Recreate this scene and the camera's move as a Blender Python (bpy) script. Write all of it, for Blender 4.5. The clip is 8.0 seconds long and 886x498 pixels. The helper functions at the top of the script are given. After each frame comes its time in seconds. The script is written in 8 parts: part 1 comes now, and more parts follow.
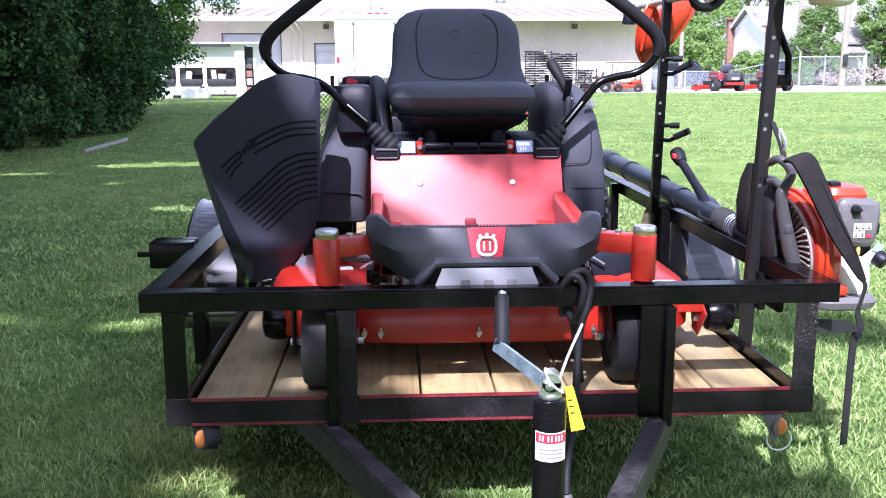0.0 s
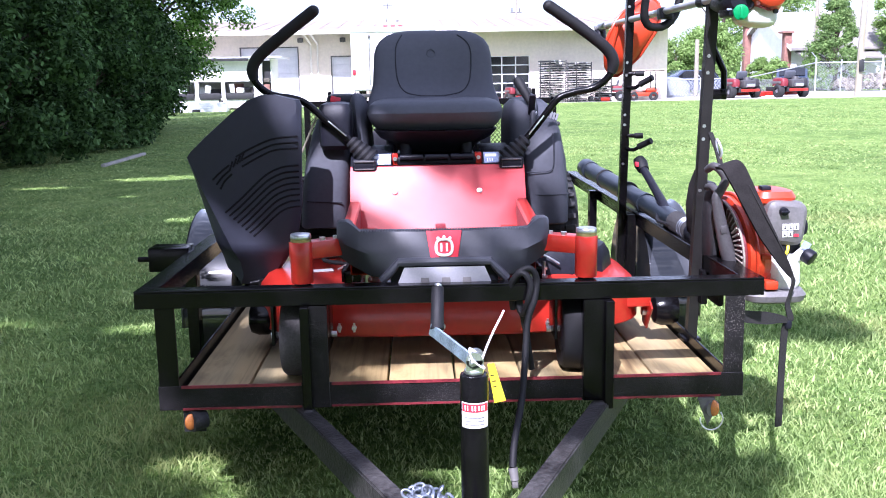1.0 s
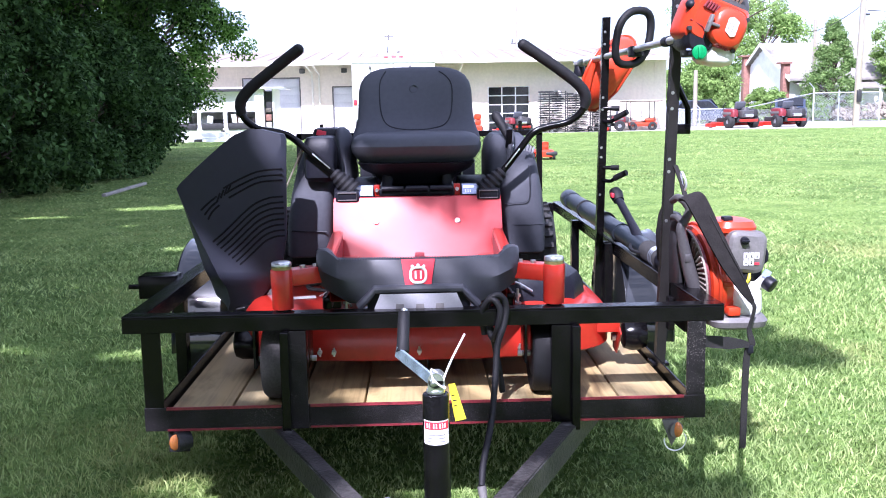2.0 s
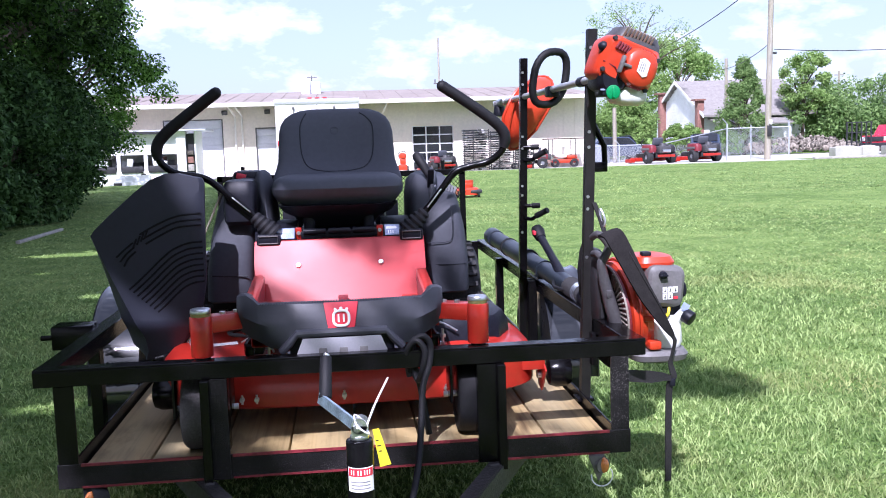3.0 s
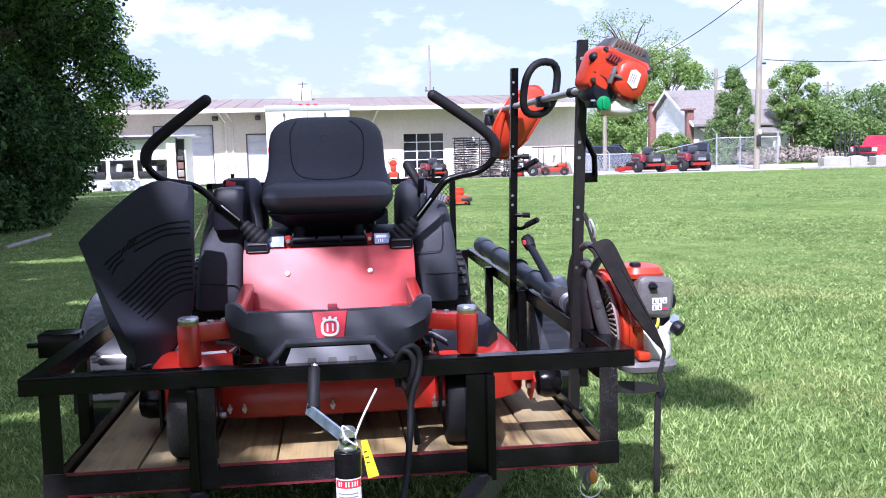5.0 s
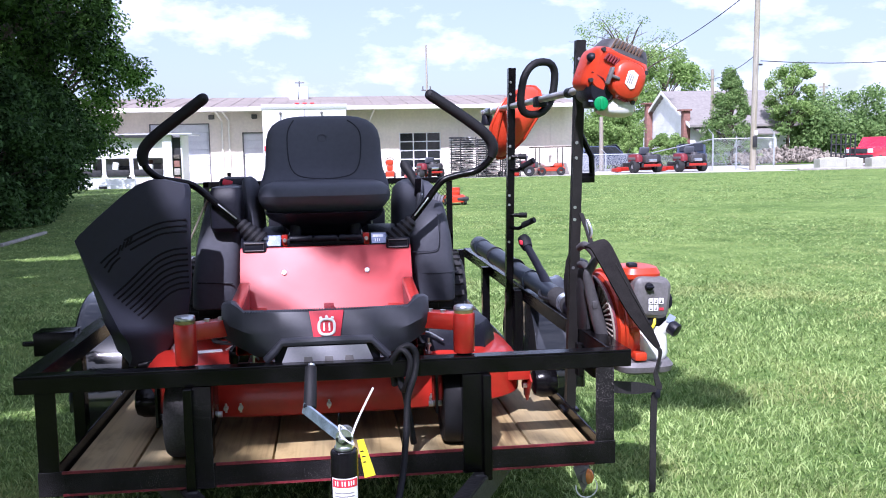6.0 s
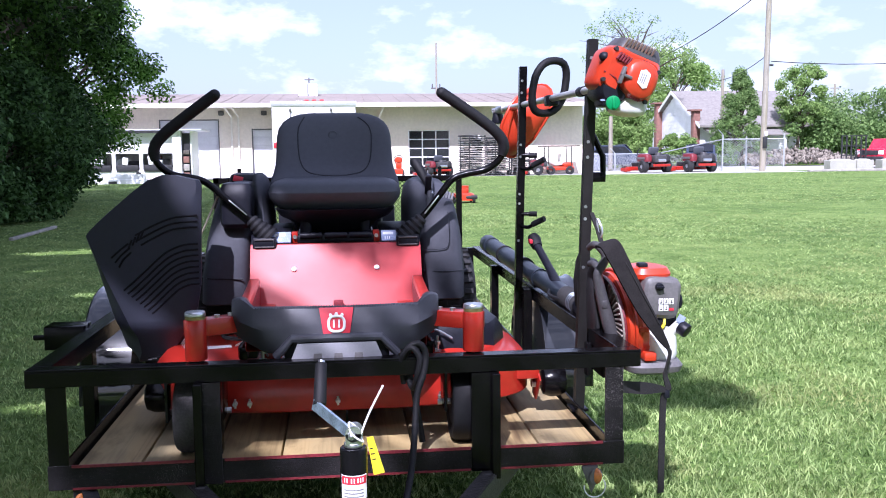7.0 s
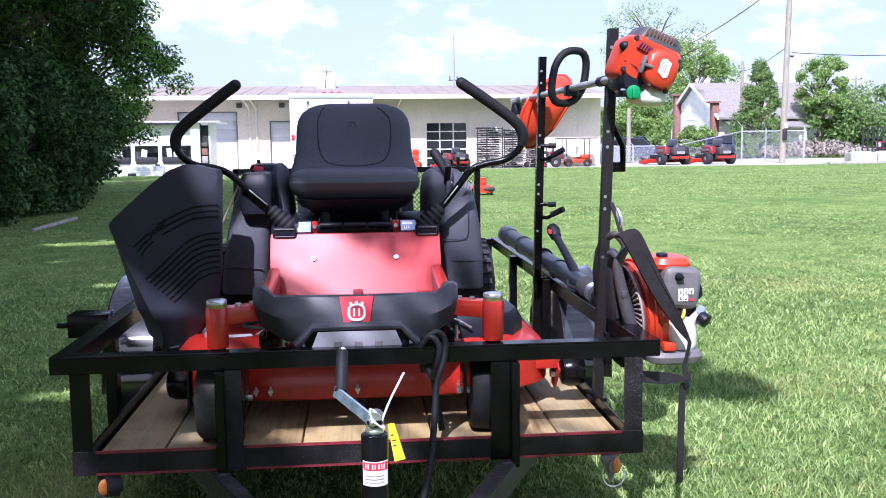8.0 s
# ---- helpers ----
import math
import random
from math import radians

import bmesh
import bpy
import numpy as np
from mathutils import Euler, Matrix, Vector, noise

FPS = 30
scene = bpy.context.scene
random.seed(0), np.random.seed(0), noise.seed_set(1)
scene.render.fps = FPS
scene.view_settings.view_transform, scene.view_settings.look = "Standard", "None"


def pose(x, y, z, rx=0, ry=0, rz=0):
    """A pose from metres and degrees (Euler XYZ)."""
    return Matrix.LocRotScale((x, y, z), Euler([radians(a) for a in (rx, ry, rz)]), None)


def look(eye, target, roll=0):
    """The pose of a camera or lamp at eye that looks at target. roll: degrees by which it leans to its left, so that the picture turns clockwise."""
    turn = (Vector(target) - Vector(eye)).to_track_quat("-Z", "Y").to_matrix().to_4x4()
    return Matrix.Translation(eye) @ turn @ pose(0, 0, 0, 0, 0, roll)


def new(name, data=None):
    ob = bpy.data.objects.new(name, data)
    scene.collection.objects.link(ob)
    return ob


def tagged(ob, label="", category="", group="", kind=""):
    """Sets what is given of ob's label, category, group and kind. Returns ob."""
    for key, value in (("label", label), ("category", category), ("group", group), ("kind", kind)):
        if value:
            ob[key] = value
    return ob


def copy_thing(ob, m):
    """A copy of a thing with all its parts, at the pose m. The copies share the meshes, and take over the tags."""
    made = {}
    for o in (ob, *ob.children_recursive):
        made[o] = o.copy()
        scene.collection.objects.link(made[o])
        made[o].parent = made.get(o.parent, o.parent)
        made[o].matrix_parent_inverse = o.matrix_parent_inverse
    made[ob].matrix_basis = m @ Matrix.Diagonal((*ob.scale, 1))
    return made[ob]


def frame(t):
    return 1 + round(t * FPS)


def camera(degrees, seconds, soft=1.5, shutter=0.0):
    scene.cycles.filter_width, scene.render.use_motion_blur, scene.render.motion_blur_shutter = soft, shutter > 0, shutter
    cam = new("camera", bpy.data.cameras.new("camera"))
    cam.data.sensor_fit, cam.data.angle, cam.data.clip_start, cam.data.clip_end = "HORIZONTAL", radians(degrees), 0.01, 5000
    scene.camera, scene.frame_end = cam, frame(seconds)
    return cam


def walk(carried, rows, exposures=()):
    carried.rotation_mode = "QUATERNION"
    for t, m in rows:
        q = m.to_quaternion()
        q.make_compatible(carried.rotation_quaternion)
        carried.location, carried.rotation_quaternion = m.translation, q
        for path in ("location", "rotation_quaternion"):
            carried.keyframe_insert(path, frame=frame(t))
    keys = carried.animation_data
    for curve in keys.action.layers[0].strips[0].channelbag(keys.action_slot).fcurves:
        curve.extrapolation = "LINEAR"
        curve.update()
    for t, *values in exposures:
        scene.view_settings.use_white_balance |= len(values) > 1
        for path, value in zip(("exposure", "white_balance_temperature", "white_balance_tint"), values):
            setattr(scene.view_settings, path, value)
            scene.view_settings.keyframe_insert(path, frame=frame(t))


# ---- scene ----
cam = camera(51.3, 8.0, 1.0)
PATH = [
    (0, (-0.238, -2.204, 1.19), (-0.142, -0.243, 0.807), -0.2),
    (0.5, (-0.183, -2.349, 1.195), (-0.062, -0.385, 0.836), -0.3),
    (1, (-0.088, -2.477, 1.215), (-0.036, -0.511, 0.854), -1.0),
    (1.5, (-0.01, -2.565, 1.226), (-0.062, -0.594, 0.894), -0.5),
    (2, (-0.01, -2.603, 1.232), (0.039, -0.626, 0.933), -1.0),
    (2.2, (-0.01, -2.597, 1.232), (0.108, -0.619, 0.957), -1.3),
    (3.5, (0.014, -2.593, 1.242), (0.228, -0.615, 1.034), -1.8),
    (4, (0.013, -2.591, 1.243), (0.231, -0.614, 1.043), -1.7),
    (4.5, (0.01, -2.589, 1.244), (0.235, -0.612, 1.041), -1.5),
    (6, (0.005, -2.588, 1.245), (0.243, -0.613, 1.039), -1.1),
    (6.5, (0.003, -2.587, 1.245), (0.238, -0.612, 1.037), -0.7),
    (7, (-0.002, -2.586, 1.245), (0.219, -0.609, 1.035), -0.6),
    (7.5, (-0.003, -2.589, 1.24), (0.211, -0.612, 1.028), -0.8),
    (8, (-0.011, -2.594, 1.237), (0.173, -0.615, 1.011), -0.6),
]
EXPOSURES = [(0, 1.39, 5410, 31), (1.5, 1.51, 5410, 31), (2.2, 1.40, 5410, 31), (3.3, 0.83, 5410, 31), (7, 0.85, 5410, 31), (8, 0.94, 5410, 31)]
walk(cam, [(t, look(eye, target, roll)) for t, eye, target, roll in PATH], EXPOSURES)

# ---- world, sun, exposure ----
SUN_FROM = Vector((-0.28, -0.84, 1.0)).normalized()
world = bpy.data.worlds.new("sky")
scene.world = world
world.use_nodes = True
wn, wl = world.node_tree.nodes, world.node_tree.links
wn.clear()
w_out = wn.new("ShaderNodeOutputWorld")
w_bg = wn.new("ShaderNodeBackground")
w_sky = wn.new("ShaderNodeTexSky")
w_sky.sky_type = "NISHITA"
w_sky.sun_disc = False
w_sky.sun_elevation = math.asin(SUN_FROM.z)
w_sky.sun_rotation = math.atan2(SUN_FROM.x, SUN_FROM.y)
w_sky.air_density = 1.0
w_sky.dust_density = 2.0
w_tc = wn.new("ShaderNodeTexCoord")
w_map = wn.new("ShaderNodeMapping")
w_map.inputs["Scale"].default_value = (1.0, 1.0, 2.2)
w_map.inputs["Location"].default_value = (0.2, 1.1, 0.8)
w_noise = wn.new("ShaderNodeTexNoise")
w_noise.inputs["Scale"].default_value = 9.0
w_noise.inputs["Detail"].default_value = 8.0
w_noise.inputs["Roughness"].default_value = 0.58
w_ramp = wn.new("ShaderNodeValToRGB")
w_ramp.color_ramp.elements[0].position = 0.48
w_ramp.color_ramp.elements[0].color = (0.30, 0.30, 0.30, 1)
w_ramp.color_ramp.elements[1].position = 0.64
w_ramp.color_ramp.elements[1].color = (0.9, 0.9, 0.9, 1)
w_mix = wn.new("ShaderNodeMixRGB")
w_mix.inputs[2].default_value = (12.0, 12.5, 13.0, 1)
w_bg.inputs["Strength"].default_value = 0.07
wl.new(w_tc.outputs["Generated"], w_map.inputs["Vector"])
wl.new(w_map.outputs["Vector"], w_noise.inputs["Vector"])
wl.new(w_noise.outputs["Fac"], w_ramp.inputs["Fac"])
wl.new(w_ramp.outputs["Color"], w_mix.inputs[0])
# the hazy summer sky is a touch more cyan than the model's
w_tint = wn.new("ShaderNodeMixRGB")
w_tint.blend_type = "MULTIPLY"
w_tint.inputs[0].default_value = 1.0
w_tint.inputs[2].default_value = (0.99, 1.075, 1.05, 1)
wl.new(w_sky.outputs["Color"], w_tint.inputs[1])
wl.new(w_tint.outputs["Color"], w_mix.inputs[1])
wl.new(w_mix.outputs["Color"], w_bg.inputs["Color"])
wl.new(w_bg.outputs["Background"], w_out.inputs["Surface"])

sun_data = bpy.data.lights.new("sun", "SUN")
sun_data.energy = 5.0
sun_data.angle = radians(0.53)
sun_data.color = (1.0, 0.95, 0.87)
sun = new("sun", sun_data)
sun.matrix_world = look(SUN_FROM * 40, (0, 0, 0))


# ---- materials ----
def mat(name, color, rough=0.5, metal=0.0, vary=0.15, scale=8.0, bump=0.0, bump_scale=60.0, coat=0.0, tint=None, spec=0.5, island=0.0, coat_ior=1.5, coat_rough=0.12):
    """A procedural surface: base colour broken up by a broad and a fine noise, with fine relief."""
    m = bpy.data.materials.new(name)
    m.use_nodes = True
    n, l = m.node_tree.nodes, m.node_tree.links
    b = n["Principled BSDF"]
    b.inputs["Metallic"].default_value = metal
    b.inputs["Coat Weight"].default_value = coat
    b.inputs["Coat Roughness"].default_value = coat_rough
    b.inputs["Coat IOR"].default_value = coat_ior
    b.inputs["Specular IOR Level"].default_value = spec
    tc = n.new("ShaderNodeTexCoord")
    n1, n2 = n.new("ShaderNodeTexNoise"), n.new("ShaderNodeTexNoise")
    n1.inputs["Scale"].default_value = scale
    n1.inputs["Detail"].default_value = 5
    n2.inputs["Scale"].default_value = scale * 9
    n2.inputs["Detail"].default_value = 3
    for q in (n1, n2):
        l.new(tc.outputs["Object"], q.inputs["Vector"])
    add = n.new("ShaderNodeMath")
    add.operation = "ADD"
    l.new(n1.outputs["Fac"], add.inputs[0])
    l.new(n2.outputs["Fac"], add.inputs[1])
    half = n.new("ShaderNodeMath")
    half.operation = "MULTIPLY"
    half.inputs[1].default_value = 0.5
    l.new(add.outputs[0], half.inputs[0])
    fac = half.outputs[0]
    if island:
        geo = n.new("ShaderNodeNewGeometry")
        oi = n.new("ShaderNodeObjectInfo")
        pick = geo.outputs["Random Per Island"] if island > 0 else oi.outputs["Random"]
        mx = n.new("ShaderNodeMath")
        mx.operation = "MULTIPLY_ADD"
        l.new(pick, mx.inputs[0])
        mx.inputs[1].default_value = abs(island)
        mx.inputs[2].default_value = -abs(island) / 2
        ad2 = n.new("ShaderNodeMath")
        ad2.operation = "ADD"
        l.new(mx.outputs[0], ad2.inputs[0])
        l.new(fac, ad2.inputs[1])
        fac = ad2.outputs[0]
    ramp = n.new("ShaderNodeValToRGB")
    lo = [c * (1 - vary * 1.6) for c in color]
    hi = list(tint) if tint else [min(1, c * (1 + vary * 1.6)) for c in color]
    ramp.color_ramp.elements[0].position, ramp.color_ramp.elements[1].position = 0.3, 0.7
    ramp.color_ramp.elements[0].color = (*lo, 1)
    ramp.color_ramp.elements[1].color = (*hi, 1)
    l.new(fac, ramp.inputs["Fac"])
    l.new(ramp.outputs["Color"], b.inputs["Base Color"])
    rr = n.new("ShaderNodeMapRange")
    rr.inputs["To Min"].default_value = max(0.02, rough - 0.09)
    rr.inputs["To Max"].default_value = min(1, rough + 0.09)
    l.new(n1.outputs["Fac"], rr.inputs["Value"])
    l.new(rr.outputs["Result"], b.inputs["Roughness"])
    if bump:
        n3 = n.new("ShaderNodeTexNoise")
        n3.inputs["Scale"].default_value = bump_scale
        n3.inputs["Detail"].default_value = 4
        l.new(tc.outputs["Object"], n3.inputs["Vector"])
        bp = n.new("ShaderNodeBump")
        bp.inputs["Strength"].default_value = bump
        bp.inputs["Distance"].default_value = 0.01
        l.new(n3.outputs["Fac"], bp.inputs["Height"])
        l.new(bp.outputs["Normal"], b.inputs["Normal"])
    return m


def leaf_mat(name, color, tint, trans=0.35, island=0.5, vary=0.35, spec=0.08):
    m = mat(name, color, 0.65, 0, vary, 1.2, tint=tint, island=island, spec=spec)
    n, l = m.node_tree.nodes, m.node_tree.links
    b = n["Principled BSDF"]
    tr = n.new("ShaderNodeBsdfTranslucent")
    mix = n.new("ShaderNodeMixShader")
    mix.inputs[0].default_value = trans
    src = b.inputs["Base Color"].links[0].from_socket
    l.new(src, tr.inputs["Color"])
    l.new(b.outputs[0], mix.inputs[1])
    l.new(tr.outputs[0], mix.inputs[2])
    l.new(mix.outputs[0], n["Material Output"].inputs["Surface"])
    return m


def wood_mat(name, c1, c2, scale=(9, 0.8, 9), rough=0.7, island=0.35):
    """Sawn boards with grain along y."""
    m = bpy.data.materials.new(name)
    m.use_nodes = True
    n, l = m.node_tree.nodes, m.node_tree.links
    b = n["Principled BSDF"]
    tc, mp, oi = n.new("ShaderNodeTexCoord"), n.new("ShaderNodeMapping"), n.new("ShaderNodeObjectInfo")
    mp.inputs["Scale"].default_value = scale
    off = n.new("ShaderNodeCombineXYZ")
    mul = n.new("ShaderNodeMath")
    mul.operation = "MULTIPLY"
    mul.inputs[1].default_value = 37.0
    l.new(oi.outputs["Random"], mul.inputs[0])
    l.new(mul.outputs[0], off.inputs["Y"])
    l.new(mul.outputs[0], off.inputs["X"])
    l.new(off.outputs[0], mp.inputs["Location"])
    l.new(tc.outputs["Object"], mp.inputs["Vector"])
    wv, ns = n.new("ShaderNodeTexWave"), n.new("ShaderNodeTexNoise")
    wv.wave_type = "RINGS"
    wv.inputs["Scale"].default_value = 1.3
    wv.inputs["Distortion"].default_value = 6
    wv.inputs["Detail"].default_value = 4
    ns.inputs["Scale"].default_value = 5
    ns.inputs["Detail"].default_value = 8
    l.new(mp.outputs[0], wv.inputs["Vector"])
    l.new(mp.outputs[0], ns.inputs["Vector"])
    mx = n.new("ShaderNodeMath")
    mx.operation = "MULTIPLY_ADD"
    l.new(wv.outputs["Fac"], mx.inputs[0])
    mx.inputs[1].default_value = 0.55
    l.new(ns.outputs["Fac"], mx.inputs[2])
    sb = n.new("ShaderNodeMath")
    sb.operation = "MULTIPLY_ADD"
    l.new(oi.outputs["Random"], sb.inputs[0])
    sb.inputs[1].default_value = island
    l.new(mx.outputs[0], sb.inputs[2])
    rp = n.new("ShaderNodeValToRGB")
    rp.color_ramp.elements[0].position, rp.color_ramp.elements[1].position = 0.42, 0.98
    rp.color_ramp.elements[0].color, rp.color_ramp.elements[1].color = (*c1, 1), (*c2, 1)
    l.new(sb.outputs[0], rp.inputs["Fac"])
    # thin dark grain lines
    sm, sn, sr, sx = n.new("ShaderNodeMapping"), n.new("ShaderNodeTexNoise"), n.new("ShaderNodeMapRange"), n.new("ShaderNodeMixRGB")
    sm.inputs["Scale"].default_value = [v * 5 if v > 5 else v * 0.8 for v in scale]
    l.new(off.outputs[0], sm.inputs["Location"])
    l.new(tc.outputs["Object"], sm.inputs["Vector"])
    sn.inputs["Scale"].default_value = 1.6
    sn.inputs["Detail"].default_value = 5
    l.new(sm.outputs[0], sn.inputs["Vector"])
    sr.inputs["From Min"].default_value, sr.inputs["From Max"].default_value = 0.50, 0.72
    sr.inputs["To Max"].default_value = 0.42
    l.new(sn.outputs["Fac"], sr.inputs["Value"])
    sx.inputs[2].default_value = (*[v * 0.62 for v in c1], 1)
    l.new(sr.outputs["Result"], sx.inputs[0])
    l.new(rp.outputs["Color"], sx.inputs[1])
    # weathered greyish patches and streaks
    pn, pr, pm_ = n.new("ShaderNodeTexNoise"), n.new("ShaderNodeMapRange"), n.new("ShaderNodeMixRGB")
    pn.inputs["Scale"].default_value = 0.55
    pn.inputs["Detail"].default_value = 5
    l.new(mp.outputs[0], pn.inputs["Vector"])
    pr.inputs["From Min"].default_value, pr.inputs["From Max"].default_value = 0.42, 0.66
    pr.inputs["To Max"].default_value = 0.65
    l.new(pn.outputs["Fac"], pr.inputs["Value"])
    l.new(pr.outputs["Result"], pm_.inputs[0])
    l.new(sx.outputs["Color"], pm_.inputs[1])
    pm_.inputs[2].default_value = (0.25, 0.22, 0.13, 1)
    # brown stains and knots with a shape of their own
    kn, kr, km = n.new("ShaderNodeTexNoise"), n.new("ShaderNodeMapRange"), n.new("ShaderNodeMixRGB")
    kmap = n.new("ShaderNodeMapping")
    kmap.inputs["Scale"].default_value = [7.0 if v > 5 else 3.2 for v in scale]
    l.new(off.outputs[0], kmap.inputs["Location"])
    l.new(tc.outputs["Object"], kmap.inputs["Vector"])
    kn.inputs["Scale"].default_value = 1.0
    kn.inputs["Detail"].default_value = 7
    kn.inputs["Roughness"].default_value = 0.65
    l.new(kmap.outputs[0], kn.inputs["Vector"])
    kr.inputs["From Min"].default_value, kr.inputs["From Max"].default_value = 0.55, 0.72
    kr.inputs["To Max"].default_value = 0.6
    l.new(kn.outputs["Fac"], kr.inputs["Value"])
    l.new(kr.outputs["Result"], km.inputs[0])
    l.new(pm_.outputs["Color"], km.inputs[1])
    km.inputs[2].default_value = (*[v * 0.9 for v in c1], 1)
    l.new(km.outputs["Color"], b.inputs["Base Color"])
    b.inputs["Roughness"].default_value = rough
    bp = n.new("ShaderNodeBump")
    bp.inputs["Strength"].default_value = 0.25
    bp.inputs["Distance"].default_value = 0.004
    l.new(ns.outputs["Fac"], bp.inputs["Height"])
    l.new(bp.outputs["Normal"], b.inputs["Normal"])
    return m


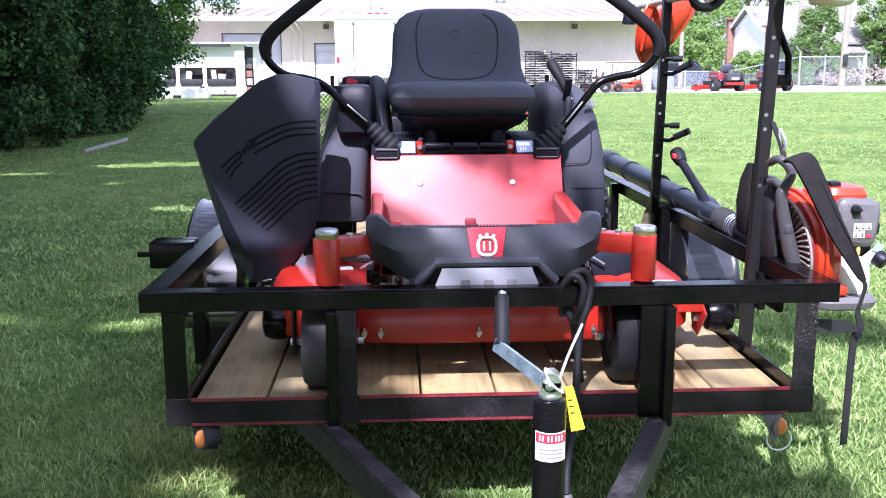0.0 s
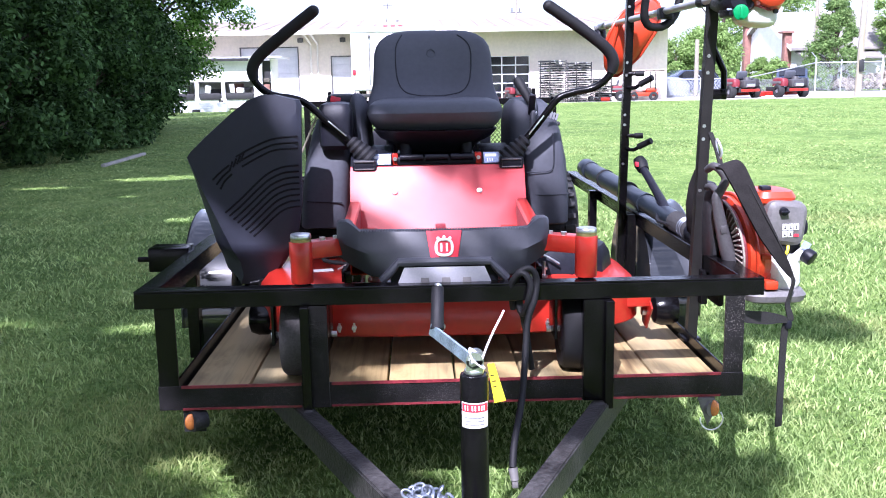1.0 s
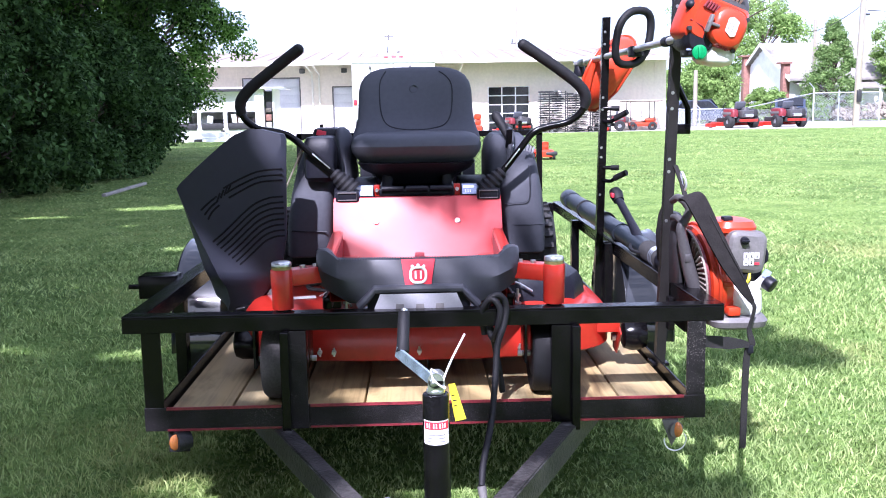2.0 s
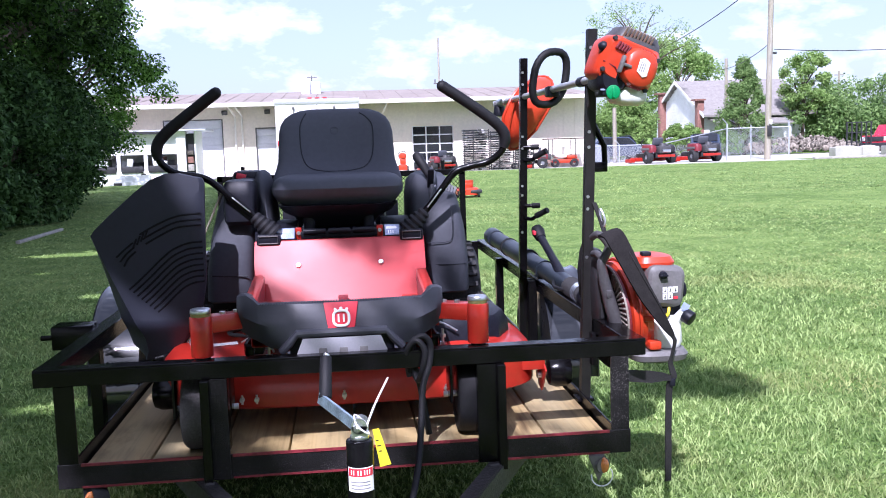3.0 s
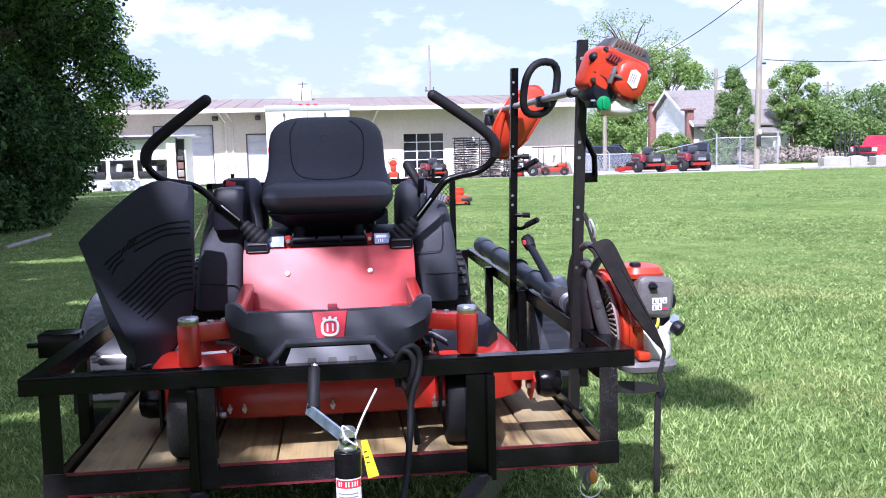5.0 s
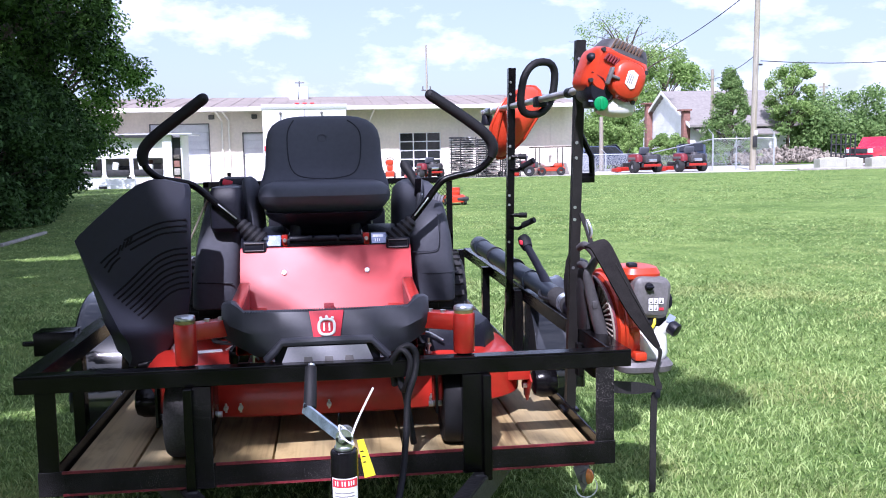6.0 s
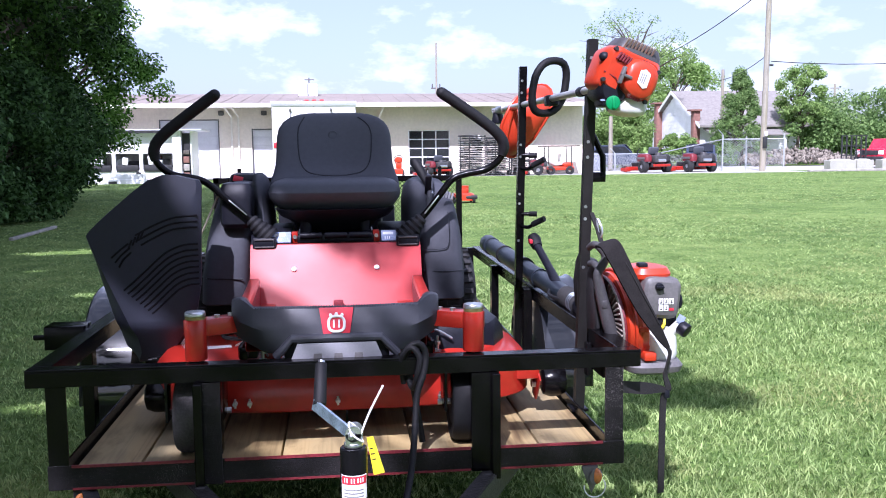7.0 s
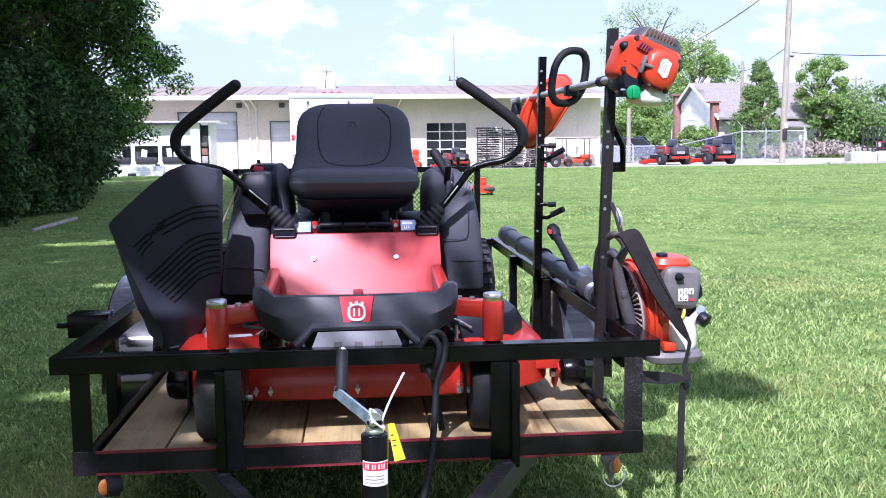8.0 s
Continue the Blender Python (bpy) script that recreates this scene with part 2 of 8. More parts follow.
M = dict(
    red=mat("mower_paint", (0.345, 0.0190, 0.0095), 0.32, 0, 0.10, 5, coat=0.35, spec=0.38),
    plate=mat("plate_paint", (0.43, 0.032, 0.034), 0.50, 0, 0.05, 5, spec=0.6),
    orange=mat("orange_plastic", (0.50, 0.042, 0.012), 0.36, 0, 0.08, 9, coat=0.25),
    black_plastic=mat("black_plastic", (0.009, 0.0095, 0.015), 0.42, 0, 0.25, 14, bump=0.12, bump_scale=420, spec=0.25),
    grey_plastic=mat("charcoal_plastic", (0.050, 0.053, 0.066), 0.60, 0, 0.08, 7, bump=0.06, bump_scale=500, spec=0.28),
    mid_plastic=mat("grey_plastic", (0.12, 0.115, 0.115), 0.5, 0, 0.15, 14, bump=0.1, bump_scale=400),
    bumper=mat("bumper_plastic", (0.036, 0.038, 0.048), 0.42, 0, 0.08, 9, bump=0.04, bump_scale=500, spec=0.42),
    tube=mat("tube_plastic", (0.014, 0.019, 0.027), 0.34, 0, 0.2, 12, bump=0.04, bump_scale=300, spec=0.4),
    chute=mat("chute_plastic", (0.0155, 0.0175, 0.029), 0.52, 0, 0.08, 5, bump=0.05, bump_scale=300, spec=0.4),
    # lighter copy of the black steel: sunlight on the front rack post, as colour
    sunlit_steel=mat("sunlit_black_steel", (0.0095, 0.0085, 0.0085), 0.45, 0, 0.3, 18, bump=0.15, bump_scale=260, spec=0.4),
    vinyl=mat("seat_vinyl", (0.078, 0.083, 0.101), 0.60, 0, 0.06, 7, bump=0.05, bump_scale=300, spec=0.24),
    seam=mat("seat_seam", (0.010, 0.010, 0.013), 0.85, 0, 0.2, 10, spec=0.1),
    welt=mat("seat_welt", (0.030, 0.032, 0.041), 0.7, 0, 0.1, 10, spec=0.2),
    steel=mat("black_steel_paint", (0.0035, 0.0032, 0.0038), 0.20, 0, 0.35, 22, bump=0.06, bump_scale=200, spec=0.2),
    raw=mat("red_primer_edge", (0.17, 0.018, 0.026), 0.5, 0, 0.4, 16, bump=0.2),
    worn=mat("worn_tongue_paint", (0.032, 0.030, 0.029), 0.5, 0, 0.7, 9, bump=0.3, bump_scale=120),
    rubber=mat("rubber", (0.016, 0.016, 0.017), 0.75, 0, 0.3, 25, bump=0.3, bump_scale=160),
    dusty_rubber=mat("dusty_rubber", (0.062, 0.057, 0.058), 0.85, 0, 0.3, 18, bump=0.25, bump_scale=120),
    zinc=mat("zinc", (0.62, 0.64, 0.66), 0.32, 0.95, 0.15, 30),
    blue_zinc=mat("blue_zinc_crank", (0.36, 0.46, 0.56), 0.38, 0.75, 0.35, 40),
    alu=mat("brushed_aluminium", (0.62, 0.63, 0.65), 0.38, 0.6, 0.08, 20),
    silver=mat("silver_paint", (0.29, 0.29, 0.32), 0.38, 0.25, 0.06, 20),
    dull_zinc=mat("dull_chain_zinc", (0.22, 0.25, 0.30), 0.45, 0.8, 0.3, 40),
    pale_fin=mat("pale_fin_plastic", (0.27, 0.235, 0.20), 0.5, 0, 0.15, 14),
    frame_grey=mat("dark_frame_plastic", (0.055, 0.053, 0.056), 0.45, 0, 0.2, 14, bump=0.1, bump_scale=400),
    white_plastic=mat("white_plastic", (0.72, 0.73, 0.70), 0.45, 0, 0.06, 10),
    label=mat("white_label", (0.80, 0.80, 0.80), 0.5, 0, 0.04, 20),
    label_red=mat("red_label", (0.62, 0.03, 0.05), 0.5, 0, 0.05, 20),
    label_grey=mat("grey_print", (0.22, 0.22, 0.24), 0.5, 0, 0.1, 20),
    decal_blue=mat("blue_grey_decal", (0.27, 0.32, 0.48), 0.3, 0, 0.25, 25, coat=0.5),
    yellow=mat("yellow_tag", (0.85, 0.70, 0.02), 0.4, 0, 0.08, 20),
    green=mat("green_cap", (0.0, 0.26, 0.08), 0.4, 0, 0.1, 20),
    amber=mat("amber_lens", (0.60, 0.20, 0.05), 0.2, 0, 0.2, 30, coat=0.6),
    webbing=mat("black_webbing", (0.011, 0.0095, 0.0095), 0.8, 0, 0.3, 60, bump=0.4, bump_scale=600),
    cloth=mat("dark_padding", (0.017, 0.0155, 0.0155), 0.9, 0, 0.3, 30, bump=0.12, bump_scale=300, spec=0.15),
    grip=mat("foam_grip", (0.008, 0.008, 0.010), 0.6, 0, 0.25, 40, bump=0.2, bump_scale=500, spec=0.3),
    brass=mat("dull_brass", (0.30, 0.25, 0.10), 0.45, 0.8, 0.3, 40),
    plank=wood_mat("pine_plank", (0.105, 0.065, 0.025), (0.37, 0.27, 0.118)),
    pole=wood_mat("weathered_pole", (0.21, 0.19, 0.155), (0.36, 0.335, 0.285), (14, 14, 0.5), 0.85, 0.1),
    bark=mat("bark", (0.075, 0.056, 0.04), 0.9, 0, 0.4, 8, bump=0.8, bump_scale=25),
    asphalt=mat("lot_surface", (0.44, 0.43, 0.40), 0.9, 0, 0.15, 1.5, bump=0.3, bump_scale=40),
    concrete=mat("concrete", (0.38, 0.37, 0.325), 0.9, 0, 0.15, 2.5, bump=0.4, bump_scale=30),
    wall=mat("cream_metal_siding", (0.82, 0.74, 0.635), 0.55, 0, 0.07, 0.8, bump=0.05, bump_scale=5),
    trim=mat("cream_trim", (0.84, 0.80, 0.72), 0.5, 0, 0.06, 2),
    roof=mat("galvanised_roof", (0.25, 0.215, 0.19), 0.85, 0, 0.14, 0.5, spec=0.2),
    door=mat("roller_door_paint", (0.70, 0.71, 0.76), 0.5, 0, 0.06, 2),
    white=mat("white_paint", (0.80, 0.80, 0.79), 0.4, 0, 0.05, 1.5),
    glass=mat("dark_window_glass", (0.012, 0.014, 0.018), 0.08, 0, 0.2, 1.0, coat=0.5),
    shingle=mat("grey_shingles", (0.215, 0.20, 0.185), 0.9, 0, 0.2, 4, bump=0.6, bump_scale=12),
    siding=mat("white_siding", (0.84, 0.84, 0.85), 0.6, 0, 0.08, 2),
    brick=mat("chimney_brick", (0.21, 0.105, 0.082), 0.9, 0, 0.3, 6, bump=0.4),
    galv=mat("galvanised_fence", (0.46, 0.48, 0.50), 0.5, 0.5, 0.15, 8),
    blue_car=mat("blue_car_paint", (0.035, 0.05, 0.085), 0.25, 0.2, 0.1, 2, coat=0.8),
    red_car=mat("red_car_paint", (0.55, 0.008, 0.035), 0.25, 0, 0.06, 2, coat=0.9),
    dark=mat("dark_machinery", (0.02, 0.02, 0.022), 0.55, 0, 0.4, 6),
    rubble=mat("rubble", (0.17, 0.15, 0.12), 0.9, 0, 0.40, 1.5, island=0.6, bump=0.5, bump_scale=8),
    grey_tarp=mat("grey_tarp", (0.18, 0.20, 0.23), 0.6, 0, 0.2, 2),
    log=mat("weathered_timber", (0.33, 0.31, 0.28), 0.9, 0, 0.3, 6, bump=0.5, bump_scale=40),
    grass=leaf_mat("grass_blades", (0.175, 0.287, 0.073), (0.487, 0.625, 0.238), 0.42, 0.5, 0.22, 0.26),
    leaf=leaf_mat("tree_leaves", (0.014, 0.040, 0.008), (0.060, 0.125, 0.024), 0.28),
    leaf_mid=leaf_mat("young_leaves", (0.055, 0.15, 0.022), (0.19, 0.36, 0.07), 0.42),
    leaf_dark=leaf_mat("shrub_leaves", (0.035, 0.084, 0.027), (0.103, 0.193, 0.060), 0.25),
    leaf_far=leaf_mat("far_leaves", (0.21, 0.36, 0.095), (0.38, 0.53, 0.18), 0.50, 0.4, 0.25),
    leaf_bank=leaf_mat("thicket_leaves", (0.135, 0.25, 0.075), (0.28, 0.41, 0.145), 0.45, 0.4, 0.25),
)


def speckle(m, light=(0.22, 0.205, 0.20), size=420.0, cut=0.71):
    """Dried mud flecks over a painted surface."""
    n, l = m.node_tree.nodes, m.node_tree.links
    b = n["Principled BSDF"]
    src = b.inputs["Base Color"].links[0].from_socket
    tc, q, big = n.new("ShaderNodeTexCoord"), n.new("ShaderNodeTexNoise"), n.new("ShaderNodeTexNoise")
    q.inputs["Scale"].default_value = size
    q.inputs["Detail"].default_value = 2
    big.inputs["Scale"].default_value = 9
    l.new(tc.outputs["Object"], q.inputs["Vector"])
    l.new(tc.outputs["Object"], big.inputs["Vector"])
    ad = n.new("ShaderNodeMath")
    ad.operation = "MULTIPLY_ADD"
    l.new(big.outputs["Fac"], ad.inputs[0])
    ad.inputs[1].default_value = 0.35
    l.new(q.outputs["Fac"], ad.inputs[2])
    rp = n.new("ShaderNodeMapRange")
    rp.inputs["From Min"].default_value = cut + 0.12
    rp.inputs["From Max"].default_value = cut + 0.2
    l.new(ad.outputs[0], rp.inputs["Value"])
    mx = n.new("ShaderNodeMixRGB")
    mx.inputs[2].default_value = (*light, 1)
    l.new(rp.outputs["Result"], mx.inputs[0])
    l.new(src, mx.inputs[1])
    l.new(mx.outputs["Color"], b.inputs["Base Color"])
    return m


M["muddy"] = speckle(mat("muddy_black_steel", (0.009, 0.008, 0.009), 0.38, 0, 0.5, 14, bump=0.3, bump_scale=300, spec=0.25))
M["fender"] = mat("fender_gloss", (0.016, 0.018, 0.022), 0.30, 0, 0.05, 4, coat=1.0, coat_rough=0.035, coat_ior=1.6, spec=0.12)


def ground_mat():
    m = bpy.data.materials.new("lawn")
    m.use_nodes = True
    n, l = m.node_tree.nodes, m.node_tree.links
    b = n["Principled BSDF"]
    b.inputs["Roughness"].default_value = 0.9
    b.inputs["Specular IOR Level"].default_value = 0.15
    tc = n.new("ShaderNodeTexCoord")
    parts = []
    for sc, det in ((0.35, 4), (2.2, 5), (26, 6), (120, 3)):
        q = n.new("ShaderNodeTexNoise")
        q.inputs["Scale"].default_value = sc
        q.inputs["Detail"].default_value = det
        l.new(tc.outputs["Object"], q.inputs["Vector"])
        parts.append(q.outputs["Fac"])
    acc = None
    for sock, w in zip(parts, (0.2, 0.25, 0.35, 0.2)):
        k = n.new("ShaderNodeMath")
        k.operation = "MULTIPLY_ADD"
        l.new(sock, k.inputs[0])
        k.inputs[1].default_value = w
        if acc is None:
            k.inputs[2].default_value = 0
        else:
            l.new(acc, k.inputs[2])
        acc = k.outputs[0]
    rp = n.new("ShaderNodeValToRGB")
    e = rp.color_ramp.elements
    e[0].position, e[0].color = 0.40, (0.05, 0.098, 0.020, 1)
    e[1].position, e[1].color = 0.61, (0.245, 0.325, 0.095, 1)
    mid = e.new(0.5)
    mid.color = (0.125, 0.205, 0.046, 1)
    l.new(acc, rp.inputs["Fac"])
    l.new(rp.outputs["Color"], b.inputs["Base Color"])
    bp = n.new("ShaderNodeBump")
    bp.inputs["Strength"].default_value = 0.7
    bp.inputs["Distance"].default_value = 0.08
    l.new(parts[2], bp.inputs["Height"])
    l.new(bp.outputs["Normal"], b.inputs["Normal"])
    return m


M["lawn"] = ground_mat()


def patches(m):
    """Straw-coloured and darker clover patches over the grass blades."""
    n, l = m.node_tree.nodes, m.node_tree.links
    b = n["Principled BSDF"]
    src = b.inputs["Base Color"].links[0].from_socket
    ends = [k.to_socket for k in src.links]
    tc = n.new("ShaderNodeTexCoord")
    for sc, lo, hi, most, col in ((0.9, 0.50, 0.68, 0.55, (0.46, 0.47, 0.19)), (3.1, 0.52, 0.66, 0.55, (0.10, 0.21, 0.045)), (11.0, 0.54, 0.68, 0.4, (0.40, 0.44, 0.17))):
        q, r, x = n.new("ShaderNodeTexNoise"), n.new("ShaderNodeMapRange"), n.new("ShaderNodeMixRGB")
        q.inputs["Scale"].default_value = sc
        q.inputs["Detail"].default_value = 4
        l.new(tc.outputs["Object"], q.inputs["Vector"])
        r.inputs["From Min"].default_value, r.inputs["From Max"].default_value, r.inputs["To Max"].default_value = lo, hi, most
        l.new(q.outputs["Fac"], r.inputs["Value"])
        l.new(r.outputs["Result"], x.inputs[0])
        l.new(src, x.inputs[1])
        x.inputs[2].default_value = (*col, 1)
        src = x.outputs["Color"]
    for e in ends:
        l.new(src, e)


patches(M["grass"])

# ---- mesh helpers ----
ORIGIN = {}


def thing(name, base, label, category, group="", kind=""):
    ob = new(name)
    ob.empty_display_size = 0.1
    ob.location = base
    ORIGIN[ob.name] = Vector(base)
    return tagged(ob, label, category, group, kind)


def mesh_from(bm, name, material, smooth=True, angle=35):
    me = bpy.data.meshes.new(name)
    bmesh.ops.recalc_face_normals(bm, faces=bm.faces[:])
    if smooth:
        for f in bm.faces:
            f.smooth = True
        for e in bm.edges:
            if len(e.link_faces) == 2 and e.calc_face_angle(0) > radians(angle):
                e.smooth = False
    bm.to_mesh(me)
    bm.free()
    me.materials.append(material)
    return me


def part(name, bm, material, parent, label=""):
    base = ORIGIN[parent.name]
    bmesh.ops.translate(bm, vec=-base, verts=bm.verts[:])
    ob = new(name, mesh_from(bm, name, material))
    ob.parent = parent
    ORIGIN[ob.name] = base
    if label:
        ob["label"] = label
    return ob


def solo(name, bm, material, label="", category="", kind="", group="", base=None):
    if base is not None:
        bmesh.ops.translate(bm, vec=-Vector(base), verts=bm.verts[:])
    ob = new(name, mesh_from(bm, name, material))
    if base is not None:
        ob.location = base
    ORIGIN[ob.name] = Vector(base) if base is not None else Vector((0, 0, 0))
    return tagged(ob, label, category, group, kind)


def join(*bms):
    out = bmesh.new()
    for b in bms:
        me = bpy.data.meshes.new("tmp")
        b.to_mesh(me)
        b.free()
        out.from_mesh(me)
        bpy.data.meshes.remove(me)
    return out


def box(x0, x1, y0, y1, z0, z1, bevel=0.0, seg=2):
    bm = bmesh.new()
    bmesh.ops.create_cube(bm, size=1)
    bmesh.ops.scale(bm, vec=(x1 - x0, y1 - y0, z1 - z0), verts=bm.verts[:])
    bmesh.ops.translate(bm, vec=((x0 + x1) / 2, (y0 + y1) / 2, (z0 + z1) / 2), verts=bm.verts[:])
    if bevel:
        bmesh.ops.bevel(bm, geom=bm.edges[:], offset=bevel, segments=seg, affect="EDGES", profile=0.5)
    return bm


def cyl(p0, p1, r0, r1=None, seg=20, bevel=0.0):
    r1 = r0 if r1 is None else r1
    a, b = Vector(p0), Vector(p1)
    bm = bmesh.new()
    bmesh.ops.create_cone(bm, cap_ends=True, segments=seg, radius1=r0, radius2=r1, depth=(b - a).length)
    if bevel:
        caps = [e for e in bm.edges if any(len(f.verts) > 4 for f in e.link_faces)]
        bmesh.ops.bevel(bm, geom=caps, offset=bevel, segments=2, affect="EDGES", profile=0.5)
    q = (b - a).to_track_quat("Z", "Y").to_matrix().to_4x4()
    bmesh.ops.transform(bm, matrix=Matrix.Translation((a + b) / 2) @ q, verts=bm.verts[:])
    return bm


def spline(pts, n=8, closed=False):
    """Points along a smooth curve through pts."""
    p = [Vector(q) for q in pts]
    out = []
    k = len(p)
    for i in range(k if closed else k - 1):
        if closed:
            a, b, c, d = p[i - 1], p[i], p[(i + 1) % k], p[(i + 2) % k]
        else:
            a, b, c, d = p[max(i - 1, 0)], p[i], p[i + 1], p[min(i + 2, k - 1)]
        for j in range(n):
            t = j / n
            out.append(0.5 * ((2 * b) + (c - a) * t + (2 * a - 5 * b + 4 * c - d) * t * t + (3 * b - a - 3 * c + d) * t ** 3))
    if not closed:
        out.append(p[-1])
    return out


def sweep(pts, r, seg=12, closed=False, flat=1.0, radii=None):
    """A tube along pts; flat squeezes it into a strap."""
    p = [Vector(q) for q in pts]
    bm = bmesh.new()
    rings = []
    k = len(p)
    up = Vector((0.13, 0.21, 0.97))
    for i in range(k):
        if closed:
            d = p[(i + 1) % k] - p[i - 1]
        else:
            d = p[min(i + 1, k - 1)] - p[max(i - 1, 0)]
        d.normalize()
        s = d.cross(up)
        if s.length < 1e-3:
            s = d.cross(Vector((1, 0, 0)))
        s.normalize()
        u = s.cross(d)
        up = u
        rr = radii[i] if radii else r
        rings.append([bm.verts.new(p[i] + s * (math.cos(2 * math.pi * j / seg) * rr) + u * (math.sin(2 * math.pi * j / seg) * rr * flat)) for j in range(seg)])
    for i in range(k if closed else k - 1):
        a, b = rings[i], rings[(i + 1) % k]
        for j in range(seg):
            bm.faces.new((a[j], a[(j + 1) % seg], b[(j + 1) % seg], b[j]))
    if not closed:
        bm.faces.new(rings[0][::-1])
        bm.faces.new(rings[-1])
    return bm


def ribbon(pts, across, thick=0.002):
    """A strap of webbing: pts with its half width vector at each point."""
    bm = bmesh.new()
    rows = []
    k = len(pts)
    for i in range(k):
        p, a = Vector(pts[i]), Vector(across[i] if isinstance(across, list) else across)
        d = Vector(pts[min(i + 1, k - 1)]) - Vector(pts[max(i - 1, 0)])
        nrm = a.cross(d).normalized() * thick
        rows.append([bm.verts.new(p + a + nrm), bm.verts.new(p - a + nrm), bm.verts.new(p - a - nrm), bm.verts.new(p + a - nrm)])
    for i in range(k - 1):
        for j in range(4):
            bm.faces.new((rows[i][j], rows[i][(j + 1) % 4], rows[i + 1][(j + 1) % 4], rows[i + 1][j]))
    bm.faces.new(rows[0][::-1])
    bm.faces.new(rows[-1])
    return bm


def oval(cx, cy, cz, a, b, n=4.0, seg=32, tilt=0.0):
    """A superellipse ring in the xy plane; tilt raises it with y."""
    out = []
    for j in range(seg):
        t = 2 * math.pi * (j + 0.5) / seg
        c, s = math.cos(t), math.sin(t)
        x = a * math.copysign(abs(c) ** (2 / n), c)
        y = b * math.copysign(abs(s) ** (2 / n), s)
        out.append(Vector((cx + x, cy + y, cz + tilt * y)))
    return out


def loft(rings, caps=True):
    bm = bmesh.new()
    vs = [[bm.verts.new(p) for p in r] for r in rings]
    k = len(vs[0])
    for a, b in zip(vs, vs[1:]):
        for j in range(k):
            bm.faces.new((a[j], a[(j + 1) % k], b[(j + 1) % k], b[j]))
    if caps:
        bm.faces.new(vs[0][::-1])
        bm.faces.new(vs[-1])
    return bm


def prism(outline, axis, lo, hi, bevel=0.0, seg=2):
    """An outline of 2D points drawn out along an axis: x (points are y, z), y (x, z) or z (x, y)."""
    bm = bmesh.new()

    def at(p, d):
        return {"x": (d, p[0], p[1]), "y": (p[0], d, p[1]), "z": (p[0], p[1], d)}[axis]

    a = [bm.verts.new(at(p, lo)) for p in outline]
    b = [bm.verts.new(at(p, hi)) for p in outline]
    k = len(a)
    fa, fb = bm.faces.new(a[::-1]), bm.faces.new(b)
    for j in range(k):
        bm.faces.new((a[j], a[(j + 1) % k], b[(j + 1) % k], b[j]))
    bmesh.ops.recalc_face_normals(bm, faces=bm.faces[:])
    if bevel:
        rim = list(set(fa.edges[:] + fb.edges[:]))
        bmesh.ops.bevel(bm, geom=rim, offset=bevel, segments=seg, affect="EDGES", profile=0.5)
    return bm


def moved(bm, m):
    bmesh.ops.transform(bm, matrix=m, verts=bm.verts[:])
    return bm


def ball(c, rx, ry, rz, u=20, v=12):
    bm = bmesh.new()
    bmesh.ops.create_uvsphere(bm, u_segments=u, v_segments=v, radius=1)
    bmesh.ops.scale(bm, vec=(rx, ry, rz), verts=bm.verts[:])
    bmesh.ops.translate(bm, vec=c, verts=bm.verts[:])
    return bm


def ring_solid(c, axis, r_out, r_in, half, seg=28, bevel=0.01):
    """A wheel-like ring about the x axis (or another) at c."""
    prof = [(r_in, -half), (r_out - bevel, -half), (r_out, -half + bevel), (r_out, half - bevel), (r_out - bevel, half), (r_in, half)]
    bm = bmesh.new()
    rows = []
    for j in range(seg):
        t = 2 * math.pi * j / seg
        row = []
        for r, h in prof:
            a, b = r * math.cos(t), r * math.sin(t)
            v = {"x": (h, a, b), "y": (a, h, b), "z": (a, b, h)}[axis]
            row.append(bm.verts.new(Vector(c) + Vector(v)))
        rows.append(row)
    k = len(prof)
    for j in range(seg):
        a, b = rows[j], rows[(j + 1) % seg]
        for i in range(k):
            bm.faces.new((a[i], a[(i + 1) % k], b[(i + 1) % k], b[i]))
    return bm


def raw_mesh(name, verts, faces, material, smooth=False):
    """A mesh from numpy arrays: verts (n, 3), faces (m, k)."""
    me = bpy.data.meshes.new(name)
    k = faces.shape[1]
    me.vertices.add(len(verts))
    me.vertices.foreach_set("co", np.ascontiguousarray(verts, dtype=np.float32).ravel())
    me.loops.add(faces.size)
    me.loops.foreach_set("vertex_index", np.ascontiguousarray(faces, dtype=np.int32).ravel())
    me.polygons.add(len(faces))
    me.polygons.foreach_set("loop_start", np.arange(0, faces.size, k, dtype=np.int32))
    me.polygons.foreach_set("loop_total", np.full(len(faces), k, dtype=np.int32))
    me.update(calc_edges=True)
    me.validate()
    me.materials.append(material)
    return me

# ---- ground ----
bm = bmesh.new()
xs = [-400, -120, -60, -30] + [-20 + 2.5 * i for i in range(17)] + [30, 60, 120, 400]
ys = [-60, -30, -15, -8, -4] + [0 + 2 * i for i in range(22)] + [43.4, 46.5, 60, 90, 160, 600]
grid = [[bm.verts.new((x, y, 0.03 * noise.noise(Vector((x * 0.15, y * 0.15, 0))) * (1 if 6 < y < 42 else 0))) for x in xs] for y in ys]
for a, b in zip(grid, grid[1:]):
    for j in range(len(xs) - 1):
        bm.faces.new((a[j], a[j + 1], b[j + 1], b[j]))
ground = solo("ground", bm, M["lawn"], "mown green lawn in patchy sun and shade", "ground", "structure")
# paved yard in front of the sheds, and the lane past the fence
solo("pavement", box(-40, 24.5, 43.4, 75, -0.1, 0.012), M["asphalt"], "pale dusty paved yard beyond the lawn", "pavement", "structure")
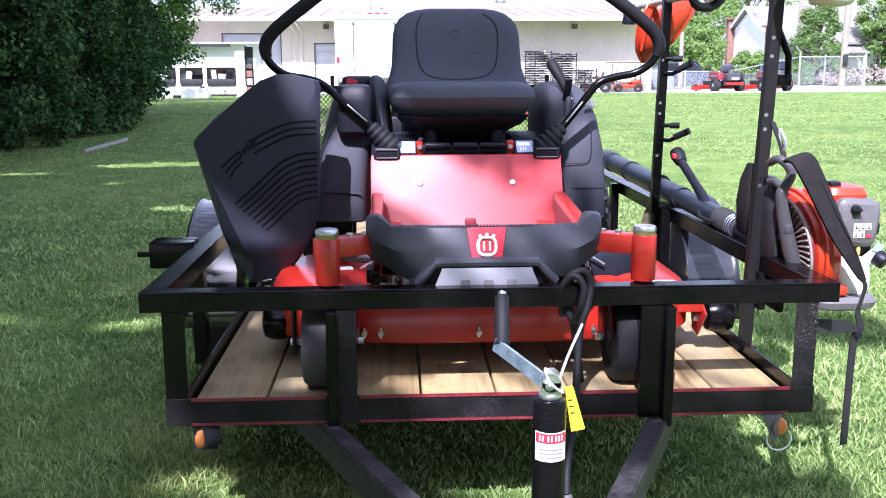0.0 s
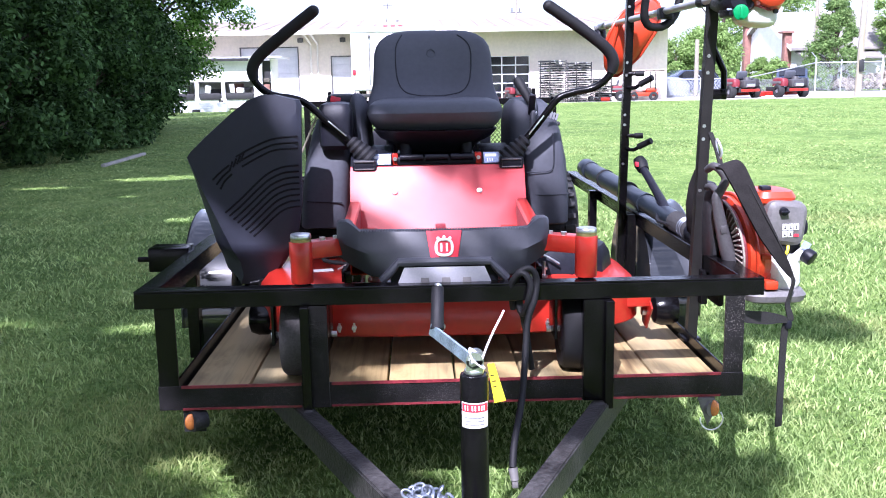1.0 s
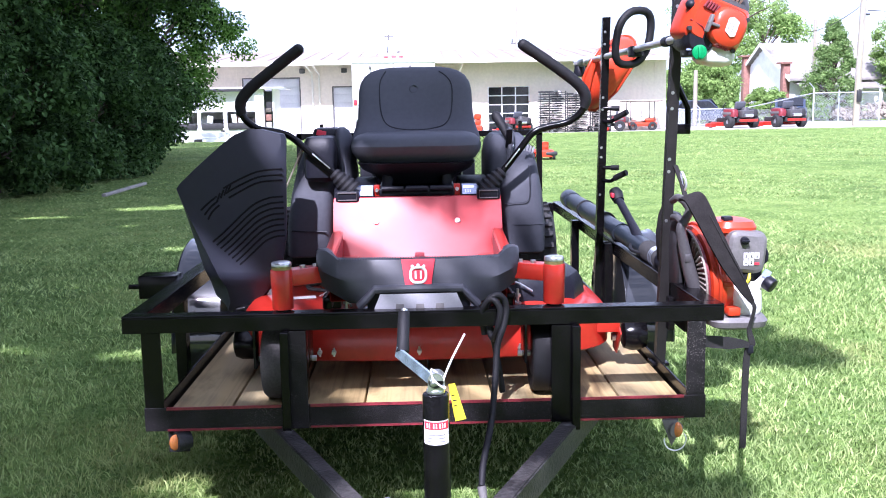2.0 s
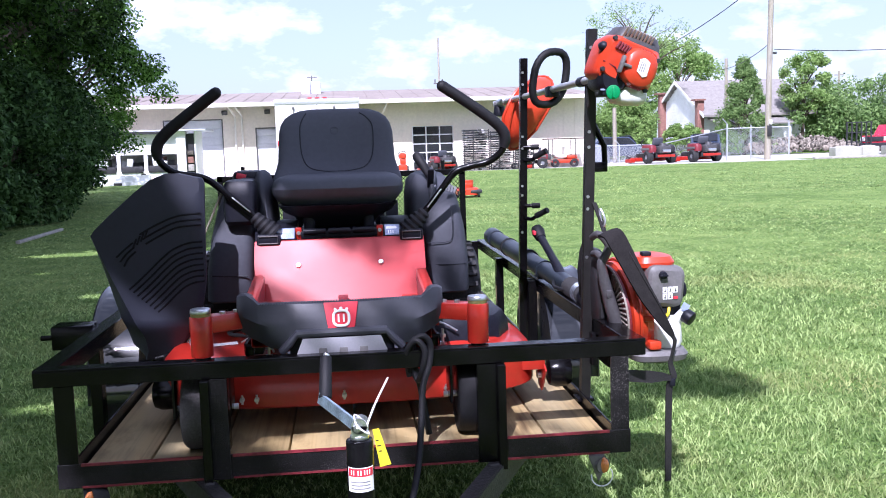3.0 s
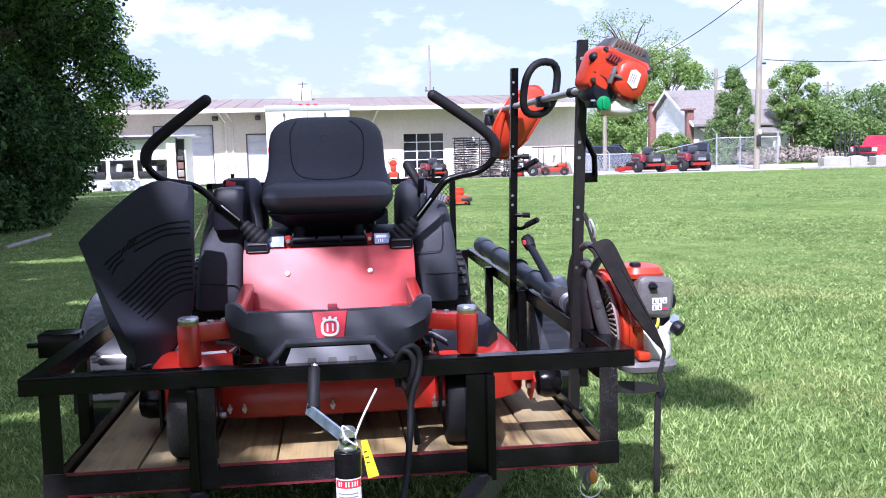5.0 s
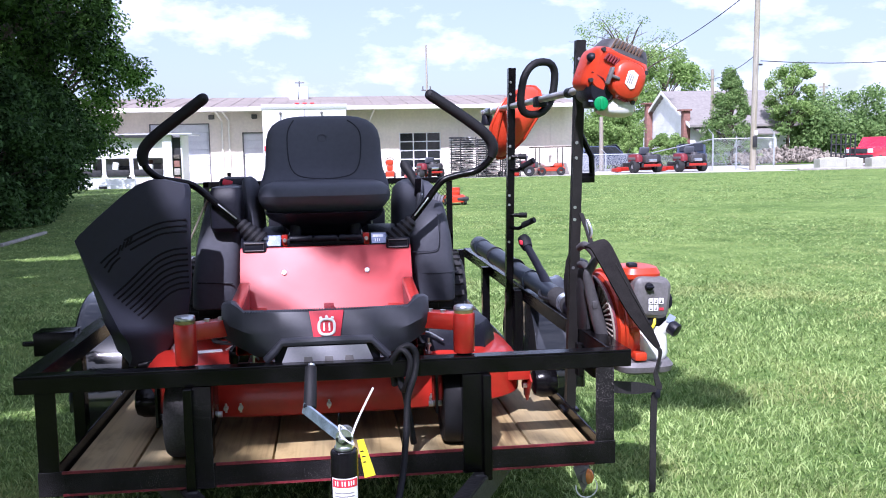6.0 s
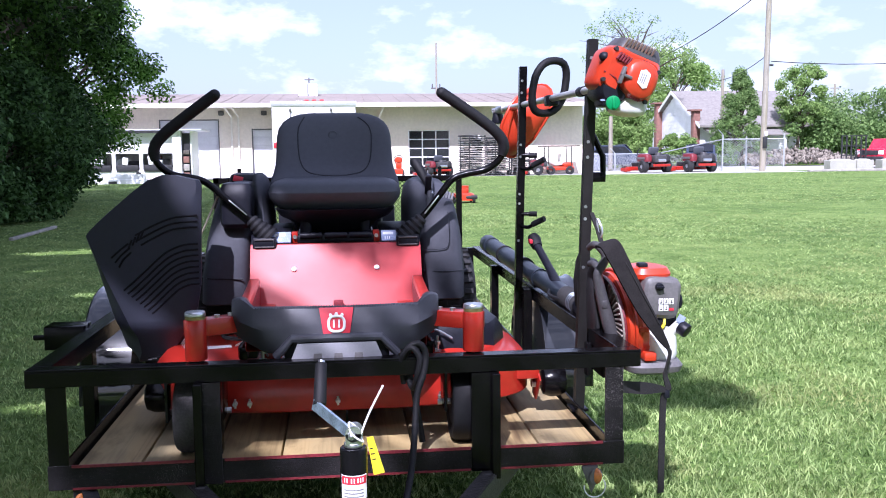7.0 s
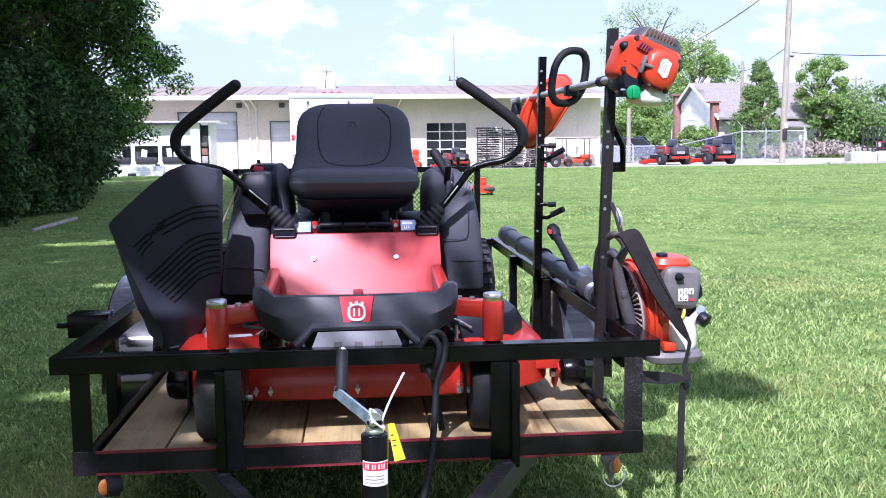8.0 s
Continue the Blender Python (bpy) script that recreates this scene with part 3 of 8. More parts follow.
solo("road", box(24.5, 90, 46.6, 60, -0.1, 0.016), M["asphalt"], "pale grey lane beyond the lawn", "road", "structure")

# ---- long shed ----
WY = 46.0
shed = thing("warehouse", (1.0, WY, 0), "long low cream metal-sided warehouse with a deep eave", "building")
holes = [(-9.0, -6.05, 2.95), (-4.38, -3.2, 2.46), (3.66, 5.86, 2.36)]
EAVE, XL, XR = 3.62, -22.0, 13.0
walls = []
cur = XL
for x0, x1, top in holes:
    walls.append(box(cur, x0, WY, WY + 0.25, 0, EAVE))
    walls.append(box(x0, x1, WY, WY + 0.25, top, EAVE))
    cur = x1
walls.append(box(cur, XR, WY, WY + 0.25, 0, EAVE))
part("wall", join(*walls, box(XR - 0.25, XR, WY + 0.25, WY + 16, 0, EAVE), box(XL, XL + 0.25, WY + 0.25, WY + 16, 0, EAVE), box(XL, XR, WY + 16, WY + 16.25, 0, EAVE)), M["wall"], shed)
ribs = [box(x - 0.02, x + 0.02, WY - 0.022, WY - 0.001, 0.0, EAVE) for x in [XL + 0.3 + 0.62 * i for i in range(int((XR - XL) / 0.62))] if not any(a - 0.1 < x < b + 0.1 for a, b, t in holes)]
for rb in ribs:
    part("siding_rib", rb, M["wall"], shed)
part("roof", prism([(WY - 1.55, EAVE), (WY - 1.55, EAVE + 0.09), (WY + 8, EAVE + 1.15), (WY + 17, EAVE + 0.3), (WY + 17, EAVE + 0.2), (WY + 8, EAVE + 1.03)], "x", XL - 0.4, XR + 0.3), M["roof"], shed, "pinkish grey low-pitched metal roof")
part("gutter", box(XL - 0.4, XR + 0.3, WY - 1.68, WY - 1.55, EAVE - 0.1, EAVE + 0.1, 0.02), M["trim"], shed)
seams = [prism([(WY - 1.55, EAVE + 0.095), (WY - 1.55, EAVE + 0.115), (WY + 8, EAVE + 1.165), (WY + 8, EAVE + 1.15)], "x", x, x + 0.025) for x in np.arange(XL, XR, 0.9)]
for sm in seams:
    part("roof_seam", sm, M["roof"], shed)


def roller_door(x0, x1, top, parent):
    d = part("roller_door", box(x0 + 0.03, x1 - 0.03, WY + 0.11, WY + 0.15, 0, top), M["door"], parent, "pale grey sectional roller door")
    for z in np.arange(0.02, top - 0.1, 0.42):
        part("door_panel", box(x0 + 0.04, x1 - 0.04, WY + 0.09, WY + 0.112, z, min(z + 0.40, top - 0.01), 0.01), M["door"], d)
    part("door_frame", join(box(x0 - 0.02, x0 + 0.03, WY - 0.02, WY + 0.12, 0, top), box(x1 - 0.03, x1 + 0.02, WY - 0.02, WY + 0.12, 0, top), box(x0 - 0.02, x1 + 0.02, WY - 0.02, WY + 0.12, top, top + 0.05)), M["mid_plastic"], d)


roller_door(-9.0, -6.05, 2.95, shed)
roller_door(-4.38, -3.2, 2.46, shed)
glazed = part("glazed_door", box(3.66, 5.86, WY + 0.16, WY + 0.2, 0, 2.36), M["dark"], shed, "dark glazed sectional door with white bars")
for i in range(3):
    for j in range(5):
        x0, z0 = 3.70 + i * 0.72, 0.04 + j * 0.462
        part("pane", box(x0 + 0.03, x0 + 0.69, WY + 0.12, WY + 0.14, z0 + 0.03, z0 + 0.43), M["glass"], glazed)
part("glazing_bar", join(*[box(3.66, 5.86, WY + 0.09, WY + 0.16, 0.02 + j * 0.462, 0.075 + j * 0.462) for j in range(6)], *[box(3.66 + i * 0.715, 3.72 + i * 0.715, WY + 0.085, WY + 0.15, 0, 2.36) for i in range(4)]), M["white"], glazed)
for x in (-5.4, -5.05):
    part("downpipe", join(cyl((x, WY - 0.07, 0), (x, WY - 0.07, EAVE - 0.5), 0.05, seg=10), cyl((x, WY - 0.07, EAVE - 0.5), (x - 0.2, WY - 1.5, EAVE - 0.02), 0.05, seg=10)), M["trim"], shed)
part("downpipe", join(cyl((2.05, WY - 0.07, 0), (2.05, WY - 0.07, EAVE - 0.8), 0.05, seg=10), cyl((2.05, WY - 0.07, EAVE - 0.8), (2.35, WY - 1.5, EAVE - 0.02), 0.05, seg=10)), M["trim"], shed)
for x in (-5.9, -3.75, 8.9):
    part("wall_lamp", join(box(x - 0.14, x + 0.14, WY - 0.2, WY, 3.2, 3.42, 0.02), box(x - 0.1, x + 0.1, WY - 0.28, WY - 0.2, 3.18, 3.34)), M["mid_plastic"], shed)
ac = part("roof_unit", join(box(-2.2, -1.68, WY + 5.5, WY + 6.7, EAVE + 0.6, EAVE + 1.62, 0.03), box(-1.62, -1.1, WY + 5.55, WY + 6.7, EAVE + 0.6, EAVE + 1.58, 0.03)), M["door"], shed, "white box unit on the roof")
part("vent_cowl", join(cyl((-1.6, WY + 6.1, EAVE + 1.6), (-1.6, WY + 6.1, EAVE + 1.95), 0.035, seg=8), box(-1.85, -1.3, WY + 6.05, WY + 6.15, EAVE + 1.82, EAVE + 1.87)), M["mid_plastic"], ac)

# mast behind the roof
mast = thing("utility_mast", (7.3, 66, 0), "slim grey utility mast behind the warehouse roof", "mast")
part("pole", cyl((7.3, 66, 0), (7.3, 66, 9.2), 0.10, 0.06, 10), M["pole"], mast)
part("crossarm", join(box(6.9, 7.7, 65.95, 66.05, 5.85, 5.95), cyl((7.0, 66, 5.95), (7.0, 66, 6.2), 0.05, seg=8), cyl((7.55, 66, 5.95), (7.55, 66, 6.2), 0.05, seg=8)), M["mid_plastic"], mast)

# ---- box truck parked with its back to the lawn ----
truck = thing("box_truck", (-1.1, 42, 0), "white box truck body parked before the warehouse", "truck")
part("cargo_box", box(-3.05, 0.85, 41.5, 44.4, 0.75, 3.62, 0.05), M["white"], truck)
part("top_rail", box(-3.09, 0.89, 41.46, 41.56, 3.42, 3.66, 0.02), M["alu"], truck)
part("bumper", box(-2.9, 0.7, 41.2, 41.45, 0.45, 0.62, 0.02), M["dark"], truck)
part("door_seam", join(box(-1.12, -1.08, 41.485, 41.5, 0.8, 3.4), box(-2.95, 0.75, 41.485, 41.499, 0.8, 0.84)), M["label_grey"], truck)
for x in (-1.42, -1.07, -0.72):
    part("marker_lamp", box(x - 0.10, x + 0.10, 41.42, 41.47, 3.675, 3.73, 0.01), M["label_red"], truck)
for x in (-2.2, -0.3):
    part("door_lock", join(cyl((x, 41.44, 1.0), (x, 41.44, 3.3), 0.02, seg=8), ball((x, 41.42, 3.25), 0.07, 0.04, 0.09, 10, 6)), M["mid_plastic"], truck)
part("tail_lamp", box(-3.0, -2.85, 41.44, 41.5, 1.5, 1.75, 0.01), M["label_red"], truck)
for x in (-2.6, 0.4):
    w = part("wheel", ring_solid((x, 42.4, 0.45), "x", 0.45, 0.26, 0.16, 24, 0.04), M["rubber"], truck)
    part("rim", cyl((x - 0.1, 42.4, 0.45), (x + 0.1, 42.4, 0.45), 0.26, seg=18), M["alu"], w)

# ---- white vending trailer under the trees ----
stall = thing("vending_trailer", (-10.5, 40.5, 0), "white vending trailer with a flat awning and open hatches", "trailer")
part("body", join(box(-14.5, -7.3, 40.6, 40.7, 0.3, 0.55), box(-14.5, -7.3, 40.6, 40.7, 1.30, 2.3), *[box(x, x + 0.16, 40.6, 40.7, 0.55, 1.30) for x in (-14.5, -11.9, -10.15, -8.95, -7.46)], box(-14.5, -7.3, 42.7, 42.8, 0.45, 2.3), box(-14.5, -7.3, 40.7, 42.7, 0.42, 0.47), box(-14.5, -14.4, 40.7, 42.7, 0.47, 2.3)), M["white"], stall)
part("awning", box(-15.0, -6.1, 40.25, 43.0, 2.30, 2.38, 0.01), M["alu"], stall, "thin pale flat awning")
# dark strip standing in for the shade under the awning's left part
part("awning_edge", box(-15.0, -7.6, 40.21, 40.25, 2.20, 2.32), M["dark"], stall)
part("end_wall", join(box(-7.46, -7.06, 40.5, 40.66, 0.0, 2.30), box(-6.70, -6.64, 40.75, 42.8, 0.0, 2.30)), M["white"], stall)
# solid dark panel in place of the shade inside the doorway
part("door_opening", box(-7.05, -6.71, 40.74, 40.80, 0.0, 2.2), M["dark"], stall)
for z0, z1, k in ((0.05, 0.42, 0), (0.50, 0.80, 1), (0.86, 1.15, 0), (1.24, 1.42, 2)):
    part("shelf_crate", box(-7.0, -6.74, 40.55, 40.73, z0, z1, 0.015), (M["brick"], M["log"], M["rubble"])[k], stall)
for x0, x1 in ((-14.3, -11.95), (-11.7, -10.2), (-9.95, -9.0), (-8.75, -7.5)):
    part("counter_front", box(x0, x1, 40.54, 40.595, 0.48, 0.78, 0.008), M["dark"], stall)
for x, w, h in ((-11.2, 0.16, 0.42), (-10.75, 0.22, 0.28), (-9.6, 0.12, 0.34), (-8.45, 0.10, 0.40), (-8.1, 0.16, 0.22)):
    part("counter_goods", moved(box(-w, w, -0.1, 0.1, 0, h, 0.02), pose(x, 40.62, 0.785, 0, 8 * math.sin(9 * x), 20 * math.sin(5 * x))), M["white_plastic"], stall)
for i, x in enumerate((-13.6, -12.9, -11.5, -10.9, -9.8, -9.4, -8.4, -8.0)):
    h = (0.35, 0.55, 0.25, 0.5, 0.4, 0.3, 0.6, 0.4)[i]
    part("counter_box", box(x - 0.28, x + 0.28, 41.2, 41.7, 0.72, 0.72 + h * 0.8, 0.03), (M["white_plastic"], M["dark"], M["brick"], M["mid_plastic"])[i % 4], stall)
part("counter", box(-14.3, -7.4, 40.75, 41.9, 0.66, 0.72), M["dark"], stall)
for x in (-12.5, -9.0):
    part("wheel", ring_solid((x, 40.9, 0.33), "x", 0.33, 0.1, 0.12, 20, 0.03), M["rubber"], stall)
barrier = thing("road_barrier", (-10.2, 38.6, 0), "white plastic water-filled road barrier on the grass", "barrier")
part("body", prism([(38.3, 0), (38.9, 0), (38.88, 0.18), (38.7, 0.2), (38.68, 0.42), (38.52, 0.42), (38.5, 0.2), (38.32, 0.18)], "x", -12.2, -8.3, 0.03), M["white_plastic"], barrier)
for x in (-11.4, -9.8):
    part("fork_slot", box(x, x + 0.35, 38.29, 38.34, 0.0, 0.12), M["dark"], barrier)

# ---- stacked machine crates and yard machines ----
rng = random.Random(4)
for s, (x0, x1, top) in enumerate(((6.05, 7.35, 2.05), (7.4, 8.6, 1.95), (8.65, 9.6, 1.2))):
    crate = thing("crate_stack", ((x0 + x1) / 2, 43.9, 0), "stack of black steel shipping crates with pale gaps", "crates", "crate stacks")
    z, bars, pale = 0.0, [], []
    while z < top - 0.05:
        bars.append(box(x0, x1, 43.5, 43.56, z, z + 0.035))
        bars.append(box(x0 + 0.05, x1 - 0.05, 44.4, 44.45, z + 0.03, z + 0.07))
        for k in range(3):
            a = x0 + rng.uniform(0, 0.75) * (x1 - x0)
            bars.append(box(a, a + rng.uniform(0.1, 0.35), 43.58, 44.3, z + 0.04, z + 0.09))
            b = x0 + rng.uniform(0, 0.7) * (x1 - x0)
            pale.append(box(b, b + rng.uniform(0.15, 0.4), 43.7, 44.2, z + 0.05, z + 0.1))
        z += 0.115
    for x in (x0, x0 + 0.36 * (x1 - x0), x1 - 0.04):
        bars.append(box(x, x + 0.045, 43.49, 43.55, 0, top))
    part("frame", join(*bars), M["dark"], crate)
    # white boxes added to stand in for the pale gaps between bars
    part("packing", join(*pale), M["white"], crate)


def parked_mower(base, turn, red, label):
    """A ride-on mower seen from behind, far off."""
    t = thing("ride_on_mower", (0, 0, 0), label, "mower", "parked mowers")
    part("frame", box(-0.35, 0.35, -0.7, 0.9, 0.25, 0.45, 0.03), M["dark"], t)
    part("deck", prism([(-0.85, 0.1), (0.75, 0.1), (0.8, 0.5), (0.5, 0.95), (-0.6, 0.95), (-0.92, 0.5)], "z", 0.1, 0.27, 0.03), red, t)
    part("discharge_guard", box(-1.12, -0.86, 0.15, 0.6, 0.06, 0.22, 0.02), red, t)
    eng_f = part("engine", join(box(-0.3, 0.3, -0.95, -0.45, 0.45, 0.78, 0.06), cyl((0, -0.7, 0.78), (0, -0.7, 0.90), 0.16, 0.13, 14)), M["frame_grey"], t)
    part("muffler", cyl((-0.2, -0.97, 0.55), (0.2, -0.97, 0.55), 0.07, seg=12), M["zinc"], eng_f)
    part("seat", join(box(-0.27, 0.27, -0.25, 0.25, 0.72, 0.84, 0.05), moved(box(-0.26, 0.26, -0.06, 0.06, 0, 0.36, 0.06, 3), pose(0, -0.27, 0.80, 14))), M["vinyl"], t)
    for s in (-1, 1):
        fd = part("fender", loft([oval(s * 0.48, -0.35, z, 0.19 * k, 0.42 * k, 4, 20) for z, k in ((0.50, 0.95), (0.68, 1.0), (0.80, 0.85), (0.84, 0.5))]), M["raw"] if s < 0 else M["dark"], t)
        part("fender_stripe", box(*sorted((s * 0.665, s * 0.678)), -0.65, 0.0, 0.60, 0.70, 0.004), M["mid_plastic"], fd)
        part("fender_top", loft([oval(s * 0.44, -0.10, z, 0.14 * k, 0.26 * k, 4, 20) for z, k in ((0.76, 1.0), (0.84, 0.9), (0.87, 0.5))]), M["frame_grey"], fd)
        w = part("rear_wheel", ring_solid((s * 0.6, -0.45, 0.29), "x", 0.29, 0.13, 0.14, 20, 0.05), M["rubber"], t)
        part("rim", cyl((s * 0.6 - 0.1, -0.45, 0.29), (s * 0.6 + 0.1, -0.45, 0.29), 0.10, seg=14), M["label_grey"], w)
        part("front_wheel", ring_solid((s * 0.5, 1.15, 0.15), "x", 0.15, 0.03, 0.07, 16, 0.03), M["rubber"], t)
        part("lever", sweep(spline([(s * 0.35, 0.3, 0.6), (s * 0.4, 0.35, 0.9), (s * 0.3, 0.3, 1.1)], 5), 0.02, 8), M["dark"], t)
    part("bumper", box(-0.45, 0.45, -1.02, -0.95, 0.28, 0.40, 0.03), red, t)
    t.matrix_basis = pose(*base, 0, 0, turn)
    return t


pm = parked_mower((17.1, 47.6, 0.0), -35, M["red"], "red and black zero-turn mower parked on the yard")
pm.matrix_basis = pose(16.67, 45.9, 0, 0, 0, 15) @ Matrix.Scale(1.2, 4)
copy_thing(pm, pose(19.2, 45.9, 0, 0, 0, 13))
copy_thing(pm, pose(4.9, 44.2, 0, 0, 0, 20) @ Matrix.Scale(0.77, 4))
copy_thing(pm, pose(9.8, 44.4, 0, 0, 0, 80) @ Matrix.Scale(0.77, 4))

cart = thing("golf_cart", (11.4, 44.6, 0), "small cart with a flat canopy roof on four posts", "cart")
part("canopy", box(10.4, 12.4, 44.1, 45.3, 1.44, 1.50, 0.03), M["bark"], cart)
for x in (10.75, 11.95):
    for y in (44.2, 45.2):
        part("post", cyl((x, y, 0.5), (x, y, 1.43), 0.025, seg=8), M["dark"], cart)
part("body", join(box(10.7, 12.1, 44.15, 45.25, 0.22, 0.42, 0.06), box(11.5, 12.05, 44.2, 45.2, 0.42, 0.62, 0.08)), M["orange"], cart)
part("seat", join(box(11.0, 11.5, 44.25, 45.15, 0.5, 0.65, 0.05), box(11.45, 11.58, 44.25, 45.15, 0.6, 1.05, 0.05)), M["white_plastic"], cart)
for x in (10.85, 11.85):
    part("wheel", ring_solid((x, 44.15, 0.22), "y", 0.22, 0.1, 0.09, 18, 0.03), M["rubber"], cart)

# upright tiller by the glazed door
TX = 3.017
till = thing("garden_tiller", (TX, 44.3, 0), "upright red garden tiller parked by the glazed door", "tiller")
part("body", join(box(TX - 0.22, TX + 0.22, 44.1, 44.5, 0.12, 0.42, 0.05), box(TX - 0.14, TX + 0.16, 44.15, 44.45, 0.42, 0.72, 0.06)), M["orange"], till)
part("shroud", loft([oval(TX, 44.3, z, a, a, 3, 18) for z, a in ((0.72, 0.17), (0.80, 0.20), (0.95, 0.17), (1.0, 0.08))]), M["orange"], till)
part("handle", sweep(spline([(TX - 0.1, 44.45, 0.6), (TX - 0.2, 44.7, 0.95), (TX + 0.1, 44.85, 1.08), (TX + 0.25, 44.7, 0.95)], 5), 0.02, 8), M["dark"], till)
for x in (TX - 0.24, TX + 0.24):
    part("wheel", ring_solid((x, 44.3, 0.17), "x", 0.17, 0.07, 0.05, 16, 0.02), M["rubber"], till)

# orange walk-behind machine standing on the lawn behind the trailer
pushm = thing("walk_behind_mower", (2.95, 19.6, 0), "orange and black walk-behind mower on the lawn", "mower")
part("deck", loft([oval(2.98, 19.65, z, 0.27 * k, 0.34 * k, 4, 24) for z, k in ((0.07, 1.0), (0.2, 1.0), (0.24, 0.85))]), M["orange"], pushm)
part("engine", join(cyl((2.98, 19.65, 0.24), (2.98, 19.65, 0.42), 0.15, seg=18), box(2.86, 3.1, 19.5, 19.8, 0.26, 0.36, 0.03)), M["orange"], pushm)
part("bag", box(3.0, 3.3, 19.3, 19.8, 0.1, 0.2, 0.04), M["dark"], pushm)
for x in (2.74, 3.22):
    for y in (19.4, 19.95):
        part("wheel", ring_solid((x, y, 0.09), "x", 0.09, 0.03, 0.025, 14, 0.01), M["rubber"], pushm)

# ---- timber edging lying on the grass ----
solo("timber_edging", moved(box(-0.035, 0.035, -1.15, 1.15, 0, 0.05, 0.012), pose(-4.85, 12.75, 0.0, 0, 0, 1)), M["log"], "long weathered grey timber lying on the grass", "timber")

# ---- hand tool left on the grass ----
saw = thing("chainsaw", (-5.0, 7.2, 0), "orange and white chainsaw lying on the grass", "chainsaw")
part("body", loft([oval(-4.97, 7.2, z, 0.10 * k, 0.13 * k, 3.5, 20) for z, k in ((0.0, 0.9), (0.04, 1.0), (0.17, 1.0), (0.22, 0.7))]), M["orange"], saw)
part("side_cover", box(-5.17, -5.0, 7.06, 7.16, 0.01, 0.19, 0.03), M["white_plastic"], saw)
part("top_handle", sweep(spline([(-5.1, 7.2, 0.16), (-5.1, 7.2, 0.3), (-5.0, 7.2, 0.34), (-4.93, 7.2, 0.2)], 6), 0.022, 10), M["orange"], saw)
part("guide_bar", box(-4.88, -4.64, 7.18, 7.2, 0.03, 0.10, 0.008), M["alu"], saw)

# ---- fence, pole and wires ----
fence = thing("chain_link_fence", (22, 46, 0), "galvanised chain-link fence with leaning wire arms", "fence")
run = [(13.3, 49.5), (15.9, 49.6), (18.5, 49.8), (20.83, 46.0), (24.15, 45.6)]
for i, (x, y) in enumerate(run):
    top = 1.05 if i < 3 else 2.0
    p = part("post", cyl((x, y, 0), (x, y, top), 0.045, seg=10), M["galv"], fence)
    part("wire_arm", cyl((x, y, top), (x - 0.28, y - 0.05, top + 0.28), 0.025, seg=8), M["galv"], p)
part("post", cyl((22.2, 46.05, 0), (22.2, 46.05, 1.9), 0.04, seg=10), M["galv"], fence)
for (xa, ya), (xb, yb), i in zip(run, run[1:], range(9)):
    za, zb = (1.0 if i < 3 else 1.75), (1.0 if i + 1 < 3 else 1.75)
    part("top_rail", cyl((xa, ya, za), (xb, yb, zb), 0.03, seg=8), M["galv"], fence)
    d = Vector((xb - xa, yb - ya, 0))
    n_w = int(d.length / 0.16)
    vs, fs = [], []
    for k in range(-14, n_w + 1):
        for sgn in (1, -1):
            s0, s1 = (k, k + 13) if sgn > 0 else (k + 13, k)
            pts = []
            for s in (s0, s1):
                f = min(max(s / n_w, 0), 1)
                zz = abs(s0 - min(max(s, 0), n_w)) / 13 if s1 != s0 else 0
                pts.append((xa + d.x * f, ya + d.y * f, 0.03 + min(1, zz) * (za - 0.1)))
            if Vector(pts[0][:2]) == Vector(pts[1][:2]):
                continue
            o = len(vs)
            vs += [pts[0], pts[1], (pts[1][0], pts[1][1], pts[1][2] + 0.012), (pts[0][0], pts[0][1], pts[0][2] + 0.012)]
            fs.append((o, o + 1, o + 2, o + 3))
    ob = new("wire_mesh", raw_mesh("wire_mesh", np.array(vs) - np.array((22, 46, 0)), np.array(fs), M["galv"]))
    ob.parent = fence

upole = thing("utility_pole", (22.95, 45.64, 0), "tall weathered wooden utility pole with a meter box", "pole")
part("pole", cyl((22.95, 45.64, 0), (23.15, 45.64, 11.5), 0.17, 0.13, 14), M["pole"], upole)
part("meter_box", box(22.86, 23.08, 45.36, 45.5, 1.25, 1.85, 0.02), M["dark"], upole)
part("meter_cap", box(22.95, 23.1, 45.37, 45.5, 1.9, 2.15, 0.02), M["white_plastic"], upole)
part("wire_bracket", box(23.05, 23.4, 45.55, 45.65, 5.65, 5.75, 0.01), M["dark"], upole)


def wire(a, b, sag, r=0.02):
    pts = [Vector(a).lerp(Vector(b), t) - Vector((0, 0, sag * 4 * t * (1 - t))) for t in np.linspace(0, 1, 16)]
    return sweep(pts, r, 6)


part("service_wire", wire((23.1, 45.6, 9.9), (24.2, 70, 8.0), 0.5, 0.028), M["dark"], upole)
part("service_wire", wire((23.3, 45.6, 5.9), (60, 58, 11.8), 1.7, 0.022), M["dark"], upole)
part("service_wire", wire((23.0, 45.6, 6.2), (27.0, 62, 6.1), 0.3, 0.02), M["dark"], upole)
for x, y, h in ((15.9, 50.5, 3.2), (54.6, 95, 8.2), (27.6, 62, 6.9)):
    t = thing("far_pole", (x, y, 0), "weathered wooden pole in the distance", "pole", "far poles")
    part("pole", cyl((x, y, 0), (x, y, h), 0.13, 0.11, 10), M["pole"], t)
    if h > 8:
        part("crossarm", box(x - 0.5, x + 0.5, y - 0.05, y + 0.05, h - 0.5, h - 0.38), M["pole"], t)

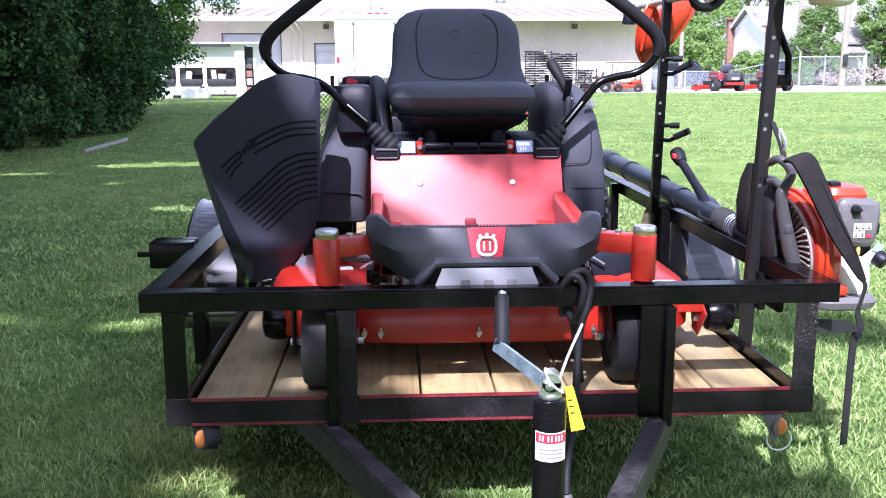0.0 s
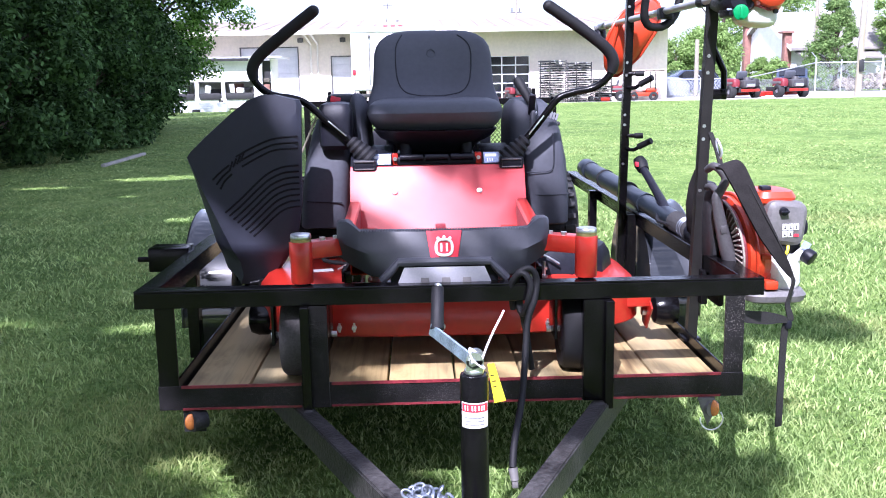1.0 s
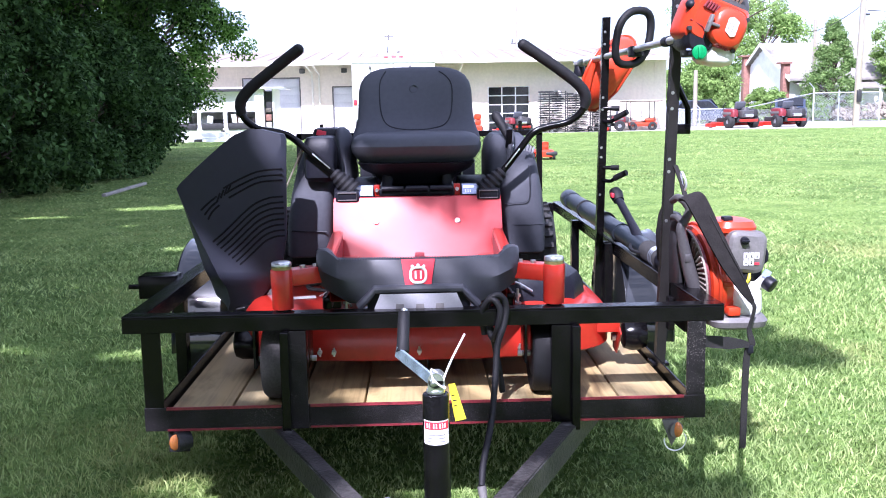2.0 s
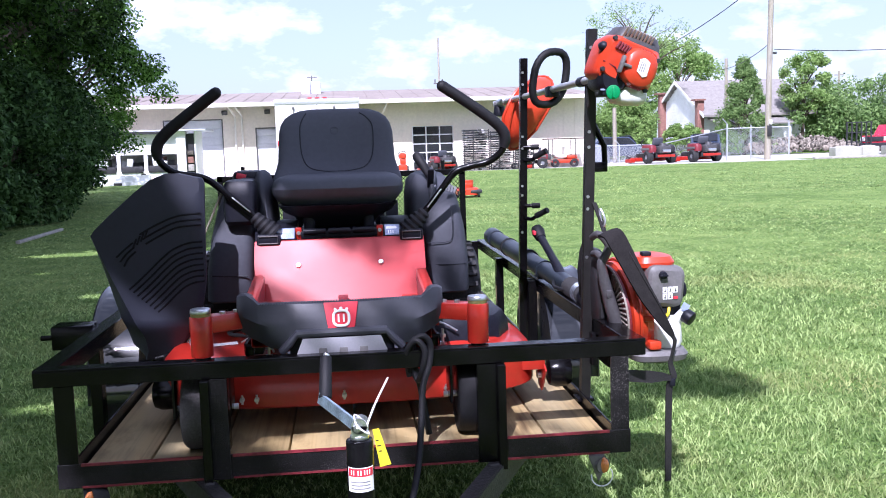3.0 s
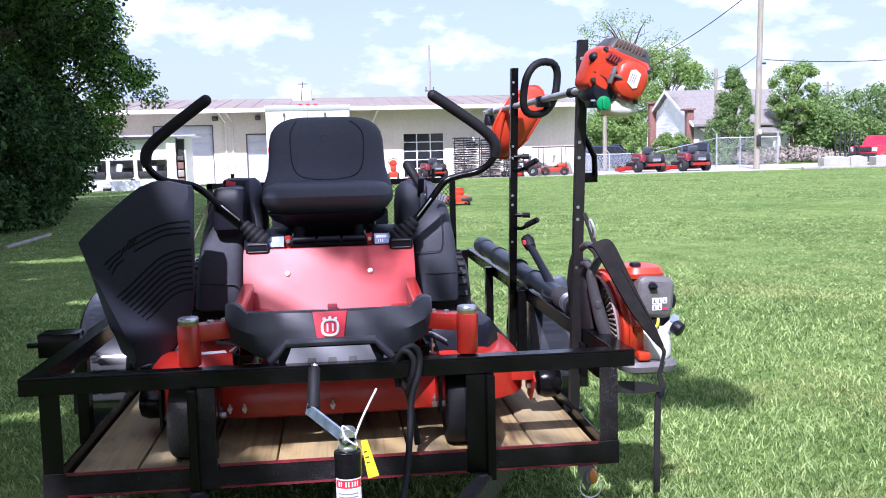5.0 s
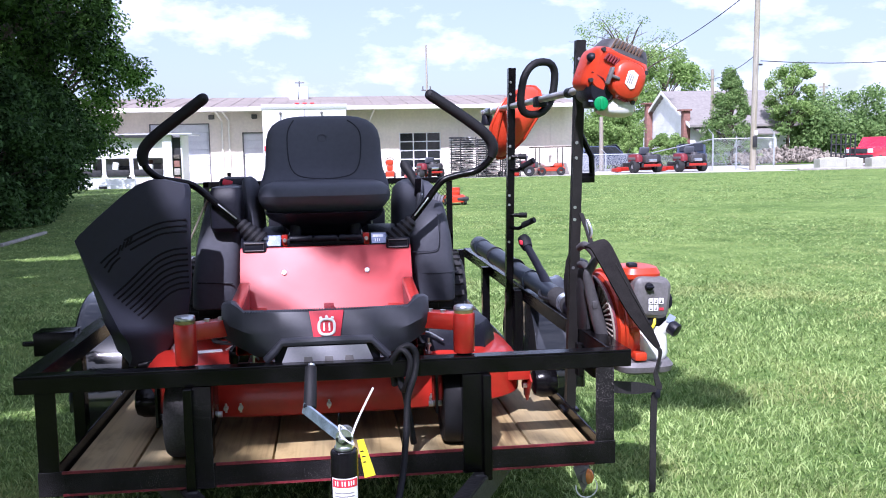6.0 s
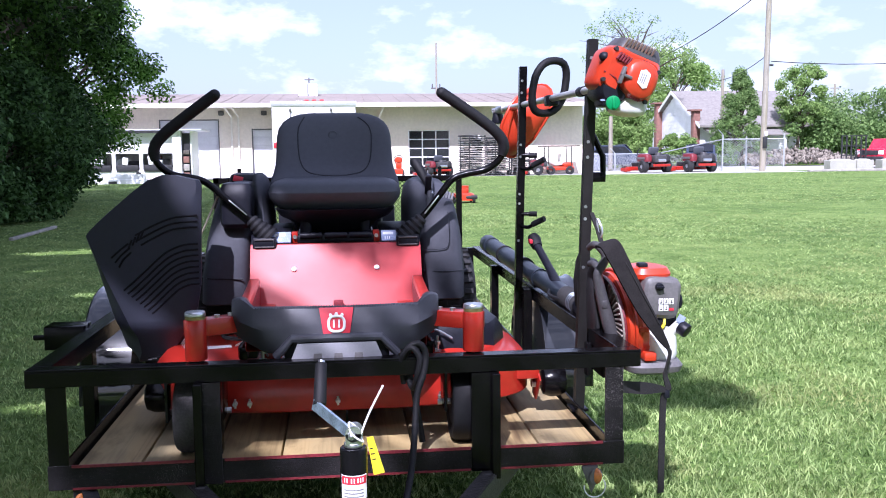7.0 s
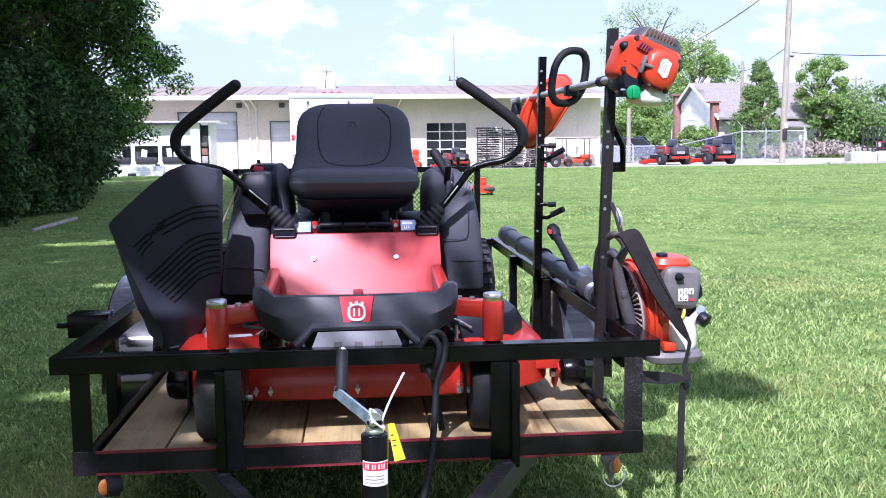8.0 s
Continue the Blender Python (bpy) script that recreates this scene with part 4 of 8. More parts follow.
# ---- house beyond the fence ----
hx, hy = 27.3, 70.6
house = thing("house", (31, 70.6, 0), "white clapboard house with a grey shingled roof", "house")
gable = [(65.3, 0), (75.9, 0), (75.9, 3.2), (hy, 5.6), (65.3, 3.2)]
part("wall", prism(gable, "x", hx, hx + 8.0), M["siding"], house)
boards = [box(hx - 0.03, hx - 0.004, hy - min(5.3, (5.5 - z) * 2.15), hy + min(5.3, (5.5 - z) * 2.15), z, z + 0.2) for z in np.arange(0.1, 5.3, 0.26)]
for bd in boards:
    part("clapboard", bd, M["siding"], house)
part("roof", prism([(64.5, 2.85), (hy, 5.75), (76.7, 2.85), (76.7, 3.0), (hy, 5.93), (64.5, 3.0)], "x", hx - 0.35, hx + 8.6), M["shingle"], house, "weathered grey shingled roof")
part("barge_board", prism([(64.5, 2.8), (hy, 5.7), (76.7, 2.8), (76.7, 3.02), (hy, 5.95), (64.5, 3.02)], "x", hx - 0.42, hx - 0.36), M["white"], house)
for y in (65.5, 73.8):
    c = part("chimney", box(hx - 0.55, hx - 0.05, y - 0.3, y + 0.3, 0, 5.05 if y > 70 else 4.1, 0.02), M["brick"], house, "weathered red brick chimney")
    part("cap", box(hx - 0.82, hx + 0.02, y - 0.47, y + 0.47, 5.05 if y > 70 else 4.1, 5.17 if y > 70 else 4.22), M["brick"], c)
part("porch_roof", prism([(62.8, 2.2), (65.2, 2.7), (65.2, 2.8), (62.8, 2.3)], "x", hx + 0.2, hx + 6), M["shingle"], house)
for px in (0.4, 3.0, 5.6):
    part("porch_post", box(hx + px, hx + px + 0.15, 63.0, 63.15, 0, 2.3), M["white"], house)

# ---- parked cars ----
def parked_car(name, base, turn, paint, label, pickup=False):
    c = thing(name, (0, 0, 0), label, "car" if not pickup else "pickup truck")
    side = [(-2.2, 0.35), (2.2, 0.35), (2.25, 0.75), (2.1, 0.95), (1.0, 1.02), (0.45, 1.5), (-1.3, 1.52), (-2.0, 1.05), (-2.25, 0.9)]
    if pickup:
        side = [(-2.7, 0.45), (2.6, 0.45), (2.7, 0.8), (2.6, 1.12), (1.25, 1.2), (0.7, 1.75), (-0.6, 1.78), (-0.75, 1.2), (-2.7, 1.18)]
    part("body", prism(side, "y", -0.88, 0.88, 0.09, 3), paint, c)
    if not pickup:
        part("side_window", prism([(-1.75, 1.08), (0.85, 1.06), (0.38, 1.44), (-1.25, 1.46)], "y", -0.885, 0.885), M["glass"], c)
    else:
        part("side_window", prism([(-0.55, 1.22), (1.0, 1.22), (0.62, 1.68), (-0.5, 1.7)], "y", -0.885, 0.885), M["glass"], c)
        part("grille", box(2.62, 2.72, -0.55, 0.55, 0.78, 1.06, 0.02), M["dark"], c)
        for s in (-1, 1):
            part("headlight", box(2.6, 2.7, s * 0.72 - 0.15, s * 0.72 + 0.15, 0.8, 1.05, 0.03), M["white_plastic"], c)
        part("front_bumper", box(2.6, 2.82, -0.9, 0.9, 0.42, 0.7, 0.05), M["dark"], c)
    part("windscreen", moved(box(-0.02, 0.02, -0.72, 0.72, 0, 0.62), pose(1.02 if pickup else 0.98, 0, 1.1, 0, -42)), M["glass"], c)
    for x in ((-1.35, 1.4) if not pickup else (-1.7, 1.75)):
        for s in (-1, 1):
            w = part("wheel", ring_solid((x, s * 0.8, 0.34), "y", 0.34, 0.2, 0.1, 20, 0.03), M["rubber"], c)
            part("rim", cyl((x, s * 0.8 - 0.08, 0.34), (x, s * 0.8 + 0.08, 0.34), 0.2, seg=16), M["alu"], w)
    c.matrix_basis = pose(*base, 0, 0, turn)
    return c


blue_car = parked_car("parked_car", (16.6, 52.5, 0), 10, M["blue_car"], "dark blue car parked behind the fence")
copy_thing(blue_car, pose(22.6, 53.5, 0, 0, 0, -110))
parked_car("pickup_truck", (33.6, 50.6, 0), -150, M["red_car"], "bright red pickup truck parked on the lane", True)
tarp = [oval(14.2, 51, z, 1.5 * k, 0.7 * k, 3, 24) for z, k in ((0, 1.0), (0.6, 0.98), (1.0, 0.8), (1.12, 0.5))]
solo("covered_load", loft(tarp), M["grey_tarp"], "grey tarpaulin over a load behind the fence", "tarpaulin")

# ---- concrete blocks and steel rack by the lane ----
for i, (x0, x1) in enumerate(((26.4, 27.9), (27.93, 28.9), (29.4, 31.2))):
    b = solo("concrete_block", box(x0, x1, 44.8, 45.5, 0, 0.56, 0.02, 1), M["concrete"], "pale cast concrete block at the lane's edge", "block", group="concrete blocks")
    top = [oval((x0 + x1) / 2, 45.15, z, (x1 - x0) * 0.45 * k, 0.3 * k, 2.6, 16) for z, k in ((0.555, 1.0), (0.60, 0.8), (0.63, 0.4))]
    part("sand_bag", loft(top), M["concrete"], b)
rack_far = thing("steel_rack", (30.3, 49, 0), "black steel stake rack beside the lane", "rack")
for i in range(6):
    part("stake", box(29.4 + 0.3 * i, 29.47 + 0.3 * i, 49, 49.06, 0.3, 1.95), M["dark"], rack_far)
for z in (0.75, 1.3, 1.89):
    part("bar", box(29.4, 31.0, 48.98, 49.02, z, z + 0.06), M["dark"], rack_far)
for x in (29.4, 30.9):
    part("foot", box(x, x + 0.08, 48.7, 49.4, 0, 0.3), M["dark"], rack_far)
solo("lawn_edging", join(box(24.4, 60, 43.2, 43.5, 0, 0.12, 0.02)), M["log"], "weathered timber kerb along the lawn", "kerb", "structure")

# rubble heap
vs, fs = [], []
rg = np.random.default_rng(3)
for i in range(2200):
    u = rg.uniform(0, 1)
    x = 28.0 + u * 9.0
    hgt = 1.25 * math.sin(math.pi * min(1, 0.12 + u * 0.88)) ** 0.7
    v = rg.uniform(0, 1)
    y = 57.5 + v * 3.0
    z = hgt * (1 - abs(v - 0.6)) * rg.uniform(0.55, 1)
    s = rg.uniform(0.06, 0.26)
    mrot = np.array(Euler(rg.uniform(0, 6, 3)).to_matrix())
    cor = np.array([(a, b, c) for a in (-1.3, 1.3) for b in (-0.7, 0.7) for c in (-0.28, 0.28)]) * s * 0.6
    cor = cor @ mrot.T + (x, y, max(z, 0.05))
    o = len(vs) * 1
    vs += cor.tolist()
    fs += [(o + q[0], o + q[1], o + q[2], o + q[3]) for q in ((0, 1, 3, 2), (4, 6, 7, 5), (0, 4, 5, 1), (2, 3, 7, 6), (0, 2, 6, 4), (1, 5, 7, 3))]
rub = new("rubble_heap", raw_mesh("rubble_heap", np.array(vs), np.array(fs), M["rubble"]))
tagged(rub, "low heap of pale broken rubble beyond the fence", "rubble", kind="stuff")

# ---- utility trailer ----
DECK, RAIL, LEN = 0.372, 0.66, 3.05
trailer = thing("utility_trailer", (0, 1.5, 0), "black steel utility trailer with a pine plank bed", "trailer")


def angle_x(x0, x1, y, z, w=0.05, t=0.006, inward=1):
    """Angle iron along x: a level leg from y inwards and an upright leg at y."""
    return join(box(x0, x1, min(y, y + inward * w), max(y, y + inward * w), z - t, z, 0.0015, 1), box(x0, x1, min(y, y + inward * t), max(y, y + inward * t), z - w, z - t, 0.0015, 1))


part("front_beam", join(box(-0.822, 0.822, 0.0, 0.007, 0.318, 0.388, 0.0015, 1), box(-0.822, 0.822, 0.007, 0.05, 0.318, 0.326)), M["muddy"], trailer, "glossy black steel beam with red edges")
part("beam_edge", join(box(-0.757, -0.425, -0.0025, 0.004, 0.3815, 0.3887), box(-0.34, 0.362, -0.0025, 0.004, 0.3815, 0.3887), box(0.45, 0.757, -0.0025, 0.004, 0.3815, 0.3887)), M["raw"], trailer, "thin red primer line along the beam")
part("beam_edge", join(box(-0.757, -0.425, -0.0025, 0.004, 0.3183, 0.3245), box(-0.34, 0.362, -0.0025, 0.004, 0.3183, 0.3245), box(0.45, 0.757, -0.0025, 0.004, 0.3183, 0.3245)), M["raw"], trailer)
for s in (-1, 1):
    x0, x1 = sorted((s * 0.765, s * 0.772))
    part("side_beam", join(box(x0, x1, 0.01, LEN, 0.318, 0.405, 0.0015, 1), box(*sorted((s * 0.72, s * 0.765)), 0.05, LEN, 0.318, 0.326)), M["steel"], trailer)
    # top rail: level leg outwards, upright leg inside
    part("side_rail", join(box(*sorted((s * 0.812, s * 0.868)), 0.052, LEN, RAIL - 0.006, RAIL, 0.0015, 1), box(*sorted((s * 0.812, s * 0.818)), 0.052, LEN, RAIL - 0.052, RAIL - 0.006)), M["steel"], trailer)
    # corner post, an angle
    part("corner_post", join(box(*sorted((s * 0.764, s * 0.818)), 0.0012, 0.0075, 0.318, RAIL - 0.051), box(*sorted((s * 0.812, s * 0.818)), 0.0075, 0.055, 0.318, RAIL - 0.006)), M["muddy"] if s > 0 else M["steel"], trailer)
    for y in (0.50, 1.26, 2.10, 3.0) if s < 0 else (1.26, 2.10, 3.0):
        xa, xb = (0.8185, 0.856) if s < 0 and y < 1 else (0.774, 0.811)
        part("side_post", box(*sorted((s * xa, s * xb)), y, y + 0.05, 0.318, RAIL - 0.0065, 0.002, 1), M["steel"], trailer)
    # front post over the tongue
    a, b = (-0.418, -0.346) if s < 0 else (0.366, 0.446)
    fp = part("front_post", join(box(*((a, a + 0.024) if s < 0 else (b - 0.024, b)), -0.03, -0.001, 0.30, RAIL - 0.05, 0.002, 1), box(a, b, 0.008, 0.05, 0.40, RAIL - 0.008)), M["steel"], trailer)
    part("post_face", box(a + (0.0245 if s < 0 else 0.0), b - (0.0 if s < 0 else 0.0245), -0.0065, -0.0008, 0.318, RAIL - 0.051), M["muddy"] if s < 0 else M["steel"], fp)
part("front_rail", angle_x(-0.87, 0.87, 0.0, RAIL), M["steel"], trailer, "glossy black angle-iron rail")
part("rear_beam", box(-0.765, 0.765, LEN - 0.05, LEN, 0.318, 0.388, 0.002, 1), M["steel"], trailer)
for y in (0.6, 1.2, 1.8, 2.4):
    part("crossmember", box(-0.76, 0.76, y, y + 0.05, 0.28, 0.333), M["steel"], trailer)

# plank bed
edges = [-0.760, -0.578, -0.383, -0.185, 0.008, 0.200, 0.390, 0.577, 0.760]
rp = random.Random(8)
for a, b in zip(edges, edges[1:]):
    dz = rp.uniform(-0.002, 0.002)
    pl = box(a + 0.003, b - 0.003, 0.009 + rp.uniform(0, 0.004), LEN - 0.06, DECK - 0.038, DECK + dz, 0.004, 2)
    part("plank", pl, M["plank"], trailer)

# tongue
for s in (-1, 1):
    L = Vector((s * 0.41, -0.02, 0)), Vector((s * 0.045, -0.80, 0))
    d = (L[1] - L[0]).normalized()
    side = Vector((-d.y, d.x, 0)) * (0.025 if s > 0 else -0.025)
    bmx = bmesh.new()
    ends = []
    for p in (L[0] - d * 0.35, L[1]):
        q = [p + side, p - side]
        ends.append([bmx.verts.new((q[0].x, q[0].y, 0.316)), bmx.verts.new((q[1].x, q[1].y, 0.316)), bmx.verts.new((q[1].x, q[1].y, 0.236)), bmx.verts.new((q[0].x, q[0].y, 0.236))])
    for j in range(4):
        bmx.faces.new((ends[0][j], ends[0][(j + 1) % 4], ends[1][(j + 1) % 4], ends[1][j]))
    bmx.faces.new(ends[0][::-1])
    bmx.faces.new(ends[1])
    bmesh.ops.bevel(bmx, geom=bmx.edges[:], offset=0.004, segments=2, affect="EDGES")
    tb = part("tongue_beam", bmx, M["worn"], trailer, "scuffed black tongue beam with worn paint")
    part("weld", ball((s * 0.405, -0.028, 0.316), 0.016, 0.010, 0.005, 12, 6), M["worn"], tb)
part("coupler", join(box(-0.06, 0.06, -1.02, -0.74, 0.25, 0.33, 0.01), ball((0, -1.03, 0.29), 0.055, 0.07, 0.05)), M["steel"], trailer)
part("jack_plate", prism([(-0.12, -0.66), (0.12, -0.66), (0.07, -0.80), (-0.07, -0.80)], "z", 0.318, 0.328, 0.002), M["worn"], trailer)

# tongue jack
JX, JY = 0.016, -0.72
jack = part("tongue_jack", join(cyl((JX, JY, 0.04), (JX, JY, 0.640), 0.0285, seg=32, bevel=0.004), cyl((JX, JY, 0.0), (JX, JY, 0.04), 0.05, 0.05, 24, 0.004)), M["steel"], trailer, "glossy black round tongue jack")
part("cap", join(cyl((JX, JY, 0.640), (JX, JY, 0.650), 0.020, seg=24, bevel=0.003), cyl((JX, JY - 0.017, 0.671), (JX, JY - 0.012, 0.671), 0.0165, seg=24), cyl((JX + 0.004, JY + 0.012, 0.671), (JX + 0.004, JY + 0.017, 0.671), 0.0165, seg=24), box(JX - 0.0165, JX + 0.0165, JY - 0.017, JY - 0.012, 0.648, 0.671), box(JX - 0.012, JX + 0.020, JY + 0.012, JY + 0.017, 0.648, 0.671), cyl((JX, JY - 0.011, 0.669), (JX, JY + 0.011, 0.669), 0.010, seg=16), cyl((JX - 0.004, JY - 0.024, 0.668), (JX - 0.004, JY - 0.017, 0.668), 0.0085, seg=6), ball((JX - 0.004, JY - 0.024, 0.668), 0.006, 0.004, 0.006, 10, 8)), M["zinc"], jack, "bright zinc jack head with a bolt")
ca, cb = Vector((-0.067, -0.612, 0.7035)), Vector((0.010, -0.705, 0.663))
cdir = (cb - ca).normalized()
cside = cdir.cross(Vector((0, 1, 0.25))).normalized() * 0.0125
cthk = cdir.cross(cside).normalized() * 0.003
part("crank", loft([[p + cside + cthk, p + cside - cthk, p - cside - cthk, p - cside + cthk] for p in (ca, cb)]), M["blue_zinc"], jack, "bluish zinc crank arm")
part("grip", cyl((-0.054, -0.616, 0.702), (-0.050, -0.565, 0.782), 0.0145, 0.0130, 18, 0.002), M["grip"], jack, "dark ribbed crank grip")
part("ball_end", cyl((-0.0495, -0.5635, 0.7825), (-0.0488, -0.5605, 0.7865), 0.0075, seg=14), M["zinc"], jack)


def wrap(z0, z1, a0, a1, r):
    """A sticker bent round the jack tube, angles from the side facing the coupler."""
    vs = bmesh.new()
    rows = []
    for i in range(13):
        t = radians(a0 + (a1 - a0) * i / 12)
        rows.append([vs.verts.new((JX + rr * math.sin(t), JY - rr * math.cos(t), z)) for z, rr in ((z0, r), (z1, r), (z1, r - 0.001), (z0, r - 0.001))])
    for a, b in zip(rows, rows[1:]):
        for j in range(4):
            vs.faces.new((a[j], a[(j + 1) % 4], b[(j + 1) % 4], b[j]))
    vs.faces.new(rows[0][::-1])
    vs.faces.new(rows[-1])
    return vs


sticker = part("sticker", wrap(0.535, 0.587, -62, 60, 0.0293), M["label"], jack, "white sticker with a red band")
part("band", wrap(0.568, 0.585, -58, 56, 0.0297), M["label_red"], sticker)
part("mark", join(*[wrap(0.5715, 0.5815, a, a + 5, 0.0300) for a in (-44, -33, -14, -3, 12, 23, 34)]), M["label"], sticker)
part("text_bar", join(*[wrap(z, z + 0.0025, -45, 38, 0.0297) for z in (0.541, 0.548, 0.555)]), M["label_grey"], sticker)
TAG = Matrix.Translation((0.050, -0.708, 0.655)) @ Matrix.Rotation(radians(-13), 4, "Y") @ Matrix.Rotation(radians(-16), 4, "Z")
tag = part("warning_tag", moved(prism([(-0.012, -0.083), (0.0125, -0.081), (0.0075, 0.0), (-0.0065, 0.0)], "y", -0.001, 0.001), TAG), M["yellow"], jack, "yellow warning tag")
part("text_bar", moved(join(*[box(-0.006, 0.001 + 0.002 * (i % 2), -0.0016, -0.0009, -0.026 - 0.012 * i, -0.0235 - 0.012 * i) for i in range(3)]), TAG), M["dark"], tag)
part("cable_tie", join(sweep(spline([(0.030, -0.715, 0.660), (0.05, -0.69, 0.70), (0.082, -0.655, 0.750)], 6), 0.0022, 8), sweep(spline([(0.030, -0.715, 0.66), (0.035, -0.74, 0.655), (0.012, -0.745, 0.675), (0.008, -0.715, 0.69), (0.03, -0.705, 0.67)], 5), 0.002, 8)), M["label"], jack, "white plastic cable tie")

# wiring cable draped over the front rail
cable = part("wiring_cable", sweep(spline([(0.225, 0.04, 0.40), (0.20, 0.03, 0.56), (0.178, 0.02, 0.64), (0.180, -0.006, 0.685), (0.212, -0.012, 0.703), (0.232, -0.012, 0.675), (0.226, -0.02, 0.62), (0.205, -0.035, 0.56), (0.195, -0.06, 0.46), (0.178, -0.12, 0.36), (0.150, -0.2, 0.275), (0.142, -0.24, 0.225)], 7), 0.0095, 12), M["grip"], trailer, "thick black wiring cable looped over the rail")
part("loop", sweep(spline([(0.172, 0.03, 0.58), (0.165, 0.006, 0.655), (0.192, -0.014, 0.692), (0.215, -0.02, 0.66), (0.205, -0.015, 0.60), (0.195, 0.012, 0.57), (0.18, 0.03, 0.62), (0.19, 0.02, 0.688), (0.215, 0.0, 0.69)], 6), 0.009, 10), M["grip"], cable)
part("plug", join(cyl((0.142, -0.24, 0.225), (0.146, -0.252, 0.195), 0.013, 0.011, 14), box(0.138, 0.154, -0.262, -0.248, 0.178, 0.196, 0.002)), M["mid_plastic"], cable)
# safety chain heap on the tongue
links = []
rc = random.Random(5)
for i in range(20):
    t = i / 19
    c = Vector((-0.115 + 0.075 * t + rc.uniform(-0.014, 0.014), -0.64 - 0.03 * t + rc.uniform(-0.02, 0.02), 0.336 + 0.022 * math.sin(math.pi * t) + rc.uniform(-0.008, 0.012)))
    m = Matrix.Translation(c) @ Euler((rc.uniform(0, 6), rc.uniform(0, 6), rc.uniform(0, 6))).to_matrix().to_4x4()
    links.append(moved(sweep([(0.008 * math.cos(a), 0.013 * math.sin(a), 0) for a in np.linspace(0, 2 * math.pi, 14)[:-1]], 0.0034, 8, closed=True), m))
part("safety_chain", join(*links), M["dull_zinc"], trailer, "heaped zinc safety chain")

# marker lights under the front corners
for s in (-1, 1):
    if s < 0:
        ml = part("marker_light", join(cyl((s * 0.734, -0.004, 0.286), (s * 0.70, 0.02, 0.286), 0.030, 0.026, 20), box(*sorted((s * 0.70, s * 0.76)), 0.012, 0.018, 0.25, 0.318)), M["rubber"], trailer)
    else:
        ml = part("marker_light", join(prism([(0.690, 0.317), (0.738, 0.317), (0.733, 0.262), (0.720, 0.236)], "y", -0.012, -0.006, 0.001), cyl((0.728, 0.004, 0.286), (0.735, -0.012, 0.286), 0.026, 0.024, 20), box(0.70, 0.74, -0.006, 0.02, 0.308, 0.3175)), M["mid_plastic"], trailer)
    part("lens", moved(ball((0, 0, 0), 0.010, 0.018, 0.024), pose(s * 0.735, -0.010, 0.287, 0, 0, s * 50)), M["amber"], ml, "amber marker lens")
part("ring", sweep([(0.725 + 0.032 * math.cos(a), -0.03, 0.262 + 0.032 * math.sin(a)) for a in np.linspace(math.pi * 0.95, 2.2 * math.pi, 16)], 0.0021, 8), M["label"], trailer, "pale wire ring under the frame")

# wheels and fenders
for s in (-1, 1):
    WYc, R = 1.41, 0.27
    wh = part("wheel", ring_solid((s * 0.945, WYc, R), "x", R, 0.18, 0.07, 36, 0.025), M["rubber"], trailer)
    part("rim", join(cyl((s * 0.945 - 0.05, WYc, R), (s * 0.945 + 0.05, WYc, R), 0.18, seg=24, bevel=0.02)), M["white_plastic"], wh)
    # rolled arch, rounded over at its outer edge, closed by an inner side plate
    arc = [radians(a) for a in np.linspace(180, 0, 49)]
    rows = []
    for a in arc:
        sect = []
        for x, r in ((0.822, 0.398), (0.90, 0.399), (0.985, 0.399), (0.996, 0.402), (1.004, 0.406), (1.011, 0.402), (1.013, 0.392), (1.011, 0.378), (1.008, 0.378), (1.006, 0.392), (0.985, 0.394), (0.90, 0.394), (0.822, 0.393)):
            sect.append(Vector((s * x, WYc + r * math.cos(a), 0.287 + r * math.sin(a))))
        rows.append(sect)
    fen = part("fender", loft(rows), M["fender"], trailer, "glossy black rolled steel fender")
    part("side_plate", prism([(WYc + 0.397 * math.cos(a), 0.287 + 0.397 * math.sin(a)) for a in arc], "x", *sorted((s * 0.8195, s * 0.8245))), M["fender"], fen)
part("axle", cyl((-0.93, 1.41, 0.27), (0.93, 1.41, 0.27), 0.03, seg=16), M["steel"], trailer)
# hinge bracket standing off the rail
brk = part("side_bracket", join(box(-1.0, -0.868, 0.60, 0.655, 0.592, 0.672, 0.003), box(-1.0, -0.868, 0.655, 0.70, 0.64, 0.672, 0.003)), M["steel"], trailer, "black steel bracket with a pin")
part("pin", cyl((-1.04, 0.625, 0.632), (-1.0, 0.625, 0.632), 0.009, seg=12), M["steel"], brk)

